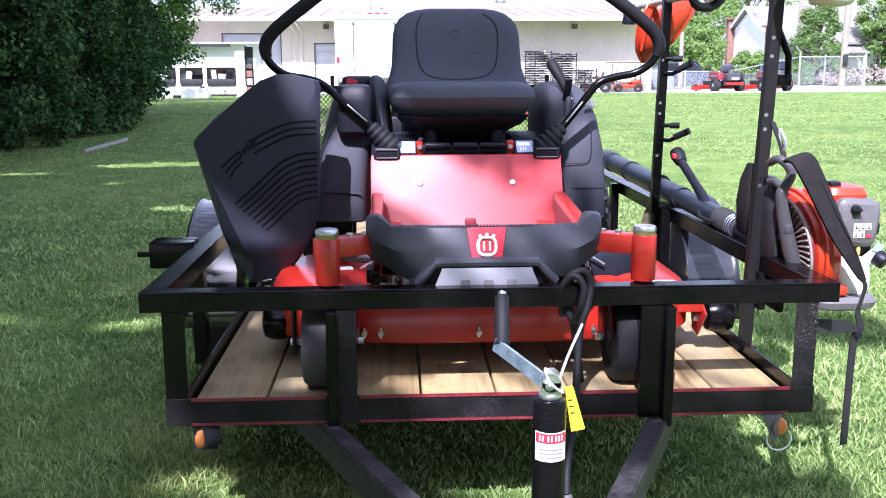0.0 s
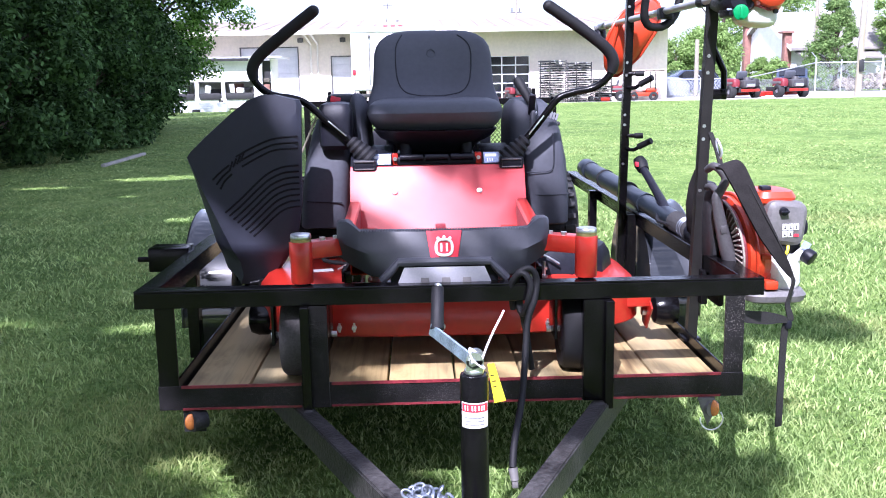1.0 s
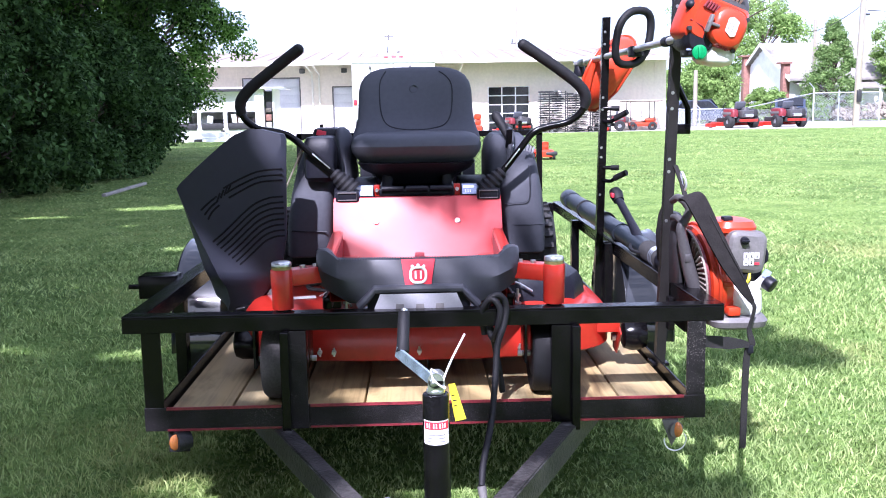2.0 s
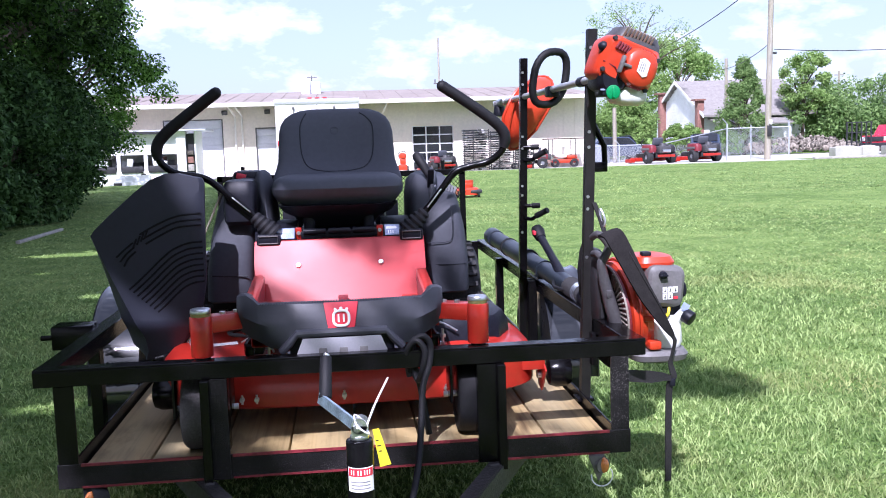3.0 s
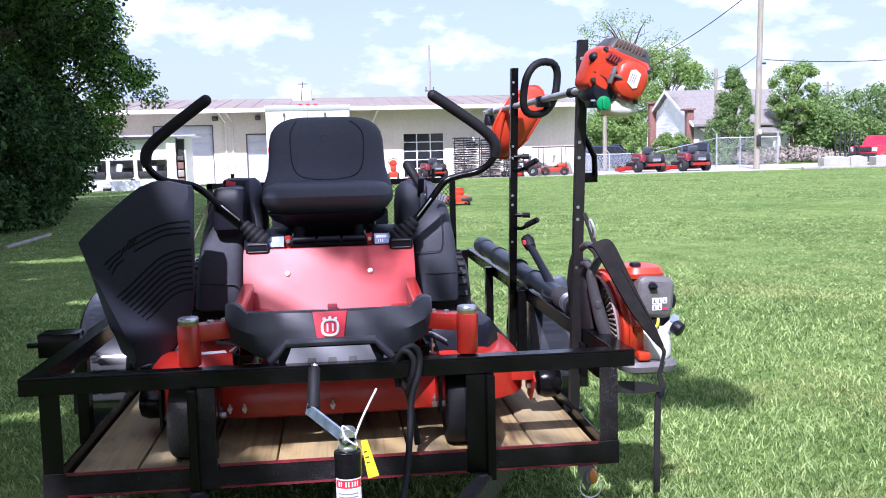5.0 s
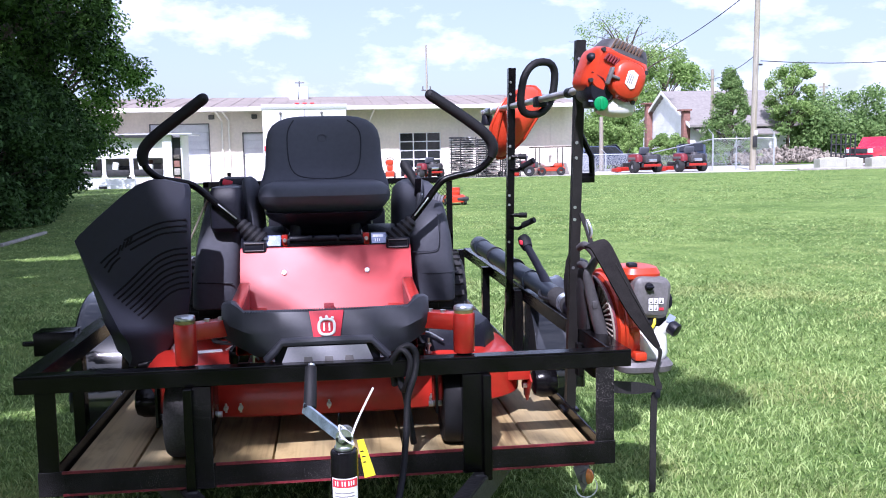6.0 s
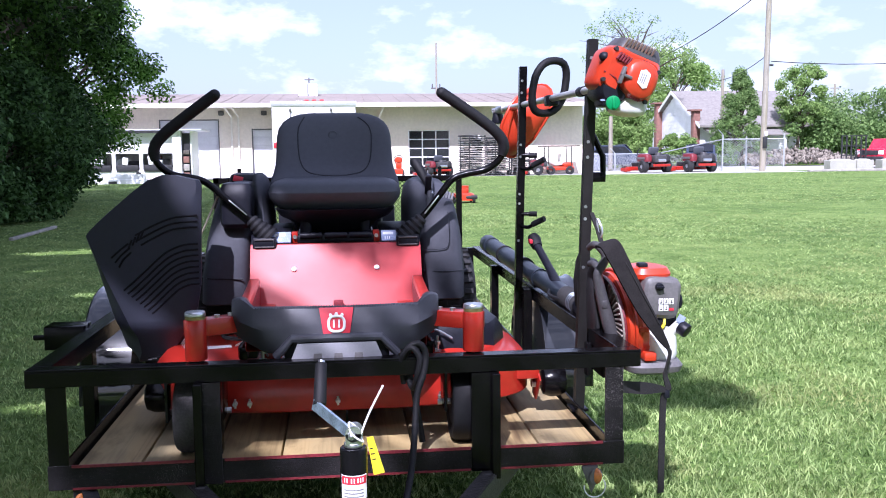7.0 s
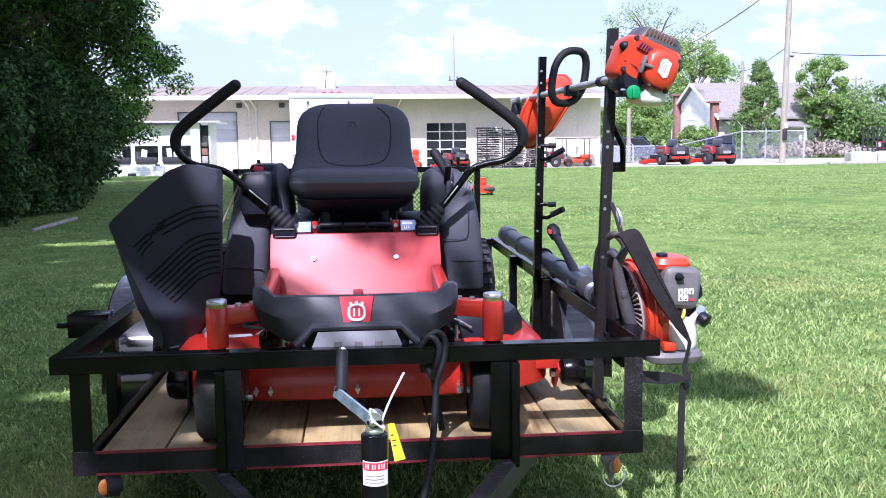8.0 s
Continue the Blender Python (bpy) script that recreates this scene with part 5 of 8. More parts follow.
# ramp gate folded up at the back
GY = 3.10
gate = part("ramp_gate", join(*[box(x, x + 0.035, GY, GY + 0.035, 0.38, 1.10, 0.003, 1) for x in (-0.755, -0.27, 0.235, 0.72)], box(-0.755, 0.755, GY, GY + 0.035, 1.065, 1.10, 0.003, 1), box(-0.755, 0.755, GY, GY + 0.035, 0.38, 0.415), box(-0.755, 0.755, GY, GY + 0.035, 0.72, 0.745)), M["steel"], trailer, "black ramp gate with expanded steel mesh")
vs, fs = [], []
for k in range(-24, 62):
    for sg in (1, -1):
        xa, xb = -0.755 + k * 0.025, -0.755 + (k + 24) * 0.025
        za, zb = (0.40, 1.08) if sg > 0 else (1.08, 0.40)
        lo_t, hi_t = max(0, (-0.755 - xa) / (xb - xa)), min(1, (0.755 - xa) / (xb - xa))
        if hi_t <= lo_t:
            continue
        p = [(xa + (xb - xa) * t, za + (zb - za) * t) for t in (lo_t, hi_t)]
        o = len(vs)
        vs += [(p[0][0], GY + 0.012, p[0][1]), (p[1][0], GY + 0.012, p[1][1]), (p[1][0] + 0.005, GY + 0.014, p[1][1]), (p[0][0] + 0.005, GY + 0.014, p[0][1])]
        fs.append((o, o + 1, o + 2, o + 3))
gm = new("gate_mesh", raw_mesh("gate_mesh", np.array(vs) - np.array((0, 1.5, 0)), np.array(fs), M["steel"]))
gm.parent = gate
for x in (-0.60, -0.15, 0.62):
    part("latch_post", cyl((x, GY + 0.02, 1.10), (x, GY + 0.02, 1.155), 0.012, seg=10), M["steel"], gate)

# ---- zero-turn mower on the bed ----
MX = -0.018
mower = thing("zero_turn_mower", (MX, 0.75, DECK), "red zero-turn mower with charcoal fenders and raised chute", "mower")

# cutting deck
deck_rings = [oval(MX + 0.02, 0.62, z, a, b, n, 56) for z, a, b, n in ((0.452, 0.615, 0.335, 5), (0.458, 0.622, 0.342, 5), (0.545, 0.622, 0.342, 5), (0.568, 0.612, 0.330, 4.5), (0.582, 0.585, 0.300, 4), (0.586, 0.54, 0.26, 4))]
def bowed(q):
    """How far the front of the deck bulges at q, most in its middle."""
    return 0.036 * max(0, 1 - abs((q.x - MX - 0.02) / 0.60) ** 2.4) if q.y < 0.62 else 0


deck_rings = [[Vector((q.x, q.y - bowed(q), q.z - 0.22 * bowed(q) * (q.z < 0.46))) for q in r] for r in deck_rings]
deck = part("cutting_deck", loft(deck_rings), M["red"], mower, "glossy red steel cutting deck")
for x, y in ((0.0, 0.70), (0.40, 0.55)):
    part("spindle_dome", cyl((MX + x, y, 0.582), (MX + x, y, 0.602), 0.16, 0.12, 28), M["red"], deck)
    part("belt_cover", cyl((MX + x, y, 0.602), (MX + x, y, 0.635), 0.095, 0.07, 24, 0.006), M["black_plastic"], deck)
for x in (-0.335, -0.29, -0.02, 0.30):
    yb = 0.283 - bowed(Vector((x, 0, 0)))
    part("bolt", join(cyl((x, yb, 0.478), (x, yb - 0.018, 0.478), 0.0075, seg=12), cyl((x, yb - 0.018, 0.478), (x, yb - 0.024, 0.478), 0.005, seg=10), cyl((x, yb - 0.008, 0.464), (x, yb - 0.008, 0.492), 0.0035, seg=8)), M["zinc"], deck, "zinc bolt")
part("deck_decal", moved(box(-0.05, 0.05, -0.022, 0.022, 0, 0.001), pose(-0.43, 0.585, 0.5875, 0, 0, 12)), M["label"], deck, "white warning decal")
part("deck_decal", moved(box(-0.035, 0.035, -0.02, 0.02, 0, 0.001), pose(0.52, 0.345, 0.5875, 0, 0, -8)), M["label"], deck)
for s in (1,):
    part("belt_shield", loft([[Vector((MX + s * (0.40 + px * k), 0.56 + py * k, z)) for px, py in ((-0.16, -0.13), (0.02, -0.15), (0.13, -0.09), (0.185, 0.04), (0.17, 0.24), (-0.02, 0.32), (-0.18, 0.2))] for z, k in ((0.586, 1.0), (0.63, 0.97), (0.662, 0.86), (0.674, 0.6))]), M["black_plastic"], deck, "black moulded belt cover")
for s, x in ((-1, -0.585), (1, 0.695)):
    rb = part("roller_bracket", join(prism([(0.30, 0.50), (0.42, 0.57), (0.42, 0.43), (0.37, 0.42)], "x", x - s * 0.062, x - s * 0.056, 0.001), box(*sorted((x - s * 0.056, x - s * 0.14)), 0.33, 0.42, 0.50, 0.56, 0.004)), M["red"], deck)
    part("scalp_roller", loft([[Vector((x + h, 0.375 + r * math.cos(t), 0.482 + r * math.sin(t))) for t in np.linspace(0, 2 * math.pi, 25)[:-1]] for h, r in ((-0.042, 0.030), (-0.036, 0.045), (-0.015, 0.053), (0.015, 0.053), (0.036, 0.044), (0.042, 0.026))]), M["steel"], rb, "black round anti-scalp roller")
    part("bolt", cyl((x - s * 0.075, 0.375, 0.475), (x - s * 0.062, 0.375, 0.475), 0.014, seg=12), M["zinc"], rb)
    part("bolt", cyl((x - s * 0.075, 0.36, 0.53), (x - s * 0.062, 0.36, 0.53), 0.009, seg=12), M["zinc"], rb)

# lift linkage, belts and cables on the deck
for pts in ([(0.20, 0.36, 0.60), (0.24, 0.40, 0.645), (0.30, 0.41, 0.66), (0.36, 0.40, 0.63)], [(0.16, 0.34, 0.595), (0.22, 0.345, 0.612), (0.30, 0.35, 0.606)], [(-0.24, 0.36, 0.60), (-0.28, 0.42, 0.65), (-0.35, 0.44, 0.62)]):
    part("control_cable", sweep(spline([Vector(p) for p in pts], 6), 0.0035, 8), M["zinc"], mower)
for x, y in ((0.262, 0.33), (-0.255, 0.35), (0.31, 0.40)):
    part("hanger_bolt", join(cyl((x, y, 0.586), (x, y, 0.640), 0.005, seg=10), cyl((x, y, 0.612), (x, y, 0.622), 0.011, seg=6), cyl((x, y, 0.588), (x, y, 0.594), 0.013, seg=12)), M["zinc"], mower)
for s, x in ((-1, -0.30), (1, 0.265)):
    part("lift_arm", join(box(x - 0.012, x + 0.012, 0.20, 0.40, 0.625, 0.665, 0.003), box(x - 0.03, x + 0.03, 0.33, 0.40, 0.60, 0.64, 0.004)), M["steel"], mower)
part("drive_belt", sweep([(MX + 0.40 * math.cos(t) + 0.0, 0.66 + 0.13 * math.sin(t), 0.612) for t in np.linspace(0, 2 * math.pi, 41)[:-1]], 0.007, 6, True), M["rubber"], deck)

# main frame and caster arms
part("frame_rail", join(box(MX - 0.27, MX - 0.21, 0.15, 1.6, 0.66, 0.72, 0.005), box(MX + 0.21, MX + 0.27, 0.15, 1.6, 0.66, 0.72, 0.005), box(MX - 0.27, MX + 0.27, 0.15, 0.21, 0.66, 0.72, 0.005)), M["red"], mower)
for s, cx in ((-1, -0.415), (1, 0.380)):
    arm = part("caster_arm", join(cyl((cx, 0.053, 0.664), (cx, 0.053, 0.781), 0.031, seg=32, bevel=0.003), moved(box(-0.03, 0.155, -0.026, 0.026, 0.727, 0.776, 0.004), pose(cx - s * 0.0, 0.075, 0, 0, 0, 180 - 32 if s > 0 else 32))), M["red"], mower, "red caster pivot tube and arm")
    part("collar", cyl((cx, 0.053, 0.781), (cx, 0.053, 0.790), 0.0285, seg=28), M["brass"], arm)
    part("cap", cyl((cx, 0.053, 0.790), (cx, 0.053, 0.803), 0.030, 0.028, 28, 0.003), M["zinc"], arm, "bright zinc grease cap")
    part("bolt", cyl((cx - s * 0.055, 0.10, 0.776), (cx - s * 0.055, 0.10, 0.784), 0.009, seg=10), M["zinc"], arm)
    part("bolt", cyl((cx - s * 0.09, 0.125, 0.776), (cx - s * 0.09, 0.125, 0.784), 0.008, seg=10), M["zinc"], arm)
    wx = -0.428 if s < 0 else 0.376
    fork = part("caster_fork", join(cyl((cx, 0.053, 0.615), (cx, 0.053, 0.668), 0.022, seg=20), box(wx - 0.082, wx + 0.082, 0.03, 0.15, 0.612, 0.622, 0.003), box(wx - 0.082, wx - 0.074, 0.06, 0.17, 0.48, 0.616, 0.002), box(wx + 0.074, wx + 0.082, 0.06, 0.17, 0.48, 0.616, 0.002)), M["steel"], mower)
    # right tyre's shadow is put into its colour: near-black grip material
    cw = part("caster_wheel", loft([[Vector((wx + h, 0.138 + 0.93 * r * math.cos(t), DECK + 0.118 + 0.93 * r * math.sin(t))) for t in np.linspace(0, 2 * math.pi, 41)[:-1]] for h, r in ((-0.052, 0.07), (-0.060, 0.10), (-0.058, 0.115), (-0.048, 0.124), (-0.02, 0.127), (0.02, 0.127), (0.048, 0.124), (0.058, 0.115), (0.060, 0.10), (0.052, 0.07))]), M["dusty_rubber"] if s < 0 else M["grip"], mower, "smooth dusty rubber caster tyre" if s < 0 else "smooth rubber caster tyre, near black for its shadow")
    part("hub", cyl((wx - 0.056, 0.138, DECK + 0.118), (wx + 0.056, 0.138, DECK + 0.118), 0.068, seg=24, bevel=0.008), M["black_plastic"], cw)
    part("axle_bolt", cyl((wx - 0.095, 0.138, DECK + 0.118), (wx + 0.095, 0.138, DECK + 0.118), 0.009, seg=12), M["zinc"], cw)

# foot rest bumper
def bumper_section(u):
    """Profile of the moulding at u, 0 in the middle to 1 at an end: y, z pairs."""
    def lerp(tab):
        for (a, va), (b, vb) in zip(tab, tab[1:]):
            if u <= b:
                t = (u - a) / (b - a)
                return va + (vb - va) * t
        return tab[-1][1]
    zt = lerp([(0, 0.803), (0.78, 0.807), (0.84, 0.822), (0.90, 0.832), (0.97, 0.830), (1.0, 0.820)])
    zb = lerp([(0, 0.712), (0.42, 0.712), (0.50, 0.668), (0.68, 0.670), (0.86, 0.697), (1.0, 0.724)])
    zc = lerp([(0, 0.752), (0.42, 0.752), (0.52, 0.742), (0.7, 0.742), (1.0, 0.778)])
    yf = lerp([(0, 0.051), (0.42, 0.051), (0.52, 0.056), (0.8, 0.066), (0.94, 0.085), (1.0, 0.115)])
    yt = lerp([(0, 0.068), (0.78, 0.076), (0.9, 0.098), (1.0, 0.125)])
    yl = lerp([(0, 0.044), (0.42, 0.044), (0.52, 0.058), (1.0, 0.12)])
    drop = lerp([(0, 0.04), (0.78, 0.04), (0.86, 0.008), (1.0, 0.008)])
    return [(0.17, zt - drop), (yt + 0.014, zt - 0.001), (yt, zt - 0.006), (yf + 0.0035, zc + 0.010), (yf, zc - 0.004), (yl, zb + 0.012), (yl + 0.006, zb), (0.19, zb)]


us = [-1, -0.985, -0.95, -0.9, -0.86, -0.84, -0.8, -0.78, -0.68, -0.6, -0.52, -0.5, -0.46, -0.42, -0.3, -0.15, 0, 0.15, 0.3, 0.42, 0.46, 0.5, 0.52, 0.6, 0.68, 0.78, 0.8, 0.84, 0.86, 0.9, 0.95, 0.985, 1]
bumper = part("foot_bumper", loft([[Vector((MX + u * 0.303, y, z)) for y, z in bumper_section(abs(u))] for u in us]), M["bumper"], mower, "charcoal moulded foot rest bumper")
part("tread", join(*[box(MX + x, MX + x + 0.0042, 0.074, 0.09, 0.796, 0.8048, 0.001, 1) for x in np.arange(-0.232, 0.228, 0.0078)]), M["grey_plastic"], bumper, "ribbed rubber tread strip")
part("step_lip", sweep([(MX - 0.175, 0.056, 0.664), (MX - 0.150, 0.048, 0.690), (MX - 0.128, 0.044, 0.7165), (MX, 0.042, 0.7185), (MX + 0.128, 0.044, 0.7165), (MX + 0.150, 0.048, 0.690), (MX + 0.175, 0.056, 0.664)], 0.0125, 10), M["bumper"], bumper)
part("step_backing", box(MX - 0.152, MX + 0.152, 0.066, 0.19, 0.655, 0.716, 0.003), M["black_plastic"], bumper)
step = part("step_plate", prism([(MX - 0.136, 0.645), (MX + 0.136, 0.645), (MX + 0.112, 0.703), (MX - 0.112, 0.703)], "y", 0.034, 0.042, 0.002), M["silver"], bumper, "brushed silver step plate")
for x in (-0.055, 0.004, 0.062):
    part("slot", prism([(MX + x - 0.014, 0.650), (MX + x + 0.014, 0.650), (MX + x + 0.011, 0.674), (MX + x - 0.011, 0.674)], "y", 0.0315, 0.0355, 0.001), M["mid_plastic"], step)
SL = Matrix.Translation((MX, 0.0545, 0.760)) @ Matrix.Rotation(radians(-16.0), 4, "X")
badge = part("badge", moved(prism([(-0.037, -0.042), (0.037, -0.042), (0.050, 0.042), (-0.050, 0.042)], "y", -0.006, 0.002, 0.002), SL), M["label_red"], bumper, "red badge with a white ring emblem")
part("emblem", moved(join(sweep([(0.0225 * math.copysign(abs(math.cos(t)) ** 0.7, math.cos(t)), -0.0085, -0.006 + 0.022 * math.copysign(abs(math.sin(t)) ** 0.7, math.sin(t))) for t in np.linspace(0, 2 * math.pi, 33)[:-1]], 0.0042, 8, closed=True, flat=1.0), *[ball((x, -0.0085, z), 0.005, 0.003, 0.005, 10, 8) for x, z in ((-0.0165, 0.0195), (0.0, 0.0225), (0.0165, 0.0195))], box(-0.010, -0.005, -0.010, -0.007, -0.017, 0.006), box(0.005, 0.010, -0.010, -0.007, -0.017, 0.006)), SL), M["label"], badge)

# dash plate and foot well
part("dash_plate", prism([(0.765, 0.920), (0.772, 0.912), (0.652, 0.690), (0.640, 0.694), (0.755, 0.918)], "x", -0.322, 0.288, 0.002), M["plate"], mower, "glossy red sloping dash plate")
part("dash_side", prism([(0.762, 0.905), (1.2, 0.905), (1.2, 0.70), (0.66, 0.70)], "x", -0.3235, -0.316), M["red"], mower)
part("dash_side", prism([(0.762, 0.905), (1.2, 0.905), (1.2, 0.70), (0.66, 0.70)], "x", 0.282, 0.2895), M["red"], mower)
part("foot_pan", box(-0.315, 0.281, 0.205, 0.66, 0.690, 0.700, 0.002), M["red"], mower)
for x in (-0.167, 0.127):
    part("plate_bolt", moved(join(cyl((0, 0, 0), (0, -0.006, 0), 0.0105, 0.009, 16, 0.001), cyl((0, -0.006, 0), (0, -0.009, 0), 0.006, seg=12)), pose(x, 0.712, 0.833, -28)), M["zinc"], mower)
part("latch", box(MX - 0.012, MX + 0.022, 0.62, 0.640, 0.700, 0.732, 0.003), M["raw"], mower)
for s in (-1, 1):
    x0 = MX + s * 0.262
    brace = part("foot_brace", prism([(0.20, 0.70), (0.60, 0.70), (0.655, 0.765), (0.664, 0.790), (0.655, 0.808), (0.632, 0.814), (0.21, 0.780)], "x", *sorted((x0 + s * 0.004, x0 + s * 0.038)), 0.005), M["red"], mower)
    # thin darker sheet: the shade of a hollow given as colour
    part("hollow", prism([(0.26, 0.712), (0.58, 0.712), (0.622, 0.765), (0.615, 0.790), (0.27, 0.764)], "x", *sorted((x0 + s * 0.0025, x0 + s * 0.006))), M["raw"], brace, "inner side, shade of a hollow painted dark red")


# fenders
def fender(s):
    cx = MX + s * 0.412
    rings = []
    for z, a, b, cy, sh in ((0.684, 0.090, 0.33, 1.20, 0.0), (0.692, 0.096, 0.35, 1.20, 0.0), (0.80, 0.098, 0.355, 1.20, 0.0), (0.92, 0.096, 0.352, 1.21, -0.006), (1.02, 0.090, 0.33, 1.23, -0.014), (1.08, 0.082, 0.29, 1.25, -0.020), (1.115, 0.070, 0.25, 1.26, -0.024), (1.135, 0.050, 0.20, 1.27, -0.026), (1.142, 0.02, 0.12, 1.27, -0.026)):
        # narrower at the top; the outer flank of the right tank stays further in
        tuck = max(0.0, min(1.0, (z - 0.70) / 0.42)) * (0.024 if s < 0 else -0.004) - (0.0 if s < 0 else 0.010)
        rings.append(oval(cx + s * sh + tuck, cy, z, a - abs(tuck) * 0.5, b, 6.0, 44))
    return loft(rings)


fl = part("fender", fender(-1), M["grey_plastic"], mower, "charcoal plastic side tank fender")
fr = part("fender", fender(1), M["grey_plastic"], mower, "charcoal plastic side tank fender")
part("front_box", loft([oval(-0.376, 0.885, z, a, b, 4.5, 28) for z, a, b in ((0.975, 0.050, 0.05), (0.99, 0.058, 0.065), (1.08, 0.060, 0.068), (1.120, 0.058, 0.062), (1.136, 0.050, 0.05), (1.141, 0.034, 0.03))]), M["black_plastic"], fl)
cap = part("fuel_cap", loft([oval(-0.376, 1.20, z, a, b, 3.0, 28) for z, a, b in ((1.125, 0.062, 0.07), (1.150, 0.060, 0.068), (1.162, 0.053, 0.060), (1.168, 0.038, 0.044))]), M["black_plastic"], fl)
part("cap_label", moved(box(-0.019, 0.019, -0.004, 0.002, -0.011, 0.011, 0.001), pose(-0.397, 1.131, 1.146, -12, 14, 0)), M["label_red"], cap, "red cap label")
part("crease", sweep([(-0.515, 0.905, 0.79), (-0.49, 0.850, 0.79), (-0.44, 0.842, 0.788), (-0.36, 0.842, 0.785)], 0.0025, 6), M["black_plastic"], fl)
part("inner_cover", loft([oval(x, 1.10, z, a, b, 2.6, 24) for x, z, a, b in ((-0.292, 0.91, 0.042, 0.17), (-0.294, 1.00, 0.040, 0.17), (-0.298, 1.07, 0.036, 0.165), (-0.304, 1.125, 0.032, 0.15), (-0.309, 1.155, 0.024, 0.12), (-0.312, 1.169, 0.010, 0.08))]), M["grey_plastic"], fl)
part("inner_cover", loft([oval(0.300, 1.12, z, a, b, 4, 24) for z, a, b in ((0.90, 0.05, 0.22), (1.05, 0.05, 0.21), (1.11, 0.042, 0.17), (1.135, 0.02, 0.12))]), M["grey_plastic"], fr)
part("lever_slot", moved(box(-0.012, 0.012, -0.07, 0.07, -0.004, 0.004, 0.002), pose(0.335, 0.93, 1.10, -52)), M["black_plastic"], fr)
part("panel_line", sweep(spline([(0.402, 0.852, 1.02), (0.406, 0.850, 0.95), (0.405, 0.849, 0.905), (0.392, 0.847, 0.884), (0.350, 0.846, 0.880), (0.305, 0.846, 0.880)], 5), 0.0016, 6), M["welt"], fr)
part("panel_line", sweep(spline([(0.300, 0.862, 0.80), (0.36, 0.843, 0.797), (0.44, 0.848, 0.797), (0.478, 0.868, 0.80)], 5), 0.0018, 6), M["welt"], fr)
part("shoulder_rib", sweep(spline([(0.330, 0.925, 0.95), (0.335, 0.92, 1.04), (0.345, 0.94, 1.10), (0.352, 1.0, 1.138), (0.352, 1.12, 1.15)], 6), 0.011, 10), M["grey_plastic"], fr)
part("vent_slot", join(*[moved(box(-0.004, 0.004, -0.002, 0.002, -0.014, 0.014, 0.001, 1), pose(0.392 + 0.012 * k, 0.896 + 0.01 * k, 1.085 - 0.004 * k, -20, 24, 12)) for k in range(4)]), M["label_grey"], fr)
lever = part("blade_lever", cyl((0.350, 0.93, 1.085), (0.335, 0.955, 1.125), 0.008, seg=10), M["zinc"], fr)
part("knob", sweep([(0.337, 0.952, 1.120), (0.318, 0.965, 1.160), (0.292, 0.985, 1.205), (0.284, 0.99, 1.215)], 0.017, 12, radii=[0.012, 0.017, 0.020, 0.013]), M["grip"], lever)
for s in (-1, 1):
    wx = MX + s * 0.485
    tw = part("drive_wheel", ring_solid((wx, 1.38, DECK + 0.228), "x", 0.216, 0.12, 0.093, 44, 0.03), M["rubber"], mower, "treaded rubber drive tyre")
    lugs = []
    for k in range(30):
        a = 2 * math.pi * k / 30
        for h, da in ((-0.055, 0), (0.0, 0.1), (0.055, 0)):
            lugs.append(moved(box(-0.022, 0.022, -0.011, 0.011, 0.0, 0.014, 0.002, 1), Matrix.Translation((wx + h, 1.38, DECK + 0.228)) @ Matrix.Rotation(a + da, 4, "X") @ Matrix.Translation((0, 0, 0.214))))
    part("tread", join(*lugs), M["rubber"], tw)
    part("rim", cyl((wx - 0.08, 1.38, DECK + 0.228), (wx + 0.08, 1.38, DECK + 0.228), 0.12, seg=24, bevel=0.01), M["white_plastic"], tw)

# engine bay behind the seat
part("engine", join(box(-0.22, 0.19, 1.55, 1.95, 0.72, 1.02, 0.03), cyl((MX, 1.75, 1.02), (MX, 1.75, 1.09), 0.14, 0.12, 24, 0.01)), M["black_plastic"], mower)
part("rear_frame", join(box(-0.30, 0.27, 1.98, 2.02, 0.66, 0.98, 0.01), box(-0.30, -0.26, 1.3, 2.0, 0.66, 0.74), box(0.23, 0.27, 1.3, 2.0, 0.66, 0.74)), M["black_plastic"], mower)

# console tops
for s in (-1, 1):
    xa, xb = (-0.322, -0.176) if s < 0 else (0.142, 0.288)
    con = part("console", prism([(0.762, 0.905), (0.762, 0.918), (0.80, 0.952), (1.05, 0.975), (1.05, 0.905)], "x", xa, xb, 0.004), M["black_plastic"], mower)
    da, db = (-0.245, -0.180) if s < 0 else (0.148, 0.212)
    part("control_decal", moved(box(da, db, 0, 0.052, 0, 0.0015), Matrix.Translation((0, 0.766, 0.9245)) @ Matrix.Rotation(radians(41), 4, "X")), M["decal_blue"], con, "pale blue control decal")
    part("decal_print", moved(join(*[box(da + 0.012 + 0.008 * k, da + 0.015 + 0.008 * k, 0.008, 0.022, 0.0015, 0.0021) for k in range(3)], box(da + 0.005, db - 0.02, 0.03, 0.043, 0.0015, 0.0021)), Matrix.Translation((0, 0.766, 0.9245)) @ Matrix.Rotation(radians(41), 4, "X")), M["label"], con)
    part("red_tab", join(box(*((-0.178, -0.155) if s < 0 else (0.118, 0.142)), 0.80, 0.84, 0.918, 0.960, 0.004)), M["red"], con)
    part("tab_bolt", cyl(((-0.166 if s < 0 else 0.130), 0.80, 0.942), ((-0.166 if s < 0 else 0.130), 0.790, 0.942), 0.007, seg=12), M["zinc"], con)

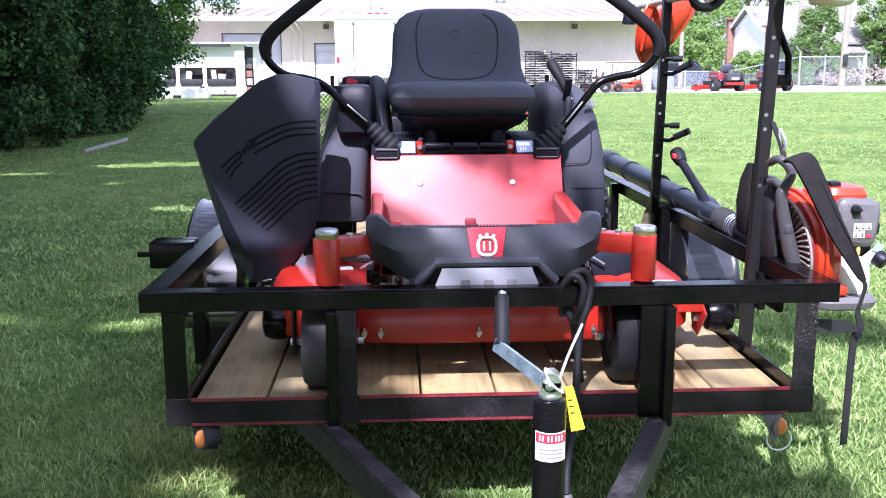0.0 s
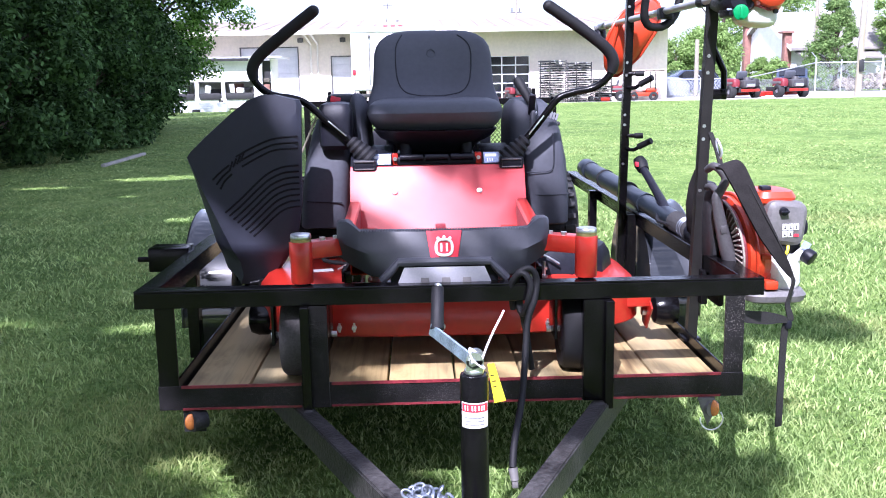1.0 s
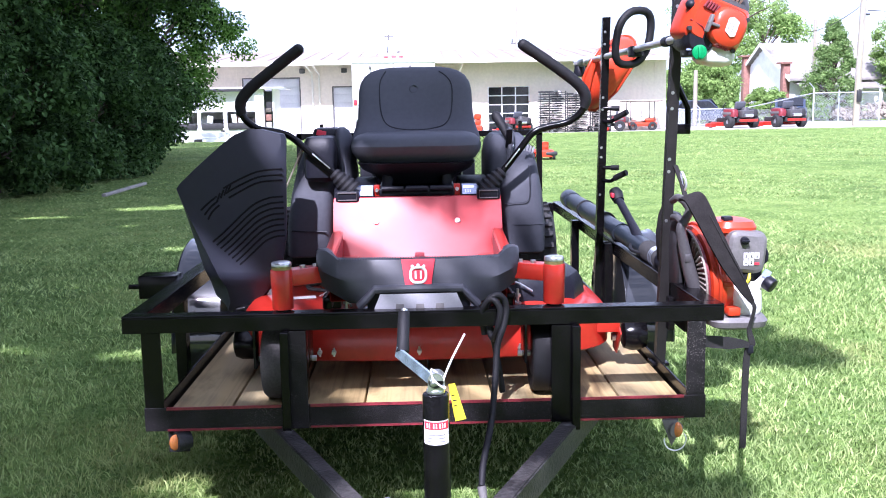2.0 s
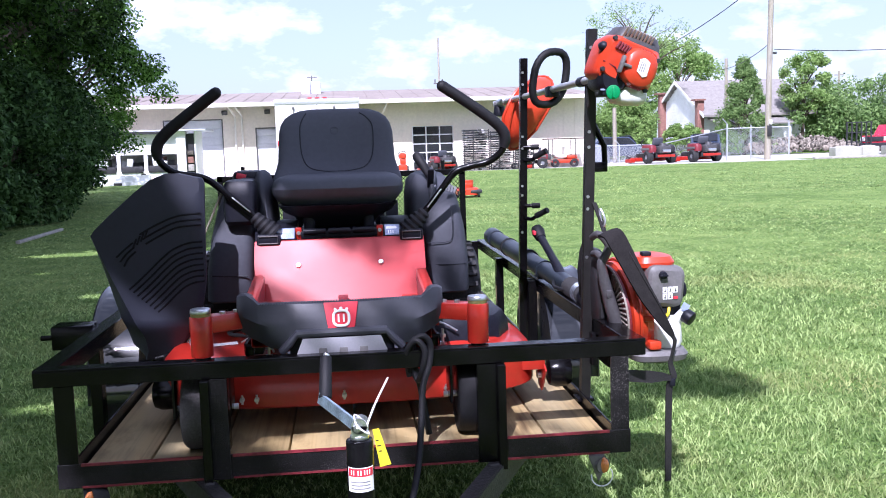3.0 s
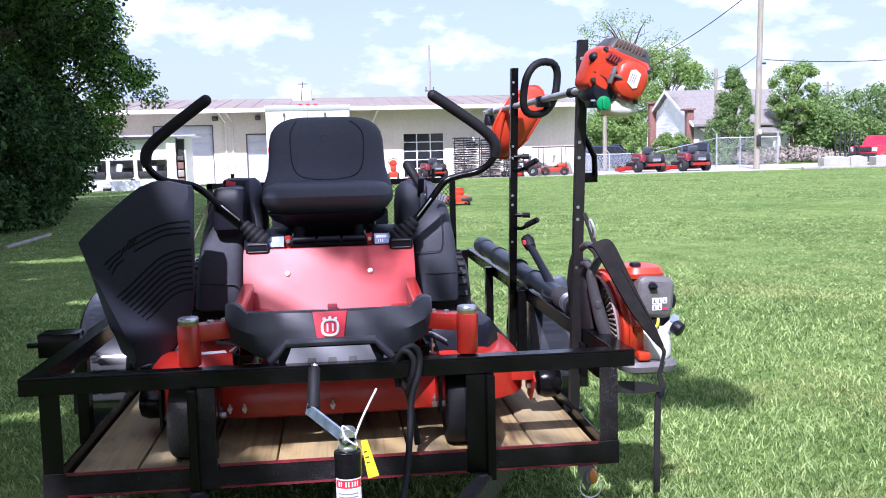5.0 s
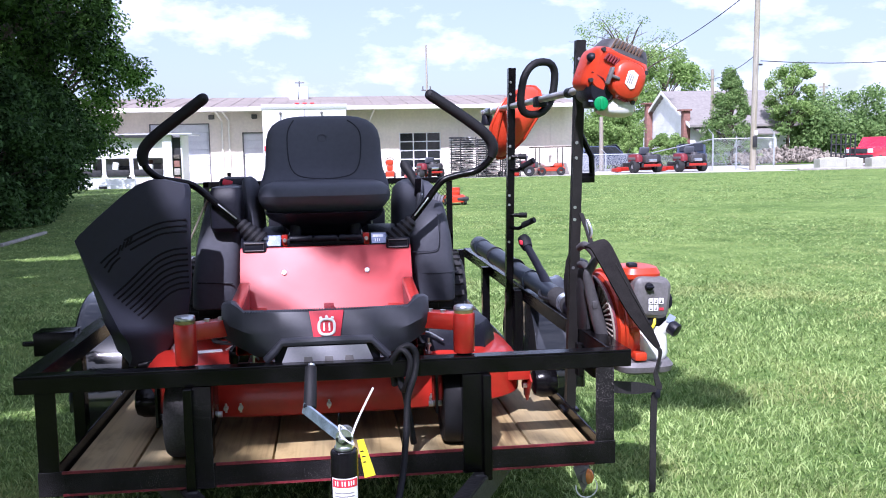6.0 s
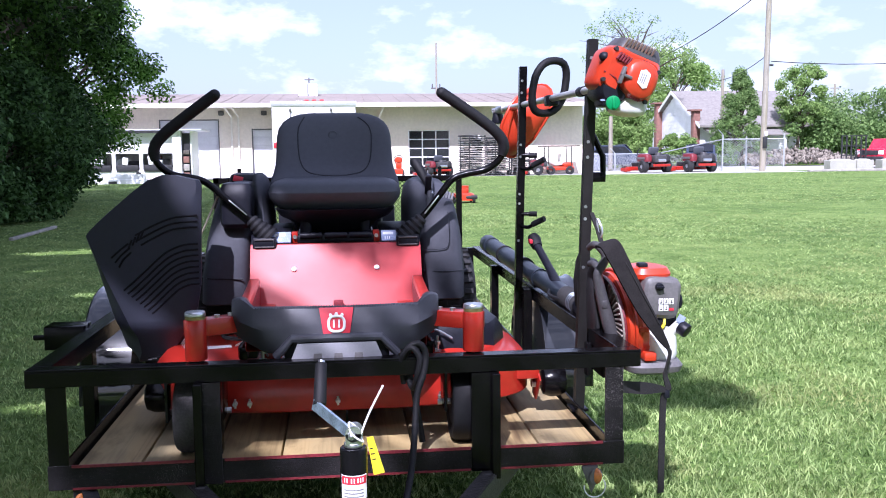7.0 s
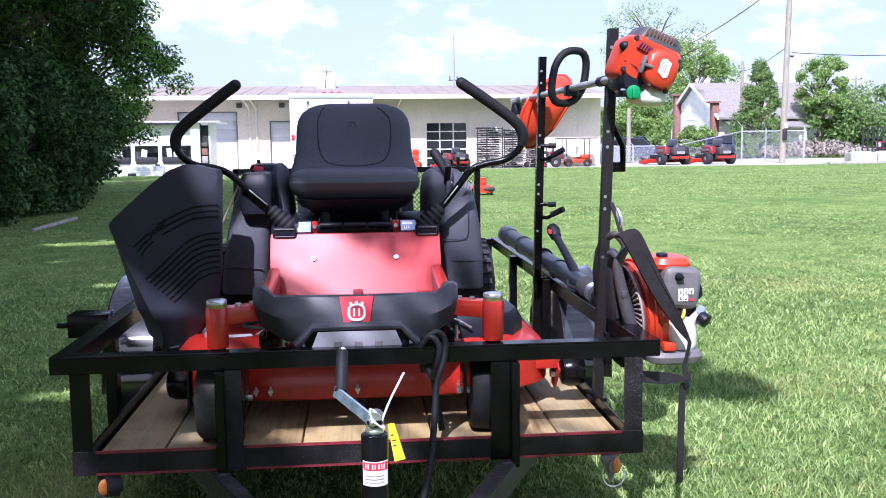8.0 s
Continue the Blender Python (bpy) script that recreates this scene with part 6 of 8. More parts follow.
# seat
pan = part("seat_base", join(loft([oval(MX, 1.02, z, a, b, 4, 36) for z, a, b in ((0.955, 0.135, 0.12), (0.985, 0.155, 0.16), (1.010, 0.205, 0.205), (1.038, 0.228, 0.228))]), box(MX - 0.145, MX + 0.145, 0.80, 1.15, 0.918, 0.948, 0.006)), M["black_plastic"], mower, "black seat pan and hinge")
part("hinge", join(*[cyl((MX - 0.13 + 0.09 * k, 0.80, 0.945), (MX - 0.05 + 0.09 * k, 0.80, 0.945), 0.012, seg=12) for k in range(3)]), M["black_plastic"], pan)
cush = []
for z, a, b, cy in ((1.018, 0.175, 0.165, 1.06), (1.030, 0.203, 0.195, 1.055), (1.052, 0.230, 0.226, 1.055), (1.076, 0.247, 0.252, 1.055), (1.100, 0.251, 0.259, 1.055), (1.124, 0.244, 0.252, 1.06), (1.138, 0.228, 0.236, 1.065), (1.146, 0.20, 0.205, 1.07), (1.148, 0.14, 0.14, 1.07)):
    cush.append(oval(MX, cy, z, a, b, 4.3, 56))
seat = part("seat_cushion", loft(cush), M["vinyl"], mower, "black vinyl seat cushion")
# height, half width, half depth and middle of the back, which flares out into the cushion
BACK = ((1.090, 0.258, 0.100, 1.225), (1.118, 0.260, 0.092, 1.240), (1.140, 0.256, 0.080, 1.255), (1.165, 0.247, 0.069, 1.270), (1.200, 0.238, 0.063, 1.285), (1.26, 0.235, 0.060, 1.303), (1.31, 0.233, 0.057, 1.316), (1.345, 0.225, 0.053, 1.325), (1.372, 0.208, 0.047, 1.332), (1.392, 0.180, 0.039, 1.337), (1.404, 0.145, 0.029, 1.341), (1.410, 0.10, 0.018, 1.343))
back = []
for z, a, th, cy in BACK:
    back.append([Vector((p.x, p.y - 0.75 * (p.x - MX) ** 2, p.z)) for p in oval(MX, cy, z, a, th, 3.4, 56)])
bk = part("backrest", loft(back), M["vinyl"], mower, "black vinyl seat back with a stitched panel")
# stitched panel on the back
def on_back(x, z):
    a, th, cy = [float(np.interp(z, [r[0] for r in BACK], [r[k] for r in BACK])) for k in (1, 2, 3)]
    return Vector((MX + x, cy - th * (1 - min(0.97, abs(x / a)) ** 3.4) ** (1 / 3.4) - 0.75 * x * x, z))


seam_pts = [on_back(x, z) for x, z in ((-0.120, 1.392), (-0.142, 1.35), (-0.146, 1.29), (-0.138, 1.215), (-0.112, 1.172), (-0.06, 1.156), (0.0, 1.153), (0.06, 1.156), (0.116, 1.172), (0.144, 1.215), (0.152, 1.29), (0.148, 1.34), (0.128, 1.37), (0.10, 1.39))]
part("seam", sweep(spline(seam_pts, 6), 0.0028, 6), M["welt"], bk)
part("embossed_mark", moved(ring_solid((0, 0, 0), "y", 0.019, 0.013, 0.003, 24, 0.001), Matrix.Translation(on_back(-0.005, 1.318)) @ Matrix.Rotation(radians(-14), 4, "X")), M["vinyl"], bk)
for x in (-0.11, 0.11):
    part("seat_spring", cyl((MX + x, 0.88, 0.93), (MX + x, 0.88, 1.0), 0.022, seg=14), M["black_plastic"], mower)

# steering levers
for s in (-1, 1):
    pts = [(-0.269, 0.79, 0.955), (-0.329, 0.80, 1.016), (-0.400, 0.80, 1.078), (-0.470, 0.80, 1.140), (-0.520, 0.80, 1.160), (-0.590, 0.795, 1.174), (-0.636, 0.785, 1.212), (-0.647, 0.778, 1.262), (-0.618, 0.772, 1.308), (-0.54, 0.765, 1.370), (-0.430, 0.757, 1.450)]
    if s > 0:
        pts = [(0.245, 0.79, 0.948), (0.307, 0.80, 1.012), (0.362, 0.80, 1.080), (0.413, 0.80, 1.142), (0.465, 0.80, 1.162), (0.538, 0.795, 1.178), (0.588, 0.785, 1.216), (0.602, 0.778, 1.266), (0.575, 0.772, 1.312), (0.495, 0.765, 1.374), (0.374, 0.757, 1.455)]
    st = part("steering_lever", sweep(spline(pts, 7), 0.0125, 14), M["steel"], mower, "bent black steering lever")
    sp = spline(pts, 7)
    part("grip", sweep(sp[44:], 0.0205, 16, radii=[0.0165 + 0.004 * min(1, k / 4) for k in range(len(sp) - 44)]), M["grip"], st, "black foam lever grip")
    d = Vector(sp[-1]) - Vector(sp[-3])
    part("grip_end", ball(Vector(sp[-1]) + d * 0.05, 0.0200, 0.0200, 0.0200, 16, 10), M["grip"], st)
    part("lever_plate", moved(box(-0.0055, 0.0055, -0.042, 0.042, -0.002, 0.002, 0.001), Matrix.Translation((Vector(pts[1]) + Vector(pts[2])) / 2 + Vector((0, -0.016, 0.006))) @ (Vector(pts[2]) - Vector(pts[1])).to_track_quat("Y", "Z").to_matrix().to_4x4()), M["zinc"], st)
    q = [Vector(p) for p in pts[:2]]
    rings = []
    for k in range(11):
        t = k / 10
        c = q[0].lerp(q[1], t * 1.15 - 0.25)
        r = 0.040 - 0.022 * t + (0.005 if k % 2 else 0)
        ax = (q[1] - q[0]).normalized()
        sd = ax.cross(Vector((0, 1, 0))).normalized()
        rings.append([c + sd * (r * math.cos(a)) + Vector((0, 1, 0)) * (r * math.sin(a)) for a in np.linspace(0, 2 * math.pi, 21)[:-1]])
    part("boot", loft(rings), M["grip"], st, "ribbed rubber lever boot")
    part("lever_mount", join(box(q[0].x - 0.045, q[0].x + 0.04, 0.745, 0.83, 0.905, 0.945, 0.006)), M["black_plastic"], st)
    part("mount_rim", sweep([(q[0].x - 0.036, 0.742, 0.912), (q[0].x + 0.031, 0.742, 0.912), (q[0].x + 0.031, 0.742, 0.938), (q[0].x - 0.036, 0.742, 0.938)], 0.0022, 6, closed=True), M["mid_plastic"], st)

# discharge chute, folded up
def between(tab, z):
    for (a, va), (b, vb) in zip(tab, tab[1:]):
        if z <= b:
            return va + (vb - va) * (z - a) / (b - a)
    return tab[-1][1]


OUTER = [(0.520, -0.746), (0.545, -0.782), (0.62, -0.790), (0.957, -0.884), (1.037, -0.817), (1.12, -0.711), (1.168, -0.643), (1.176, -0.60)]
FOLD = [(0.520, -0.715), (0.56, -0.698), (0.62, -0.700), (0.66, -0.717), (0.90, -0.822), (0.98, -0.853), (1.037, -0.790), (1.12, -0.694), (1.168, -0.630), (1.176, -0.597)]
RIGHT = [(0.520, -0.630), (0.56, -0.585), (0.62, -0.540), (0.70, -0.497), (0.81, -0.478), (1.0, -0.472), (1.14, -0.467), (1.160, -0.475), (1.176, -0.55)]


def chute_y(x, z):
    return 0.605 + 0.16 * (x + 0.60) ** 2 + 0.25 * max(0, z - 1.05) ** 1.5 + (0.10 * max(0, 0.66 - z) / 0.14)


bmc = bmesh.new()
front, rear = [], []
for i in range(37):
    z = 0.520 + (1.176 - 0.520) * i / 36
    o, f, r = between(OUTER, z), between(FOLD, z), between(RIGHT, z)
    rowf, rowr = [], []
    for k in range(20):
        if k < 5:
            t = k / 5
            x = o + (f - o) * t
            y = chute_y(f, z) + 0.15 * (1 - t) ** 1.2
        else:
            t = (k - 5) / 14
            x = f + (r - f) * t
            y = chute_y(x, z)
            if t > 0.93:
                y += 0.012
        rowf.append(bmc.verts.new((x, y, z)))
        rowr.append(bmc.verts.new((x, y + 0.014, z)))
    front.append(rowf)
    rear.append(rowr)
for i in range(36):
    for k in range(19):
        bmc.faces.new((front[i][k], front[i][k + 1], front[i + 1][k + 1], front[i + 1][k]))
        bmc.faces.new((rear[i][k], rear[i + 1][k], rear[i + 1][k + 1], rear[i][k + 1]))
    for k in (0, 19):
        bmc.faces.new((front[i][k], front[i + 1][k], rear[i + 1][k], rear[i][k]))
for k in range(19):
    bmc.faces.new((front[0][k], rear[0][k], rear[0][k + 1], front[0][k + 1]))
    bmc.faces.new((front[36][k], front[36][k + 1], rear[36][k + 1], rear[36][k]))
chute = part("discharge_chute", bmc, M["chute"], mower, "large ribbed black plastic chute, folded up")


def rib(pts):
    flat = spline([(x, 0, z) for x, z in pts], 8)
    part("rib", sweep([(p.x, chute_y(p.x, p.z) + 0.0004, p.z) for p in flat], 0.0034, 8), M["seam"], chute)


for k in range(8):
    t = k / 7
    z0, q = 0.943 - 0.137 * t, 1 - 0.36 * t
    rib([(-0.482 - dx * q, z0 - dz * q) for dx, dz in ((0, 0), (0.05, 0.004), (0.10, 0.024), (0.14, 0.055), (0.18, 0.092), (0.22, 0.128), (0.252, 0.154))])
for k in range(3):
    t = k / 2
    rib([(-0.482, 1.040 - 0.04 * t), (-0.562, 1.032 - 0.038 * t), (-0.63 + 0.008 * t, 1.006 - 0.038 * t), (-0.688 + 0.018 * t, 0.975 - 0.033 * t)])
    rib([(-0.712 + 0.004 * k, 0.948 - 0.030 * t), (-0.742 + 0.006 * k, 0.925 - 0.030 * t), (-0.770 + 0.012 * k, 0.900 - 0.032 * t)])
for k in range(4):
    rib([(-0.712 + 0.013 * k, 0.931 + 0.010 * k), (-0.706 + 0.013 * k, 0.945 + 0.010 * k), (-0.700 + 0.013 * k, 0.960 + 0.010 * k)])
part("chute_hinge", join(cyl((-0.66, 0.60, 0.545), (-0.50, 0.60, 0.575), 0.012, seg=12), box(-0.63, -0.53, 0.57, 0.64, 0.51, 0.56, 0.004)), M["steel"], chute)
part("hinge_bolt", cyl((-0.602, 0.566, 0.555), (-0.602, 0.552, 0.555), 0.009, seg=10), M["zinc"], chute)
part("stay_cord", cyl((-0.439, 0.85, 1.10), (-0.514, 0.84, 0.935), 0.0035, seg=8), M["pole"], chute, "thin pale stay cord")

# ---- trimmer rack on the side rail ----
rack = thing("trimmer_rack", (0.79, 0.85, DECK), "black steel trimmer rack with two drilled posts", "rack")


def drilled_post(y, x0, x1, top, parent):
    """An upright leaning outwards by x1 - x0, of square tube."""
    w, d = 0.0155, 0.0155
    p = part("post", loft([[Vector((x + a * w, y + b * d, z)) for a, b in ((-1, -1), (1, -1), (1, 1), (-1, 1))] for x, z in ((x0, DECK + 0.004), (x1, top))]), M["sunlit_steel"] if y < 1 else M["steel"], parent)
    for z in (top - 0.06, top - 0.11, top - 0.33, top - 0.38, 1.02, 1.06, 0.86):
        t = (z - DECK) / (top - DECK)
        x = x0 + (x1 - x0) * t
        part("hole", cyl((x - 0.006, y - d - 0.001, z), (x - 0.006, y - d + 0.004, z), 0.0055, seg=12), M["zinc"], p)
    return p


drilled_post(0.388, 0.785, 0.826, 1.602, rack)
drilled_post(1.33, 0.757, 0.786, 1.600, rack)
part("post_foot", box(0.755, 0.811, 0.36, 0.43, DECK + 0.001, DECK + 0.012, 0.002), M["steel"], rack)
part("post_foot", box(0.735, 0.785, 1.29, 1.37, DECK + 0.001, DECK + 0.012, 0.002), M["steel"], rack)
part("rail_clamp", box(0.80, 0.822, 0.34, 0.44, 0.50, 0.61, 0.004), M["steel"], rack)
part("rail_clamp", box(0.775, 0.811, 1.30, 1.36, 0.60, 0.655, 0.004), M["steel"], rack)
for z in (0.945, 1.195):
    hk = part("hook", join(cyl((0.775, 1.312, z + 0.03), (0.835, 1.30, z + 0.03), 0.008, seg=12), sweep(spline([(0.775, 1.312, z - 0.022), (0.80, 1.29, z - 0.026), (0.825, 1.26, z - 0.006), (0.853, 1.235, z + 0.012)], 5), 0.008, 10)), M["steel"], rack)
    part("sleeve", join(cyl((0.806, 1.306, z + 0.03), (0.840, 1.299, z + 0.03), 0.0115, seg=12), cyl((0.816, 1.272, z - 0.012), (0.857, 1.232, z + 0.014), 0.0125, seg=12)), M["grip"], hk)
bracket = part("bow_bracket", join(sweep([(0.826, 0.39, 1.30), (0.865, 0.395, 1.225), (0.868, 0.40, 1.165), (0.83, 0.39, 1.150)], 0.010, 8), box(0.822, 0.872, 0.38, 0.43, 1.140, 1.172, 0.003)), M["steel"], rack)
clip = part("carabiner", sweep(spline([(0.838, 0.36, 1.02), (0.846, 0.345, 1.0), (0.849, 0.34, 0.975), (0.843, 0.343, 0.962), (0.838, 0.35, 0.985)], 5, True), 0.004, 8, True), M["zinc"], rack, "zinc carabiner on a short strap")
part("short_strap", ribbon([(0.822, 0.375, 1.04), (0.836, 0.35, 0.99), (0.848, 0.33, 0.93), (0.86, 0.31, 0.90)], (0.008, 0.004, 0.0)), M["webbing"], clip)

# ---- string trimmer hung in the rack ----
trim = thing("string_trimmer", (0.80, 0.9, 1.44), "orange string trimmer hung in the rack", "trimmer")
part("shaft", cyl((0.81, 0.30, 1.438), (0.772, 1.86, 1.441), 0.0125, seg=18), M["alu"], trim, "bright metal shaft")
part("coupling", cyl((0.8068, 0.47, 1.4382), (0.8083, 0.42, 1.438), 0.017, seg=16), M["black_plastic"], trim)
loop_c, lp = Vector((0.792, 0.86, 1.49)), []
for t in np.linspace(0, 2 * math.pi, 25)[:-1]:
    lp.append(loop_c + Vector((0.068 * math.copysign(abs(math.cos(t)) ** 0.8, math.cos(t)) + 0.022 * math.sin(t), 0.03 * math.cos(t), 0.098 * math.copysign(abs(math.sin(t)) ** 0.8, math.sin(t)) - 0.008)))
part("loop_handle", sweep(lp, 0.0145, 14, True), M["grip"], trim, "black looped foam handle")
part("handle_clamp", join(box(0.778, 0.822, 0.83, 0.89, 1.412, 1.452, 0.005), cyl((0.83, 0.86, 1.445), (0.85, 0.86, 1.45), 0.007, seg=10)), M["black_plastic"], trim)
# cutting guard at the far end
gd = []
GUARD = ((1.546, 0.946, 0.015), (1.540, 0.944, 0.030), (1.520, 0.934, 0.052), (1.482, 0.907, 0.084), (1.45, 0.889, 0.094), (1.40, 0.867, 0.098), (1.36, 0.846, 0.094), (1.30, 0.828, 0.075), (1.26, 0.812, 0.052), (1.232, 0.810, 0.030), (1.218, 0.812, 0.014))
for i, (z, cx, w) in enumerate((z, cx - 0.02, w) for z, cx, w in GUARD):
    yy = 1.66 - 0.10 * math.sin(math.pi * i / 10)
    gd.append([Vector((cx + w * math.cos(a), yy + (0.05 if math.sin(a) > 0 else -0.045) * abs(math.sin(a)) * min(1, w / 0.06), z)) for a in np.linspace(0, 2 * math.pi, 25)[:-1]])
guard = part("guard", loft(gd), M["orange"], trim, "bright orange plastic cutting guard")
part("guard_rib", sweep(spline([gd[1][14] + Vector((0, -0.03, 0)), gd[4][14] + Vector((0.0, -0.03, 0)), gd[8][14] + Vector((0.0, -0.028, 0))], 5), 0.006, 8), M["orange"], guard)
part("guard_rib", sweep(spline([gd[3][12] + Vector((0.01, -0.02, 0.0)), gd[3][16] + Vector((0, -0.03, -0.006)), gd[3][20] + Vector((0.02, -0.02, 0.0)), gd[3][0] + Vector((-0.01, -0.02, 0.0))], 5), 0.005, 8), M["orange"], guard)
part("guard_rim", sweep([r[0] + Vector((0, -0.012, 0)) for r in gd] + [r[12] + Vector((0, -0.012, 0)) for r in gd[::-1]], 0.007, 8, True), M["orange"], guard)
part("gear_head", join(cyl((0.775, 1.72, 1.441), (0.766, 1.84, 1.438), 0.018, 0.021, 16, 0.004), cyl((0.755, 1.83, 1.438), (0.735, 1.83, 1.434), 0.013, seg=6)), M["zinc"], trim)
part("line_head", cyl((0.764, 1.83, 1.425), (0.762, 1.83, 1.375), 0.024, 0.030, 20, 0.006), M["black_plastic"], trim)
# engine
EM = Matrix.Translation((0.873, 0.205, 1.470)) @ Matrix.Rotation(radians(21), 4, "Y") @ Matrix.Rotation(radians(6), 4, "Z") @ Matrix.Diagonal((0.91, 1, 0.95, 1))
eng = part("engine_cover", moved(loft([[Vector((p.x, p.z, p.y)) for p in oval(0, 0, y, a, b, 5.5, 40)] for y, a, b in ((0.085, 0.085, 0.06), (0.075, 0.098, 0.072), (0.0, 0.102, 0.078), (-0.045, 0.098, 0.074), (-0.062, 0.085, 0.060))]), EM), M["orange"], trim, "orange moulded engine cover")
part("starter_cover", moved(loft([[Vector((0.028 + p.x, p.z, -0.006 + p.y)) for p in oval(0, 0, y, a, a, 2.4, 28)] for y, a in ((-0.050, 0.064), (-0.072, 0.062), (-0.086, 0.055), (-0.093, 0.042), (-0.0945, 0.02))]), EM), M["orange"], eng)
part("maker_plate", moved(prism([(0.012, -0.022), (0.036, -0.034), (0.050, -0.026), (0.048, 0.018), (0.026, 0.026), (0.010, 0.018)], "y", -0.0985, -0.0940, 0.002), EM), M["label"], eng, "white oval maker plate")
part("plate_bar", moved(join(*[box(0.017 + 0.007 * k, 0.020 + 0.007 * k, -0.0995, -0.0983, -0.018, 0.012) for k in range(3)]), EM), M["label_grey"], eng)
part("cylinder_shroud", moved(loft([oval(0.012, 0.02, z, a, b, 4, 28) for z, a, b in ((0.058, 0.090, 0.075), (0.085, 0.084, 0.070), (0.108, 0.072, 0.058), (0.114, 0.05, 0.04))]), EM), M["frame_grey"], eng, "dark grey top shroud")
for sl in ([moved(box(-0.0036, 0.0036, -0.0035, 0.0035, -0.021, 0.021, 0.001, 1), pose(-0.052 + 0.0122 * k, -0.051, 0.087, 32, 0, 0)) for k in range(9)]):
    part("cooling_slot", moved(sl, EM), M["pale_fin"], eng)
for sl in [*[moved(box(-0.003, 0.003, -0.005, 0.005, -0.013, 0.013, 0.001, 1), pose(-0.066 + 0.010 * k, -0.066, 0.040 - 0.001 * k, 0, 18, 0)) for k in range(5)], *[moved(box(-0.003, 0.003, -0.005, 0.005, -0.010, 0.010, 0.001, 1), pose(0.005 + 0.010 * k, -0.073, 0.046 - 0.0008 * (k - 2) ** 2, 0, 18, 0)) for k in range(5)], *[moved(box(-0.003, 0.003, -0.005, 0.005, -0.010, 0.010, 0.001, 1), pose(0.022 + 0.009 * k, -0.073, -0.062, 0, 18, 0)) for k in range(4)]]:
    part("cooling_slot", moved(sl, EM), M["raw"], eng)
part("muffler_guard", moved(box(0.045, 0.100, -0.01, 0.07, 0.050, 0.094, 0.012), EM), M["black_plastic"], eng)
part("starter_grip", moved(join(box(-0.048, -0.036, -0.098, -0.078, -0.045, 0.012, 0.004), box(-0.050, -0.008, -0.098, -0.082, -0.020, -0.010, 0.004)), EM), M["mid_plastic"], eng, "grey pull-start handle")
for x, z in ((-0.082, 0.058), (-0.088, -0.046), (0.078, -0.062), (0.085, 0.040)):
    part("cover_screw", moved(cyl((x, -0.052, z), (x, -0.066, z), 0.007, seg=12), EM), M["dark"], eng)
part("cover_line", moved(sweep([(-0.094, -0.057, -0.02), (-0.05, -0.064, -0.028), (-0.02, -0.066, -0.055), (0.06, -0.064, -0.066)], 0.0022, 6), EM), M["raw"], eng)
part("primer_bulb", moved(ball((-0.098, -0.03, 0.026), 0.020, 0.018, 0.016), EM), M["black_plastic"], eng)
part("clutch_housing", join(loft([[Vector((p.x, y, p.y)) for p in oval(0.826, 1.432, 0, r, r * 1.1, 3, 24)] for y, r in ((0.14, 0.035), (0.16, 0.045), (0.25, 0.042), (0.33, 0.030), (0.38, 0.020))]), box(0.79, 0.835, 0.15, 0.24, 1.375, 1.455, 0.008)), M["black_plastic"], trim)
part("housing_label", box(0.800, 0.818, 0.1485, 0.1515, 1.430, 1.452, 0.001), M["label_grey"], trim)
tank = part("fuel_tank", moved(loft([[Vector((x, p.x, p.y)) for p in oval(0, 0, 0, r, r * 0.78, 2.6, 24)] for x, r in ((-0.05, 0.025), (-0.038, 0.036), (0.0, 0.042), (0.035, 0.040), (0.058, 0.030), (0.066, 0.014))]), Matrix.Translation((0.872, 0.19, 1.378)) @ Matrix.Rotation(radians(6), 4, "Y")), M["white_plastic"], trim, "translucent white fuel tank")
part("fuel_cap", join(cyl((0.828, 0.165, 1.388), (0.818, 0.128, 1.384), 0.023, 0.021, 20, 0.003), box(0.814, 0.822, 0.122, 0.130, 1.368, 1.40, 0.002)), M["green"], tank, "green screw fuel cap")
part("fuel_lead", box(0.785, 0.80, 0.148, 0.152, 1.392, 1.397), M["decal_blue"], tank)

# ---- backpack blower hung over the side rail ----
blow = thing("backpack_blower", (1.0, 0.30, 0.55), "orange and grey backpack leaf blower on the rail", "leaf blower")
part("back_frame", join(sweep(spline([(0.800, 0.32, 0.930), (0.808, 0.285, 0.944), (0.826, 0.265, 0.930), (0.838, 0.262, 0.905), (0.826, 0.262, 0.876), (0.813, 0.262, 0.850), (0.820, 0.262, 0.805), (0.832, 0.262, 0.755), (0.848, 0.262, 0.695), (0.868, 0.262, 0.640)], 5), 0.013, 14, radii=list(np.interp(np.linspace(0, 1, 46), [0, 0.2, 0.45, 0.6, 0.8, 1], [0.011, 0.013, 0.014, 0.016, 0.020, 0.024]))), sweep(spline([(0.816, 0.262, 0.866), (0.808, 0.29, 0.880), (0.806, 0.33, 0.876)], 5), 0.011, 12), sweep(spline([(0.838, 0.27, 0.72), (0.842, 0.36, 0.73), (0.845, 0.46, 0.75)], 5), 0.012, 10)), M["frame_grey"], blow, "dark grey moulded carrying frame")
part("frame_lug", box(0.822, 0.842, 0.240, 0.256, 0.742, 0.768, 0.004), M["frame_grey"], blow)
part("back_plate", box(0.824, 0.842, 0.36, 0.50, 0.66, 0.87, 0.008), M["dark"], blow)
part("harness_pad", loft([oval(x, 0.60, z, a, b, 3, 24) for z, x, a, b in ((0.672, 0.855, 0.012, 0.03), (0.69, 0.853, 0.020, 0.05), (0.78, 0.850, 0.022, 0.06), (0.85, 0.855, 0.020, 0.05), (0.90, 0.862, 0.012, 0.03))]), M["cloth"], blow, "black padded shoulder harness")
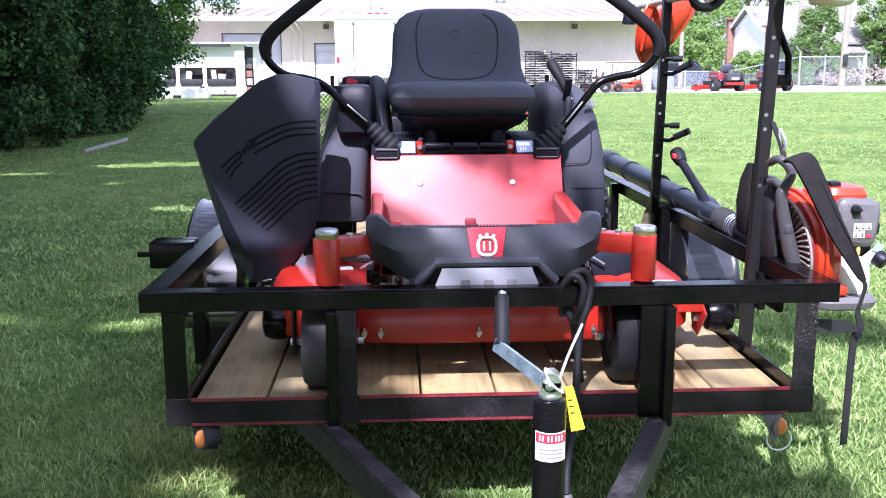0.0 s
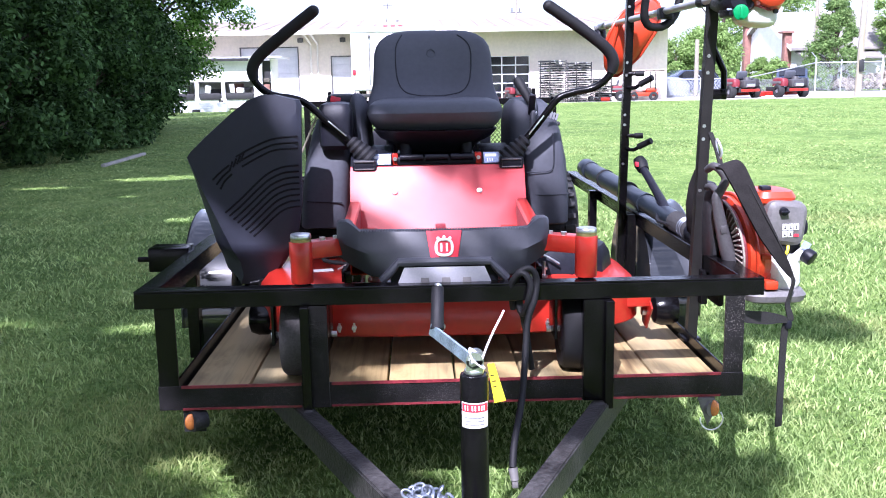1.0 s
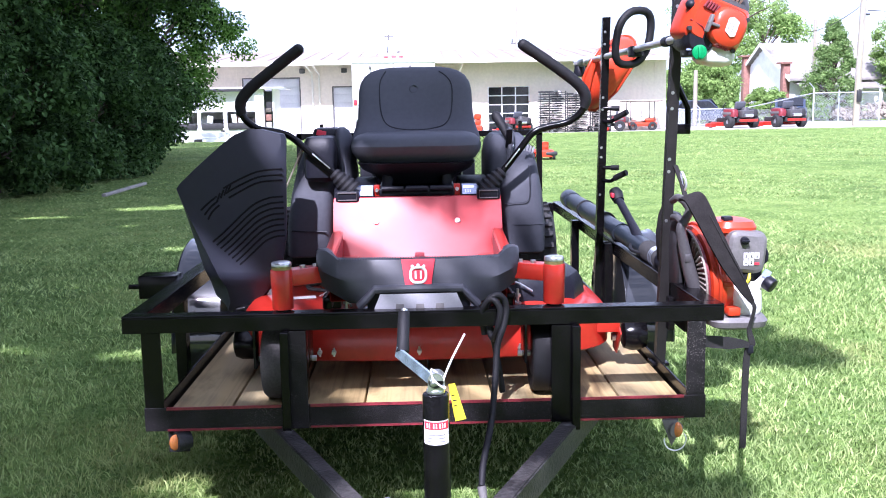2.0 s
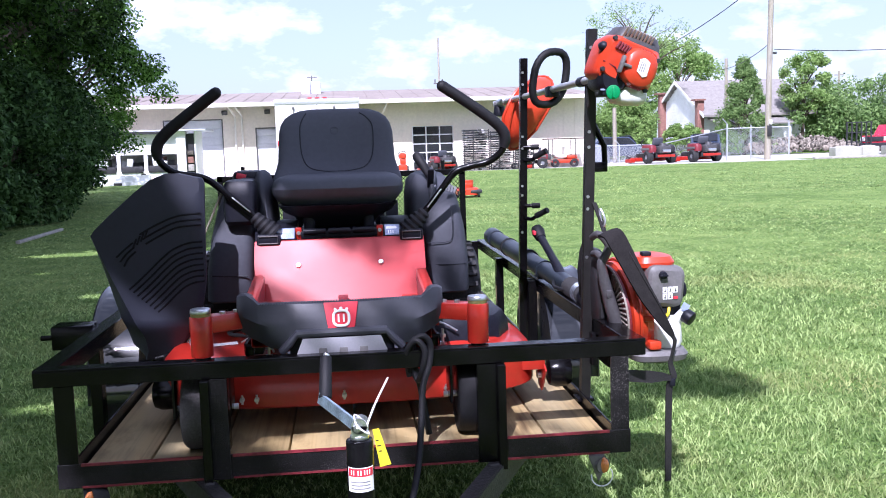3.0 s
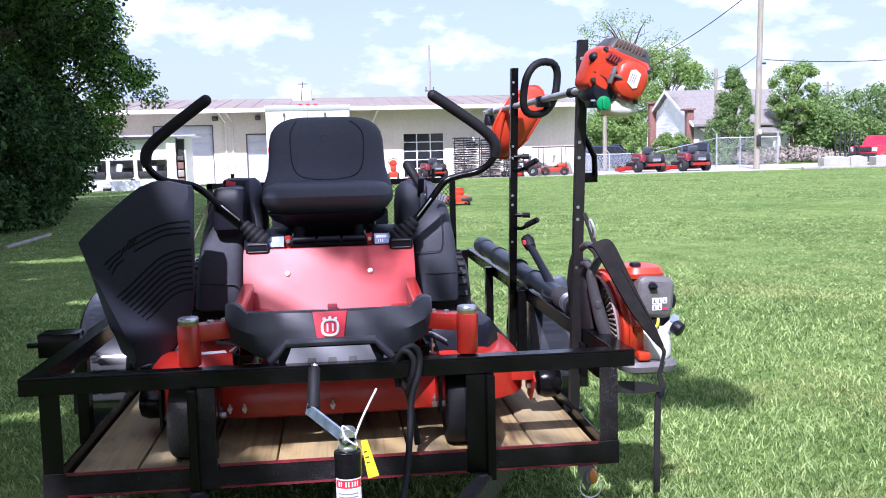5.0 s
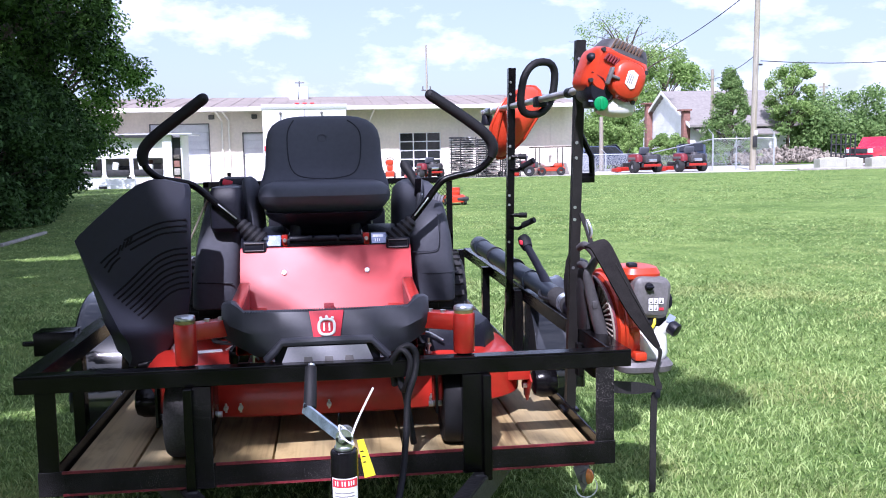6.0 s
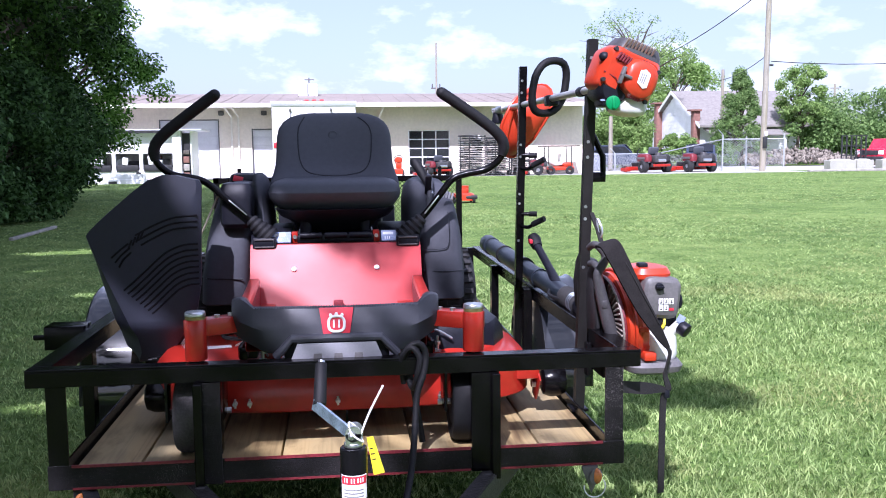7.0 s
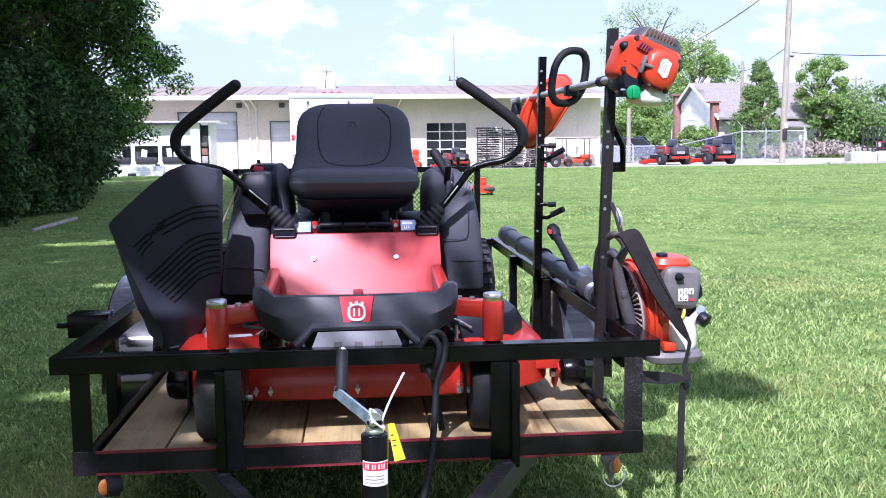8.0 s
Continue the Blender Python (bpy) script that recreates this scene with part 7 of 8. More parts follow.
part("back_pad", loft([oval(0.830, 0.40, z, a, b, 3, 20) for z, a, b in ((0.635, 0.012, 0.06), (0.665, 0.022, 0.09), (0.785, 0.026, 0.10), (0.865, 0.020, 0.08), (0.885, 0.010, 0.05))]), M["dark"], blow)
FC = Vector((0.916, 0.385, 0.69))
FM = Matrix.Translation(FC) @ Matrix.Rotation(radians(-6), 4, "Y") @ Matrix.Diagonal((1, 1.33, 0.97, 1))
house_b = part("fan_housing", moved(loft([[Vector((x, r * math.cos(a), r * 1.05 * math.sin(a))) for a in np.linspace(0, 2 * math.pi, 41)[:-1]] for x, r in ((-0.030, 0.125), (-0.018, 0.148), (0.02, 0.155), (0.045, 0.145), (0.055, 0.12))]), FM), M["orange"], blow, "orange volute fan housing")
part("housing_rim", moved(sweep([(0.0, 0.155 * math.cos(a), 0.163 * math.sin(a)) for a in np.linspace(0, 2 * math.pi, 37)[:-1]], 0.006, 8, True), FM), M["orange"], house_b)
grille = part("intake_grille", moved(ring_solid((-0.032, 0, 0), "x", 0.148, 0.100, 0.006, 40, 0.003), FM), M["raw"], house_b, "pale ribbed intake grille")
for k in range(28):
    a = radians(118 + 195 * k / 27)
    part("fin", moved(box(-0.005, 0.006, -0.0028, 0.0028, 0.100, 0.147, 0.001, 1), FM @ Matrix.Translation((-0.042, 0, 0)) @ Matrix.Rotation(a + math.pi / 2 + math.pi, 4, "X")), M["pale_fin"], grille)
part("fan_opening", moved(cyl((-0.0345, 0, 0), (-0.0305, 0, 0), 0.101, seg=36), FM), M["dark"], house_b)
part("outlet", join(cyl((0.93, 0.40, 0.64), (0.90, 0.52, 0.66), 0.062, 0.055, 20, 0.004), box(0.90, 0.985, 0.22, 0.40, 0.585, 0.63, 0.01)), M["orange"], blow)
part("lug", box(0.925, 0.955, 0.175, 0.21, 0.672, 0.692, 0.005), M["orange"], blow)
part("lug", box(0.945, 0.985, 0.185, 0.24, 0.578, 0.606, 0.006), M["orange"], blow)
top_c = part("top_cover", loft([oval(0.985, 0.31, z, a, b, 3.6, 28) for z, a, b in ((0.835, 0.068, 0.085), (0.850, 0.070, 0.088), (0.868, 0.060, 0.078), (0.874, 0.03, 0.04))]), M["orange"], blow, "red-orange top cover")
part("top_knob", box(0.945, 0.975, 0.25, 0.285, 0.868, 0.884, 0.005), M["black_plastic"], top_c)
air = part("air_filter_cover", moved(loft([[Vector((p.x, y, p.y)) for p in oval(0, 0, 0, a, b, 5, 28)] for y, a, b in ((0.11, 0.062, 0.066), (-0.03, 0.064, 0.069), (-0.055, 0.060, 0.064), (-0.064, 0.050, 0.052))]), Matrix.Translation((1.006, 0.265, 0.776)) @ Matrix.Rotation(radians(6), 4, "Y")), M["mid_plastic"], blow, "dark grey air filter cover")
part("cover_screw", moved(join(cyl((0, 0, 0), (0, -0.014, 0), 0.014, 0.012, 16, 0.002), box(-0.012, 0.012, -0.02, -0.014, -0.003, 0.003, 0.001)), pose(0.994, 0.202, 0.814)), M["black_plastic"], air)
for i in range(3):
    for j in range(2):
        if not (i == 2 and j == 1):
            dc = part("symbol_label", box(0.993 + 0.017 * i, 1.008 + 0.017 * i, 0.1985, 0.2005, 0.757 - 0.021 * j, 0.776 - 0.021 * j, 0.0008, 1), M["label"], air)
            part("symbol", join(box(0.997 + 0.017 * i, 1.004 + 0.017 * i, 0.1975, 0.1985, 0.761 - 0.021 * j, 0.764 - 0.021 * j), box(0.999 + 0.017 * i, 1.0015 + 0.017 * i, 0.1975, 0.1985, 0.764 - 0.021 * j, 0.772 - 0.021 * j)), M["dark"], dc)
part("grille_rim", moved(sweep([(-0.040, 0.150 * math.cos(a), 0.150 * math.sin(a)) for a in np.linspace(0, 2 * math.pi, 41)[:-1]], 0.004, 6, True), FM), M["pale_fin"], grille)
part("symbol_label", box(1.028, 1.042, 0.1985, 0.2005, 0.737, 0.745), M["label_red"], air)
part("side_lever", sweep(spline([(1.068, 0.25, 0.79), (1.080, 0.245, 0.77), (1.080, 0.245, 0.745), (1.068, 0.25, 0.735)], 5), 0.007, 8), M["black_plastic"], air)
part("engine_block", join(box(0.975, 1.07, 0.24, 0.40, 0.665, 0.735, 0.01), cyl((1.005, 0.24, 0.69), (1.005, 0.215, 0.69), 0.016, seg=12)), M["black_plastic"], blow)
part("fuel_line", sweep(spline([(1.02, 0.22, 0.715), (1.015, 0.21, 0.69), (1.00, 0.215, 0.67)], 5), 0.005, 8), M["yellow"], blow, "yellow fuel line")
ftank = part("fuel_tank", loft([oval(1.015, 0.30, z, a, b, 3.2, 28) for z, a, b in ((0.575, 0.055, 0.085), (0.59, 0.062, 0.092), (0.65, 0.058, 0.09), (0.675, 0.045, 0.08), (0.682, 0.02, 0.05))]), M["white_plastic"], blow, "milky white fuel tank")
part("filler_neck", cyl((1.055, 0.235, 0.665), (1.072, 0.215, 0.690), 0.018, seg=14), M["white_plastic"], ftank)
part("filler_cap", cyl((1.070, 0.217, 0.682), (1.088, 0.196, 0.668), 0.023, 0.023, 18, 0.004), M["black_plastic"], ftank)
part("filler_label", moved(box(-0.012, 0.012, -0.001, 0.001, -0.012, 0.012), pose(1.068, 0.203, 0.708, 0, 30, 0)), M["decal_blue"], ftank)
part("base_foot", loft([oval(0.99, 0.30, z, a, b, 4, 32) for z, a, b in ((0.532, 0.075, 0.10), (0.540, 0.092, 0.115), (0.558, 0.098, 0.12), (0.572, 0.088, 0.11), (0.576, 0.06, 0.08))]), M["mid_plastic"], blow, "grey plastic base")
part("base_spring", join(*[cyl((x, y, 0.555), (x, y, 0.60), 0.016, seg=12) for x, y in ((0.90, 0.25), (0.90, 0.40), (1.06, 0.40))]), M["black_plastic"], blow)
# shoulder strap over the front and its tail
part("shoulder_strap", ribbon(spline([(0.800, 0.20, 0.952), (0.822, 0.17, 0.955), (0.848, 0.15, 0.905), (0.882, 0.14, 0.835), (0.918, 0.135, 0.765), (0.955, 0.135, 0.705), (0.985, 0.145, 0.660), (1.008, 0.155, 0.628)], 4), [Vector((0.031, 0.008, 0.012)) * k for k in np.interp(np.linspace(0, 1, 29), [0, 0.1, 0.2, 0.6, 0.85, 1], [0.5, 0.85, 0.95, 0.72, 0.42, 0.2])], 0.004), M["cloth"], blow, "wide padded black shoulder strap")
part("strap_edge", sweep(spline([(0.868, 0.146, 0.900), (0.902, 0.136, 0.833), (0.938, 0.131, 0.768), (0.972, 0.132, 0.708)], 6), 0.0016, 6), M["webbing"], blow)
part("strap_tail", ribbon(spline([(1.008, 0.155, 0.628), (1.017, 0.158, 0.610), (1.010, 0.16, 0.573), (1.003, 0.16, 0.540), (1.014, 0.16, 0.495), (1.000, 0.16, 0.472), (0.996, 0.16, 0.385), (0.995, 0.16, 0.29), (0.994, 0.16, 0.158)], 4), [Vector((0.0115 * k, 0.004, 0)) for k in np.interp(np.linspace(0, 1, 33), [0, 0.3, 0.45, 0.6, 1], [0.6, 0.5, 0.9, 1.0, 0.95])], 0.002), M["webbing"], blow, "loose hanging strap tail")
part("waist_strap", ribbon(spline([(0.822, 0.04, 0.540), (0.85, 0.07, 0.530), (0.918, 0.10, 0.516), (0.975, 0.14, 0.502), (1.010, 0.16, 0.490)], 4), [Vector((0.001, 0.002, 0.017 * k)) for k in np.interp(np.linspace(0, 1, 17), [0, 0.5, 1], [1.0, 1.1, 0.35])], 0.002), M["webbing"], blow)
part("strap_buckle", box(0.998, 1.018, 0.152, 0.168, 0.465, 0.492, 0.005), M["black_plastic"], blow)
part("anti_vibration_pad", join(box(0.84, 0.862, 0.30, 0.42, 0.50, 0.60, 0.01)), M["cloth"], blow)
# tube along the rail
tube = part("blower_tube", sweep([(0.872, 0.52, 0.665), (0.868, 0.60, 0.674), (0.864, 0.66, 0.680)], 0.034, 20), M["black_plastic"], blow)
part("bellows", loft([[Vector((0.863 - 0.012 * t + r * math.cos(a), 0.66 + 0.17 * t, 0.680 + 0.012 * t + r * math.sin(a))) for a in np.linspace(0, 2 * math.pi, 25)[:-1]] for t, r in [(k / 16, 0.040 if k % 2 else 0.032) for k in range(17)]]), M["rubber"], tube, "ribbed rubber bellows")
part("clamp_ring", join(*[sweep([(0.858 + 0.038 * math.cos(a), y, 0.686 + 0.038 * math.sin(a)) for a in np.linspace(0, 2 * math.pi, 25)[:-1]], 0.0017, 6, True) for y in (0.67, 0.69, 0.71)]), M["dull_zinc"], tube, "bright wire clamp")
part("tube_section", join(cyl((0.850, 0.82, 0.692), (0.815, 1.45, 0.725), 0.036, 0.037, 24), cyl((0.815, 1.45, 0.725), (0.773, 2.16, 0.760), 0.042, 0.040, 24), cyl((0.776, 2.08, 0.756), (0.772, 2.20, 0.762), 0.046, 0.046, 24, 0.004), cyl((0.830, 1.18, 0.711), (0.828, 1.22, 0.713), 0.041, seg=24)), M["tube"], tube, "long black blower tube")
for x, y, z, r in ((0.8148, 1.43, 0.7255, 0.046), (0.7935, 1.80, 0.743, 0.0455)):
    part("joint_ring", cyl((x, y, z), (x - 0.001, y + 0.018, z + 0.001), r, seg=24, bevel=0.002), M["grip"], tube)
hdl = part("control_handle", sweep(spline([(0.845, 0.92, 0.70), (0.842, 1.0, 0.745), (0.828, 1.09, 0.80), (0.810, 1.17, 0.855)], 5), 0.018, 12, radii=[0.024 - 0.008 * min(1, k / 8) for k in range(16)]), M["black_plastic"], blow, "black throttle handle")
part("handle_head", join(sweep([(0.812, 1.165, 0.848), (0.806, 1.19, 0.872), (0.800, 1.205, 0.888)], 0.026, 14, radii=[0.022, 0.028, 0.022])), M["grip"], hdl)
part("stop_switch", box(0.778, 0.790, 1.15, 1.18, 0.862, 0.880, 0.003), M["label_red"], hdl)
part("cable_loop", sweep(spline([(0.842, 1.0, 0.72), (0.81, 0.93, 0.70), (0.795, 0.86, 0.69), (0.82, 0.80, 0.685), (0.86, 0.74, 0.69)], 6), 0.007, 8), M["grip"], hdl)

# ---- trees and shrubs ----
# gaps in the canopy through which the sun reaches the shaded lawn: ground spots with their half widths
GAPS = [(-3.4, 9.65, 0.95, 0.36), (-4.5, 8.75, 0.7, 0.16), (-3.3, 7.75, 0.5, 0.12), (-2.15, 5.9, 0.38, 0.16), (-2.45, 4.05, 0.3, 0.10), (-2.1, 2.2, 0.26, 0.09), (-1.5, 2.1, 0.22, 0.10), (-0.82, 0.38, 0.13, 0.07), (-0.763, 1.48, 0.09, 0.10)]


def leaves(rgn, centres, spread, per, size, flat=0.8):
    """Leaf quads round clump centres: arrays of verts and faces. Leaves that would close a gap in the canopy are left out."""
    n = len(centres) * per
    c = np.repeat(np.asarray(centres), per, axis=0)
    sp = np.repeat(np.asarray(spread).reshape(-1, 1) * np.ones((len(centres), 1)), per, axis=0)
    d = rgn.normal(0, 1, (n, 3))
    d /= np.linalg.norm(d, axis=1, keepdims=True)
    p = c + d * sp * (rgn.uniform(0.15, 1, (n, 1)) ** 0.6) * np.array([1, 1, flat])
    gx, gy = p[:, 0] - SUN_FROM.x / SUN_FROM.z * p[:, 2], p[:, 1] - SUN_FROM.y / SUN_FROM.z * p[:, 2]
    keep = np.ones(n, bool)
    ragged = np.random.default_rng(n).uniform(0.35, 1.45, n)
    for x, y, rx, ry in GAPS:
        wob = 1 + 0.35 * np.sin(9 * gx / rx * 0.4 + 3 * y) * np.sin(7 * gy / ry * 0.3 + x)
        keep &= (p[:, 2] < 1.5) | (((gx - x) / (rx + size * 0.5)) ** 2 + ((gy - y) / (ry + size * 0.5)) ** 2 > wob * ragged)
    p, d = p[keep], d[keep]
    n = len(p)
    a = rgn.normal(0, 1, (n, 3))
    a /= np.linalg.norm(a, axis=1, keepdims=True)
    nrm = d * 0.6 + rgn.normal(0, 0.5, (n, 3)) + np.array([0, 0, 0.4])
    b = np.cross(nrm, a)
    b /= np.linalg.norm(b, axis=1, keepdims=True) + 1e-9
    a = np.cross(b, nrm)
    a /= np.linalg.norm(a, axis=1, keepdims=True) + 1e-9
    s = size * rgn.uniform(0.6, 1.3, (n, 1))
    v = np.stack([p - a * s, p + b * s * 0.5, p + a * s, p - b * s * 0.5], 1).reshape(-1, 3)
    return v, np.arange(4 * n).reshape(-1, 4)


def tree(name, base, height, radius, seed, label, leaf, clumps=60, per=90, size=0.09, low=0.25, category="tree", clump=0.28, dead=0, cone=False, lean=(0, 0)):
    rgn = np.random.default_rng(seed)
    rr = random.Random(seed)
    t = thing(name, base, label, category)
    b = Vector(base)
    top = b + Vector((lean[0], lean[1], height * 0.82))
    path = [b.lerp(top, k / 5) + Vector((rr.uniform(-1, 1), rr.uniform(-1, 1), 0)) * (0.02 * height if 0 < k < 5 else 0) for k in range(6)]
    r0 = 0.018 * height + 0.03
    woods = [sweep(spline(path, 3), r0, 8, radii=[r0 * (1 - 0.85 * i / 15) for i in range(16)])]
    cs, sps = [], []
    for k in range(clumps):
        u = rgn.uniform(0, 1)
        z = low + (1 - low) * u
        ang = rgn.uniform(0, 2 * math.pi)
        if cone:
            prof = (1.02 - u) ** 0.9
        else:
            prof = math.sin(math.pi * (0.12 + 0.80 * u)) ** 0.6
        rad = radius * prof * (rgn.uniform(0.35, 1.0) ** 0.5) * rgn.uniform(0.8, 1.15)
        cx = b + Vector((lean[0] * z + rad * math.cos(ang), lean[1] * z + rad * math.sin(ang), height * z))
        cs.append(cx)
        sps.append(clump * radius * rgn.uniform(0.6, 1.25) * (0.7 if cone else 1))
        if k % 3 == 0:
            st = path[min(5, max(1, int(z * 4.5)))]
            mid = st.lerp(cx, 0.5) + Vector((0, 0, 0.05 * height))
            woods.append(sweep(spline([st, mid, cx], 3), 0.02, 6, radii=[r0 * 0.4 * (1 - 0.8 * i / 6) for i in range(7)]))
    for k in range(dead):
        ang = rr.uniform(0, 6.28)
        st = path[-1].lerp(path[-2], rr.uniform(0, 1))
        en = st + Vector((math.cos(ang) * radius * rr.uniform(0.35, 0.95), math.sin(ang) * radius * 0.5, height * rr.uniform(0.02, 0.20)))
        mid = st.lerp(en, 0.5) + Vector((rr.uniform(-0.3, 0.3), 0, rr.uniform(0.1, 0.5)))
        woods.append(sweep(spline([st, mid, en], 3), 0.02, 5, radii=[0.05 * (1 - 0.85 * i / 6) for i in range(7)]))
        for q in range(4):
            a = mid.lerp(en, rr.uniform(0, 0.9))
            woods.append(cyl(a, a + Vector((rr.uniform(-0.6, 0.6), rr.uniform(-0.3, 0.3), rr.uniform(0.1, 0.7))), 0.015, 0.006, 5))
    part("trunk", join(*woods), M["bark"], t)
    v, f = leaves(rgn, cs, sps, per, size)
    v[:, 2] = np.maximum(v[:, 2], 0.03)
    cr = new("crown", raw_mesh("crown", v - np.array(base), f, leaf))
    cr.parent = t
    return t


# row of shrubs and trees along the lawn's shaded side
for i, (x, y, h, r, sd) in enumerate(((-7.6, 9.6, 3.3, 2.0, 1), (-6.9, 12.6, 3.0, 1.9, 2), (-6.6, 15.6, 2.8, 1.7, 3), (-7.1, 19.0, 2.8, 1.8, 4), (-8.3, 22.6, 2.4, 1.7, 5))):
    tree("shrub", (x, y, 0), h, r, sd, "dense dark green shrub in deep shade", M["leaf_dark"], 95, 330, 0.055, 0.04, "shrub", 0.24)
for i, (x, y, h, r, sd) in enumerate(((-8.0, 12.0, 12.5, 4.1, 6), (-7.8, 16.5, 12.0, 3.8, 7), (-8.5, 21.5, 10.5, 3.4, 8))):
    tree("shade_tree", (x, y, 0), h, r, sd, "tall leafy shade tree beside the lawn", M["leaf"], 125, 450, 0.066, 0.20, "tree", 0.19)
tree("young_tree", (-8.2, 25.5, 0), 7.2, 3.0, 9, "light green young tree at the end of the hedge", M["leaf_mid"], 125, 270, 0.066, 0.17, "tree", 0.18)
tree("shade_tree", (-11.8, 30.5, 0), 9.0, 3.3, 19, "tall leafy shade tree beside the lawn", M["leaf"], 90, 150, 0.09, 0.28, "tree", 0.27)
# unseen trees beside that shade the lawn; last three added behind to darken reflections
for x, y, h, r, sd in ((-7.8, 3.2, 13.0, 4.2, 11), (-7.0, -3.4, 9.0, 3.9, 12), (-10.5, -1.5, 15, 5, 13), (-8.4, -6.5, 9.5, 4.0, 16), (-6.2, 0.4, 8.6, 2.9, 17), (-8.9, 6.6, 14.0, 4.2, 18), (-4.5, -13.5, 8.6, 4.2, 41), (1.5, -15.0, 8.2, 4.2, 42), (7.5, -14.5, 8.4, 4.2, 43)):
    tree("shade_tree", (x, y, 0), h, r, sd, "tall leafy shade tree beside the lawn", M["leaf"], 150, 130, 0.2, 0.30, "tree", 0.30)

# unseen spreading tree overhead, added to dapple the trailer and the lawn beside it
over = thing("spreading_tree", (-5.0, -5.2, 0), "unseen spreading shade tree, limbs placed to cast shade", "tree")
rgn = np.random.default_rng(77)
# spots to darken, with radius; a leaf clump blocks the sun's ray to each
aims = [(0.0, 1.25, 1.3, 0.33), (0.10, 1.24, 1.2, 0.16), (0.17, 1.26, 1.30, 0.14), (0.2, 1.24, 1.15, 0.12), (-0.72, 0.62, 1.0, 0.2), (-0.45, 1.1, 1.0, 0.22), (1.70, 1.92, 0, 0.22), (1.92, 1.86, 0, 0.17), (1.58, 1.78, 0, 0.16), (-0.74, 0.25, 0.39, 0.13), (-0.66, 0.10, 0.37, 0.10), (-0.68, 0.42, 0.37, 0.14), (-1.6, 0.6, 0, 0.6), (-1.4, 1.9, 0, 0.6), (-2.4, 0.0, 0, 0.7), (-1.3, -0.3, 0.0, 0.45), (-2.2, 1.2, 0, 0.6), (-2.6, 2.6, 0, 0.7), (-1.9, 3.4, 0, 0.6), (-1.2, 1.0, 0, 0.36), (-1.12, 0.62, 0, 0.26), (-1.35, 0.2, 0, 0.4), (-1.2, 1.55, 0, 0.38), (-1.0, -0.35, 0, 0.3), (-0.98, 0.86, 0, 0.2), (-0.74, 0.66, 0, 0.11), (-0.88, 1.2, 0, 0.2), (-1.6, 0.15, 0, 0.4), (-1.9, 1.9, 0, 0.4), (-0.47, 0.20, 0, 0.15), (-0.25, 0.20, 0, 0.14), (-0.40, 0.04, 0, 0.15), (-0.15, 0.06, 0, 0.10), (0.58, 0.12, 0, 0.13), (0.76, 0.10, 0, 0.13), (0.90, 0.22, 0, 0.08), (0.36, 0.16, 0, 0.09), (-0.15, 0.90, 1.13, 0.10), (0.0, 0.88, 1.12, 0.10), (0.15, 0.88, 1.12, 0.10), (-0.28, 0.27, 0.49, 0.05), (-0.21, 0.27, 0.46, 0.05), (-1.5, 0.5, 0, 0.34), (-1.95, 0.8, 0, 0.4), (-1.25, 0.85, 0, 0.22), (-1.75, 1.3, 0, 0.38), (-1.08, 0.75, 0, 0.13), (-1.35, 0.25, 0, 0.24), (-2.3, 1.6, 0, 0.4)]
limbs, cs, sp = [sweep(spline([(-5.0, -5.2, 0), (-4.9, -5.1, 3), (-4.2, -4.8, 6), (-3.2, -4.2, 8.0)], 4), 0.2, 10, radii=[0.22 - 0.012 * k for k in range(13)])], [], []
for k, (x, y, z, r) in enumerate(aims):
    h = 6.6 + 0.25 * (k % 4)
    c = Vector((x, y, z)) + SUN_FROM / SUN_FROM.z * (h - z)
    st = Vector((-4.4, -4.9, 5.2)) if x < -1 else Vector((-3.4, -4.3, 7.6))
    limbs.append(sweep(spline([st, st.lerp(c, 0.55) + Vector((0, 0, 0.25)), c], 4), 0.03, 6, radii=[0.05 * (1 - 0.09 * i) for i in range(9)]))
    for q in range(4 if r < 0.3 else 10):
        cs.append(c + Vector(rgn.normal(0, 0.55, 3)) * r)
        sp.append(r * 0.75)
part("trunk", join(*limbs), M["bark"], over)
v, f = leaves(rgn, cs, np.array(sp), 110, 0.08)
# thin twigs at the limb ends: sparse leaves added to lightly shade the seat
thin = [Vector((x, y, z)) + SUN_FROM / SUN_FROM.z * (6.9 - z) + Vector(rgn.normal(0, 0.45, 3)) * r for x, y, z, r in ((0.15, 0.75, 1.1, 0.2),) for q in range(4)]
v2, f2 = leaves(rgn, thin, np.full(len(thin), 0.2), 18, 0.08)
v, f = np.concatenate([v, v2]), np.concatenate([f, f2 + len(v)])
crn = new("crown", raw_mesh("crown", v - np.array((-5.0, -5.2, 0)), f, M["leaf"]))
crn.parent = over

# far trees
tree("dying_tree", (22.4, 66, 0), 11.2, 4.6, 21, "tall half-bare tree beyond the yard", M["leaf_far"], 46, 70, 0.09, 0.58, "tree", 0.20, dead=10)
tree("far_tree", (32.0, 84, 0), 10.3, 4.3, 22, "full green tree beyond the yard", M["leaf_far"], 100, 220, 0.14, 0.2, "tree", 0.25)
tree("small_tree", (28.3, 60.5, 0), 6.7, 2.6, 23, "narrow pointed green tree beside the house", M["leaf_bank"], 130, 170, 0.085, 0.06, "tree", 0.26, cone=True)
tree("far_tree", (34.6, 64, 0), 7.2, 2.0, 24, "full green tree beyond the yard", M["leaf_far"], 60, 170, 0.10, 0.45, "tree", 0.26)
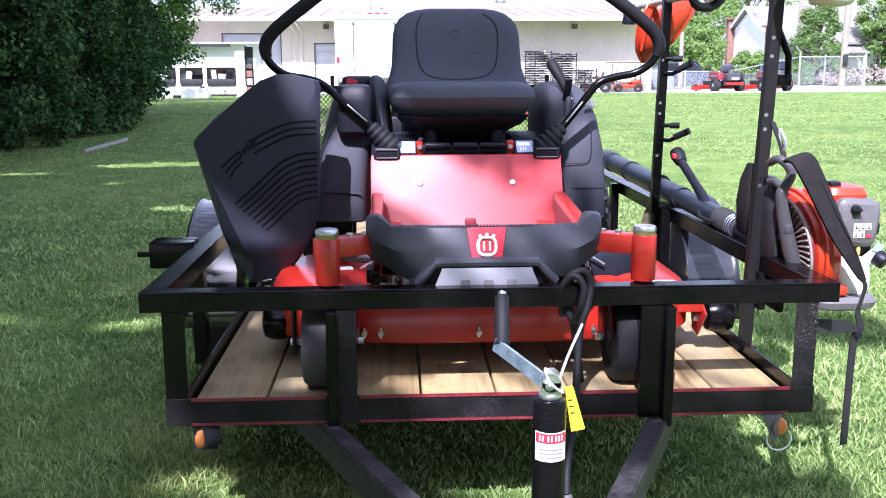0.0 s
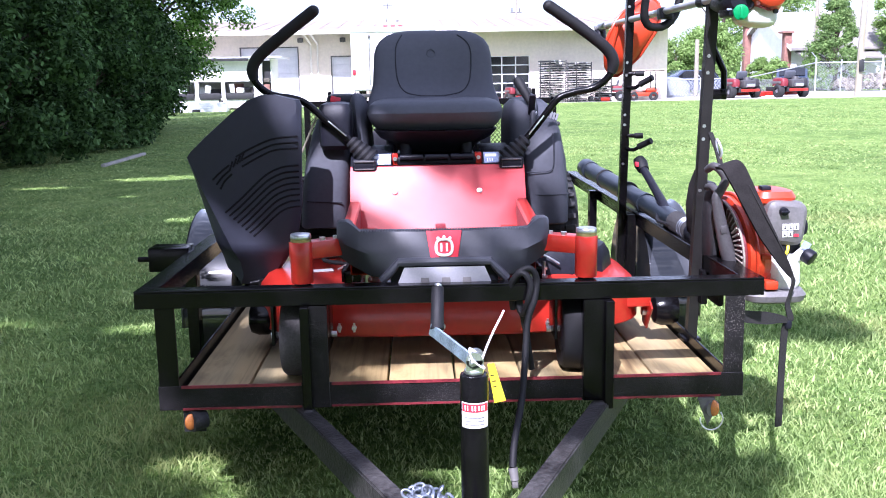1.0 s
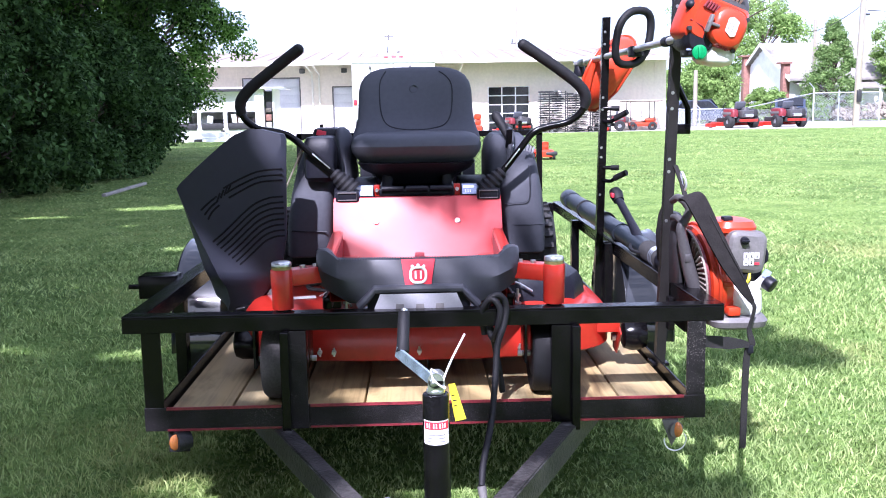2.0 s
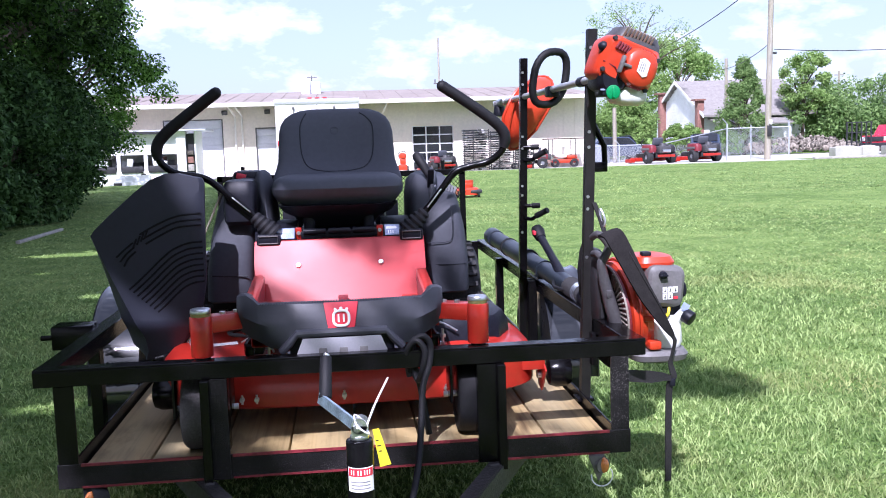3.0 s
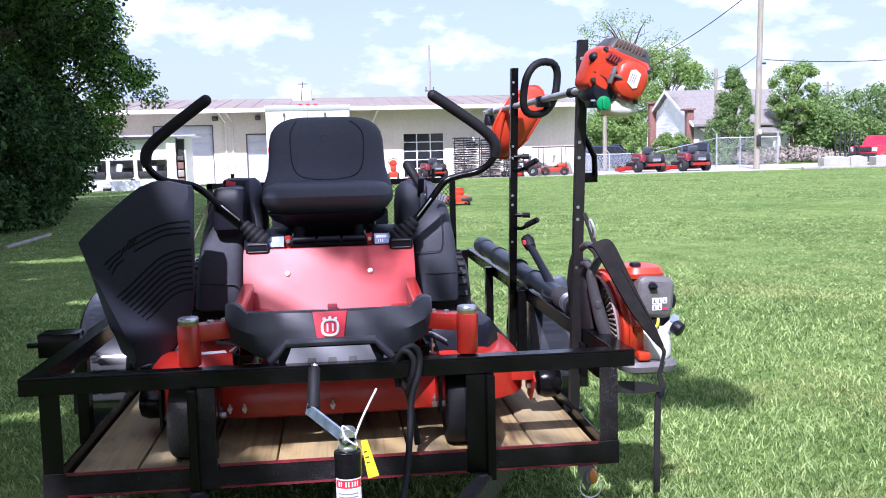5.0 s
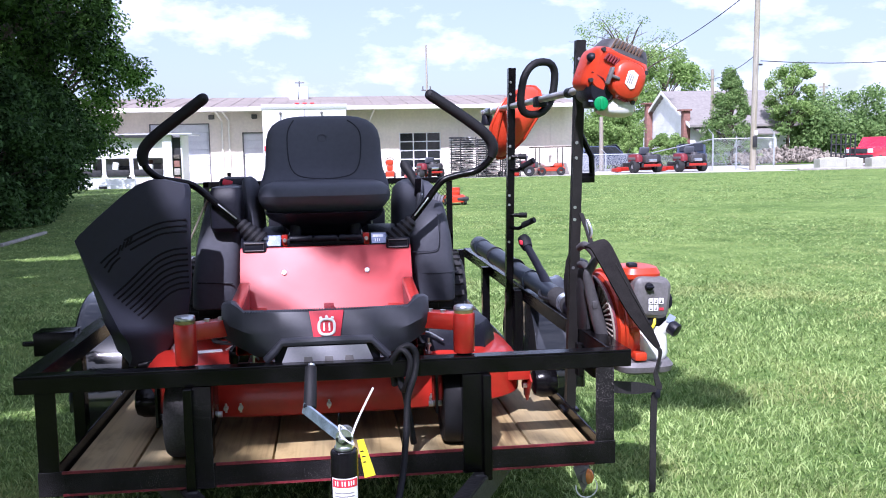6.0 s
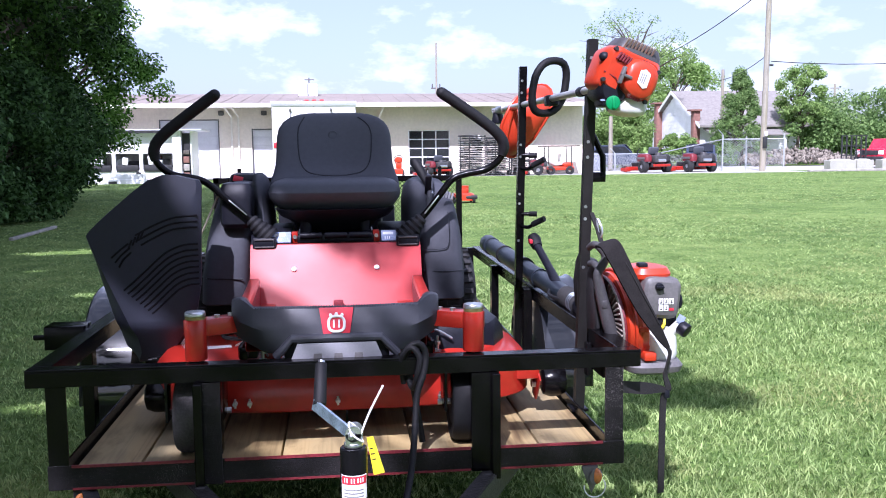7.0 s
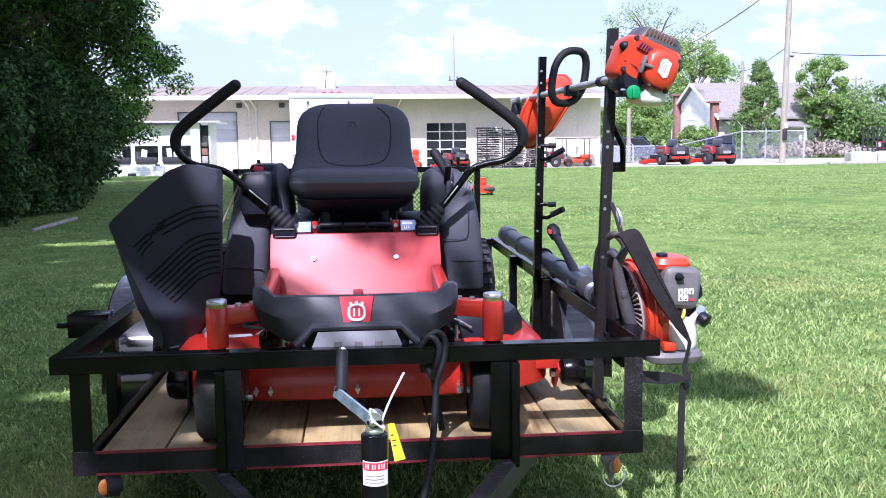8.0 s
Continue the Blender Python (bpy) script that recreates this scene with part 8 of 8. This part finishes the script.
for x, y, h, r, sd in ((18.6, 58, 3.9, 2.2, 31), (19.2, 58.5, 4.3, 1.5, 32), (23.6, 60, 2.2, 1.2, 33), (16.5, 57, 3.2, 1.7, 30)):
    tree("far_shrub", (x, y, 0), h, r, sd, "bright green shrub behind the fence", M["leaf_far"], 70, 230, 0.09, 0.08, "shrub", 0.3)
# overgrown bank to the right
rg = np.random.default_rng(40)
cs, sp = [], []
for k in range(520):
    u = rg.uniform(0, 1)
    x = 33.5 + 40 * u
    y = 63 + rg.uniform(0, 9)
    hmax = 4.6 + 1.2 * math.sin(u * 9) + 0.5 * u * 2
    cs.append((x, y, rg.uniform(0.3, hmax) * rg.uniform(0.6, 1)))
    sp.append(rg.uniform(0.7, 1.3))
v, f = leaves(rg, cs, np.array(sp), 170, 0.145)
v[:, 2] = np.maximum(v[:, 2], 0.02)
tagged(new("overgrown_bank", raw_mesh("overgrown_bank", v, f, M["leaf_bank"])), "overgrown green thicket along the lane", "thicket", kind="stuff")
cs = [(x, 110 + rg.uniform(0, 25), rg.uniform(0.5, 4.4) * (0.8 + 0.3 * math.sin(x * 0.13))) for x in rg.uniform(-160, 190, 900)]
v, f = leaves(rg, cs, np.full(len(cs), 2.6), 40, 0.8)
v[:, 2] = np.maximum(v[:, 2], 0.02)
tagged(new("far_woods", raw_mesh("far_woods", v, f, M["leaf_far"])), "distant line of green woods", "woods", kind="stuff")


# ---- grass ----
def grass(name, n, reach, near, seed):
    """Lawn blades: dense round the trailer, thinning out, broader and flatter with distance from it."""
    g = np.random.default_rng(seed)
    lo, hi = reach
    d = lo * (hi / lo) ** g.uniform(0, 1, n)
    a = g.normal(0, 0.62, n)
    x, y = 0.3 + d * np.sin(a), -2.8 + d * np.cos(a)
    keep = (y < 43.3) & (y > -2.6 + 0.5 * g.uniform(0, 1, n))
    x, y, d = x[keep], y[keep], d[keep]
    n = len(x)
    far = np.clip((d - 4.5) / 8.0, 0, 1)
    ang = g.uniform(0, 2 * math.pi, n)
    h = 0.038 - 0.010 * far
    hh = h * g.uniform(0.45, 1.25, n) * (0.8 + 0.25 * np.sin(x * 7.1 + 3 * np.sin(y * 1.9)) * np.sin(y * 6.3 + 2 * np.sin(x * 2.2)))
    hh = np.maximum(hh, 0.35 * h) * np.where((np.abs(x) < 0.8) & (y > -0.05) & (y < 3.1), 0.6, 1.0)
    ww = 0.0029 * (d / 4.0) ** 0.85 * g.uniform(0.5, 1.4, n)
    dx, dy = np.cos(ang), np.sin(ang)
    la = g.uniform(0, 2 * math.pi, n)
    ln = hh * g.uniform(0.3, 1.5, n) * (1 + 1.0 * far)
    o = np.zeros(n)
    p = np.stack([x, y, o], 1)
    wv = np.stack([dx * ww, dy * ww, o], 1)
    tip = p + np.stack([np.cos(la) * ln, np.sin(la) * ln, hh], 1)
    if near:
        mid = p + np.stack([np.cos(la) * ln * 0.35, np.sin(la) * ln * 0.35, hh * 0.65], 1)
        v = np.stack([p + wv, p - wv, mid - wv * 0.8, mid + wv * 0.8, tip], 1).reshape(-1, 3)
        i = np.arange(n)[:, None] * 5
        tri = np.concatenate([i + np.array([[0, 1, 2]]), i + np.array([[0, 2, 3]]), i + np.array([[3, 2, 4]])], 0)
    else:
        v = np.stack([p + wv, p - wv, tip], 1).reshape(-1, 3)
        tri = np.arange(3 * n).reshape(-1, 3)
    return tagged(new(name, raw_mesh(name, v, tri, M["grass"])), "short uneven green grass blades", "grass", kind="stuff")


grass("grass_near", 400000, (0.5, 9.0), True, 1)
grass("grass_far", 330000, (8.0, 60.0), False, 3)
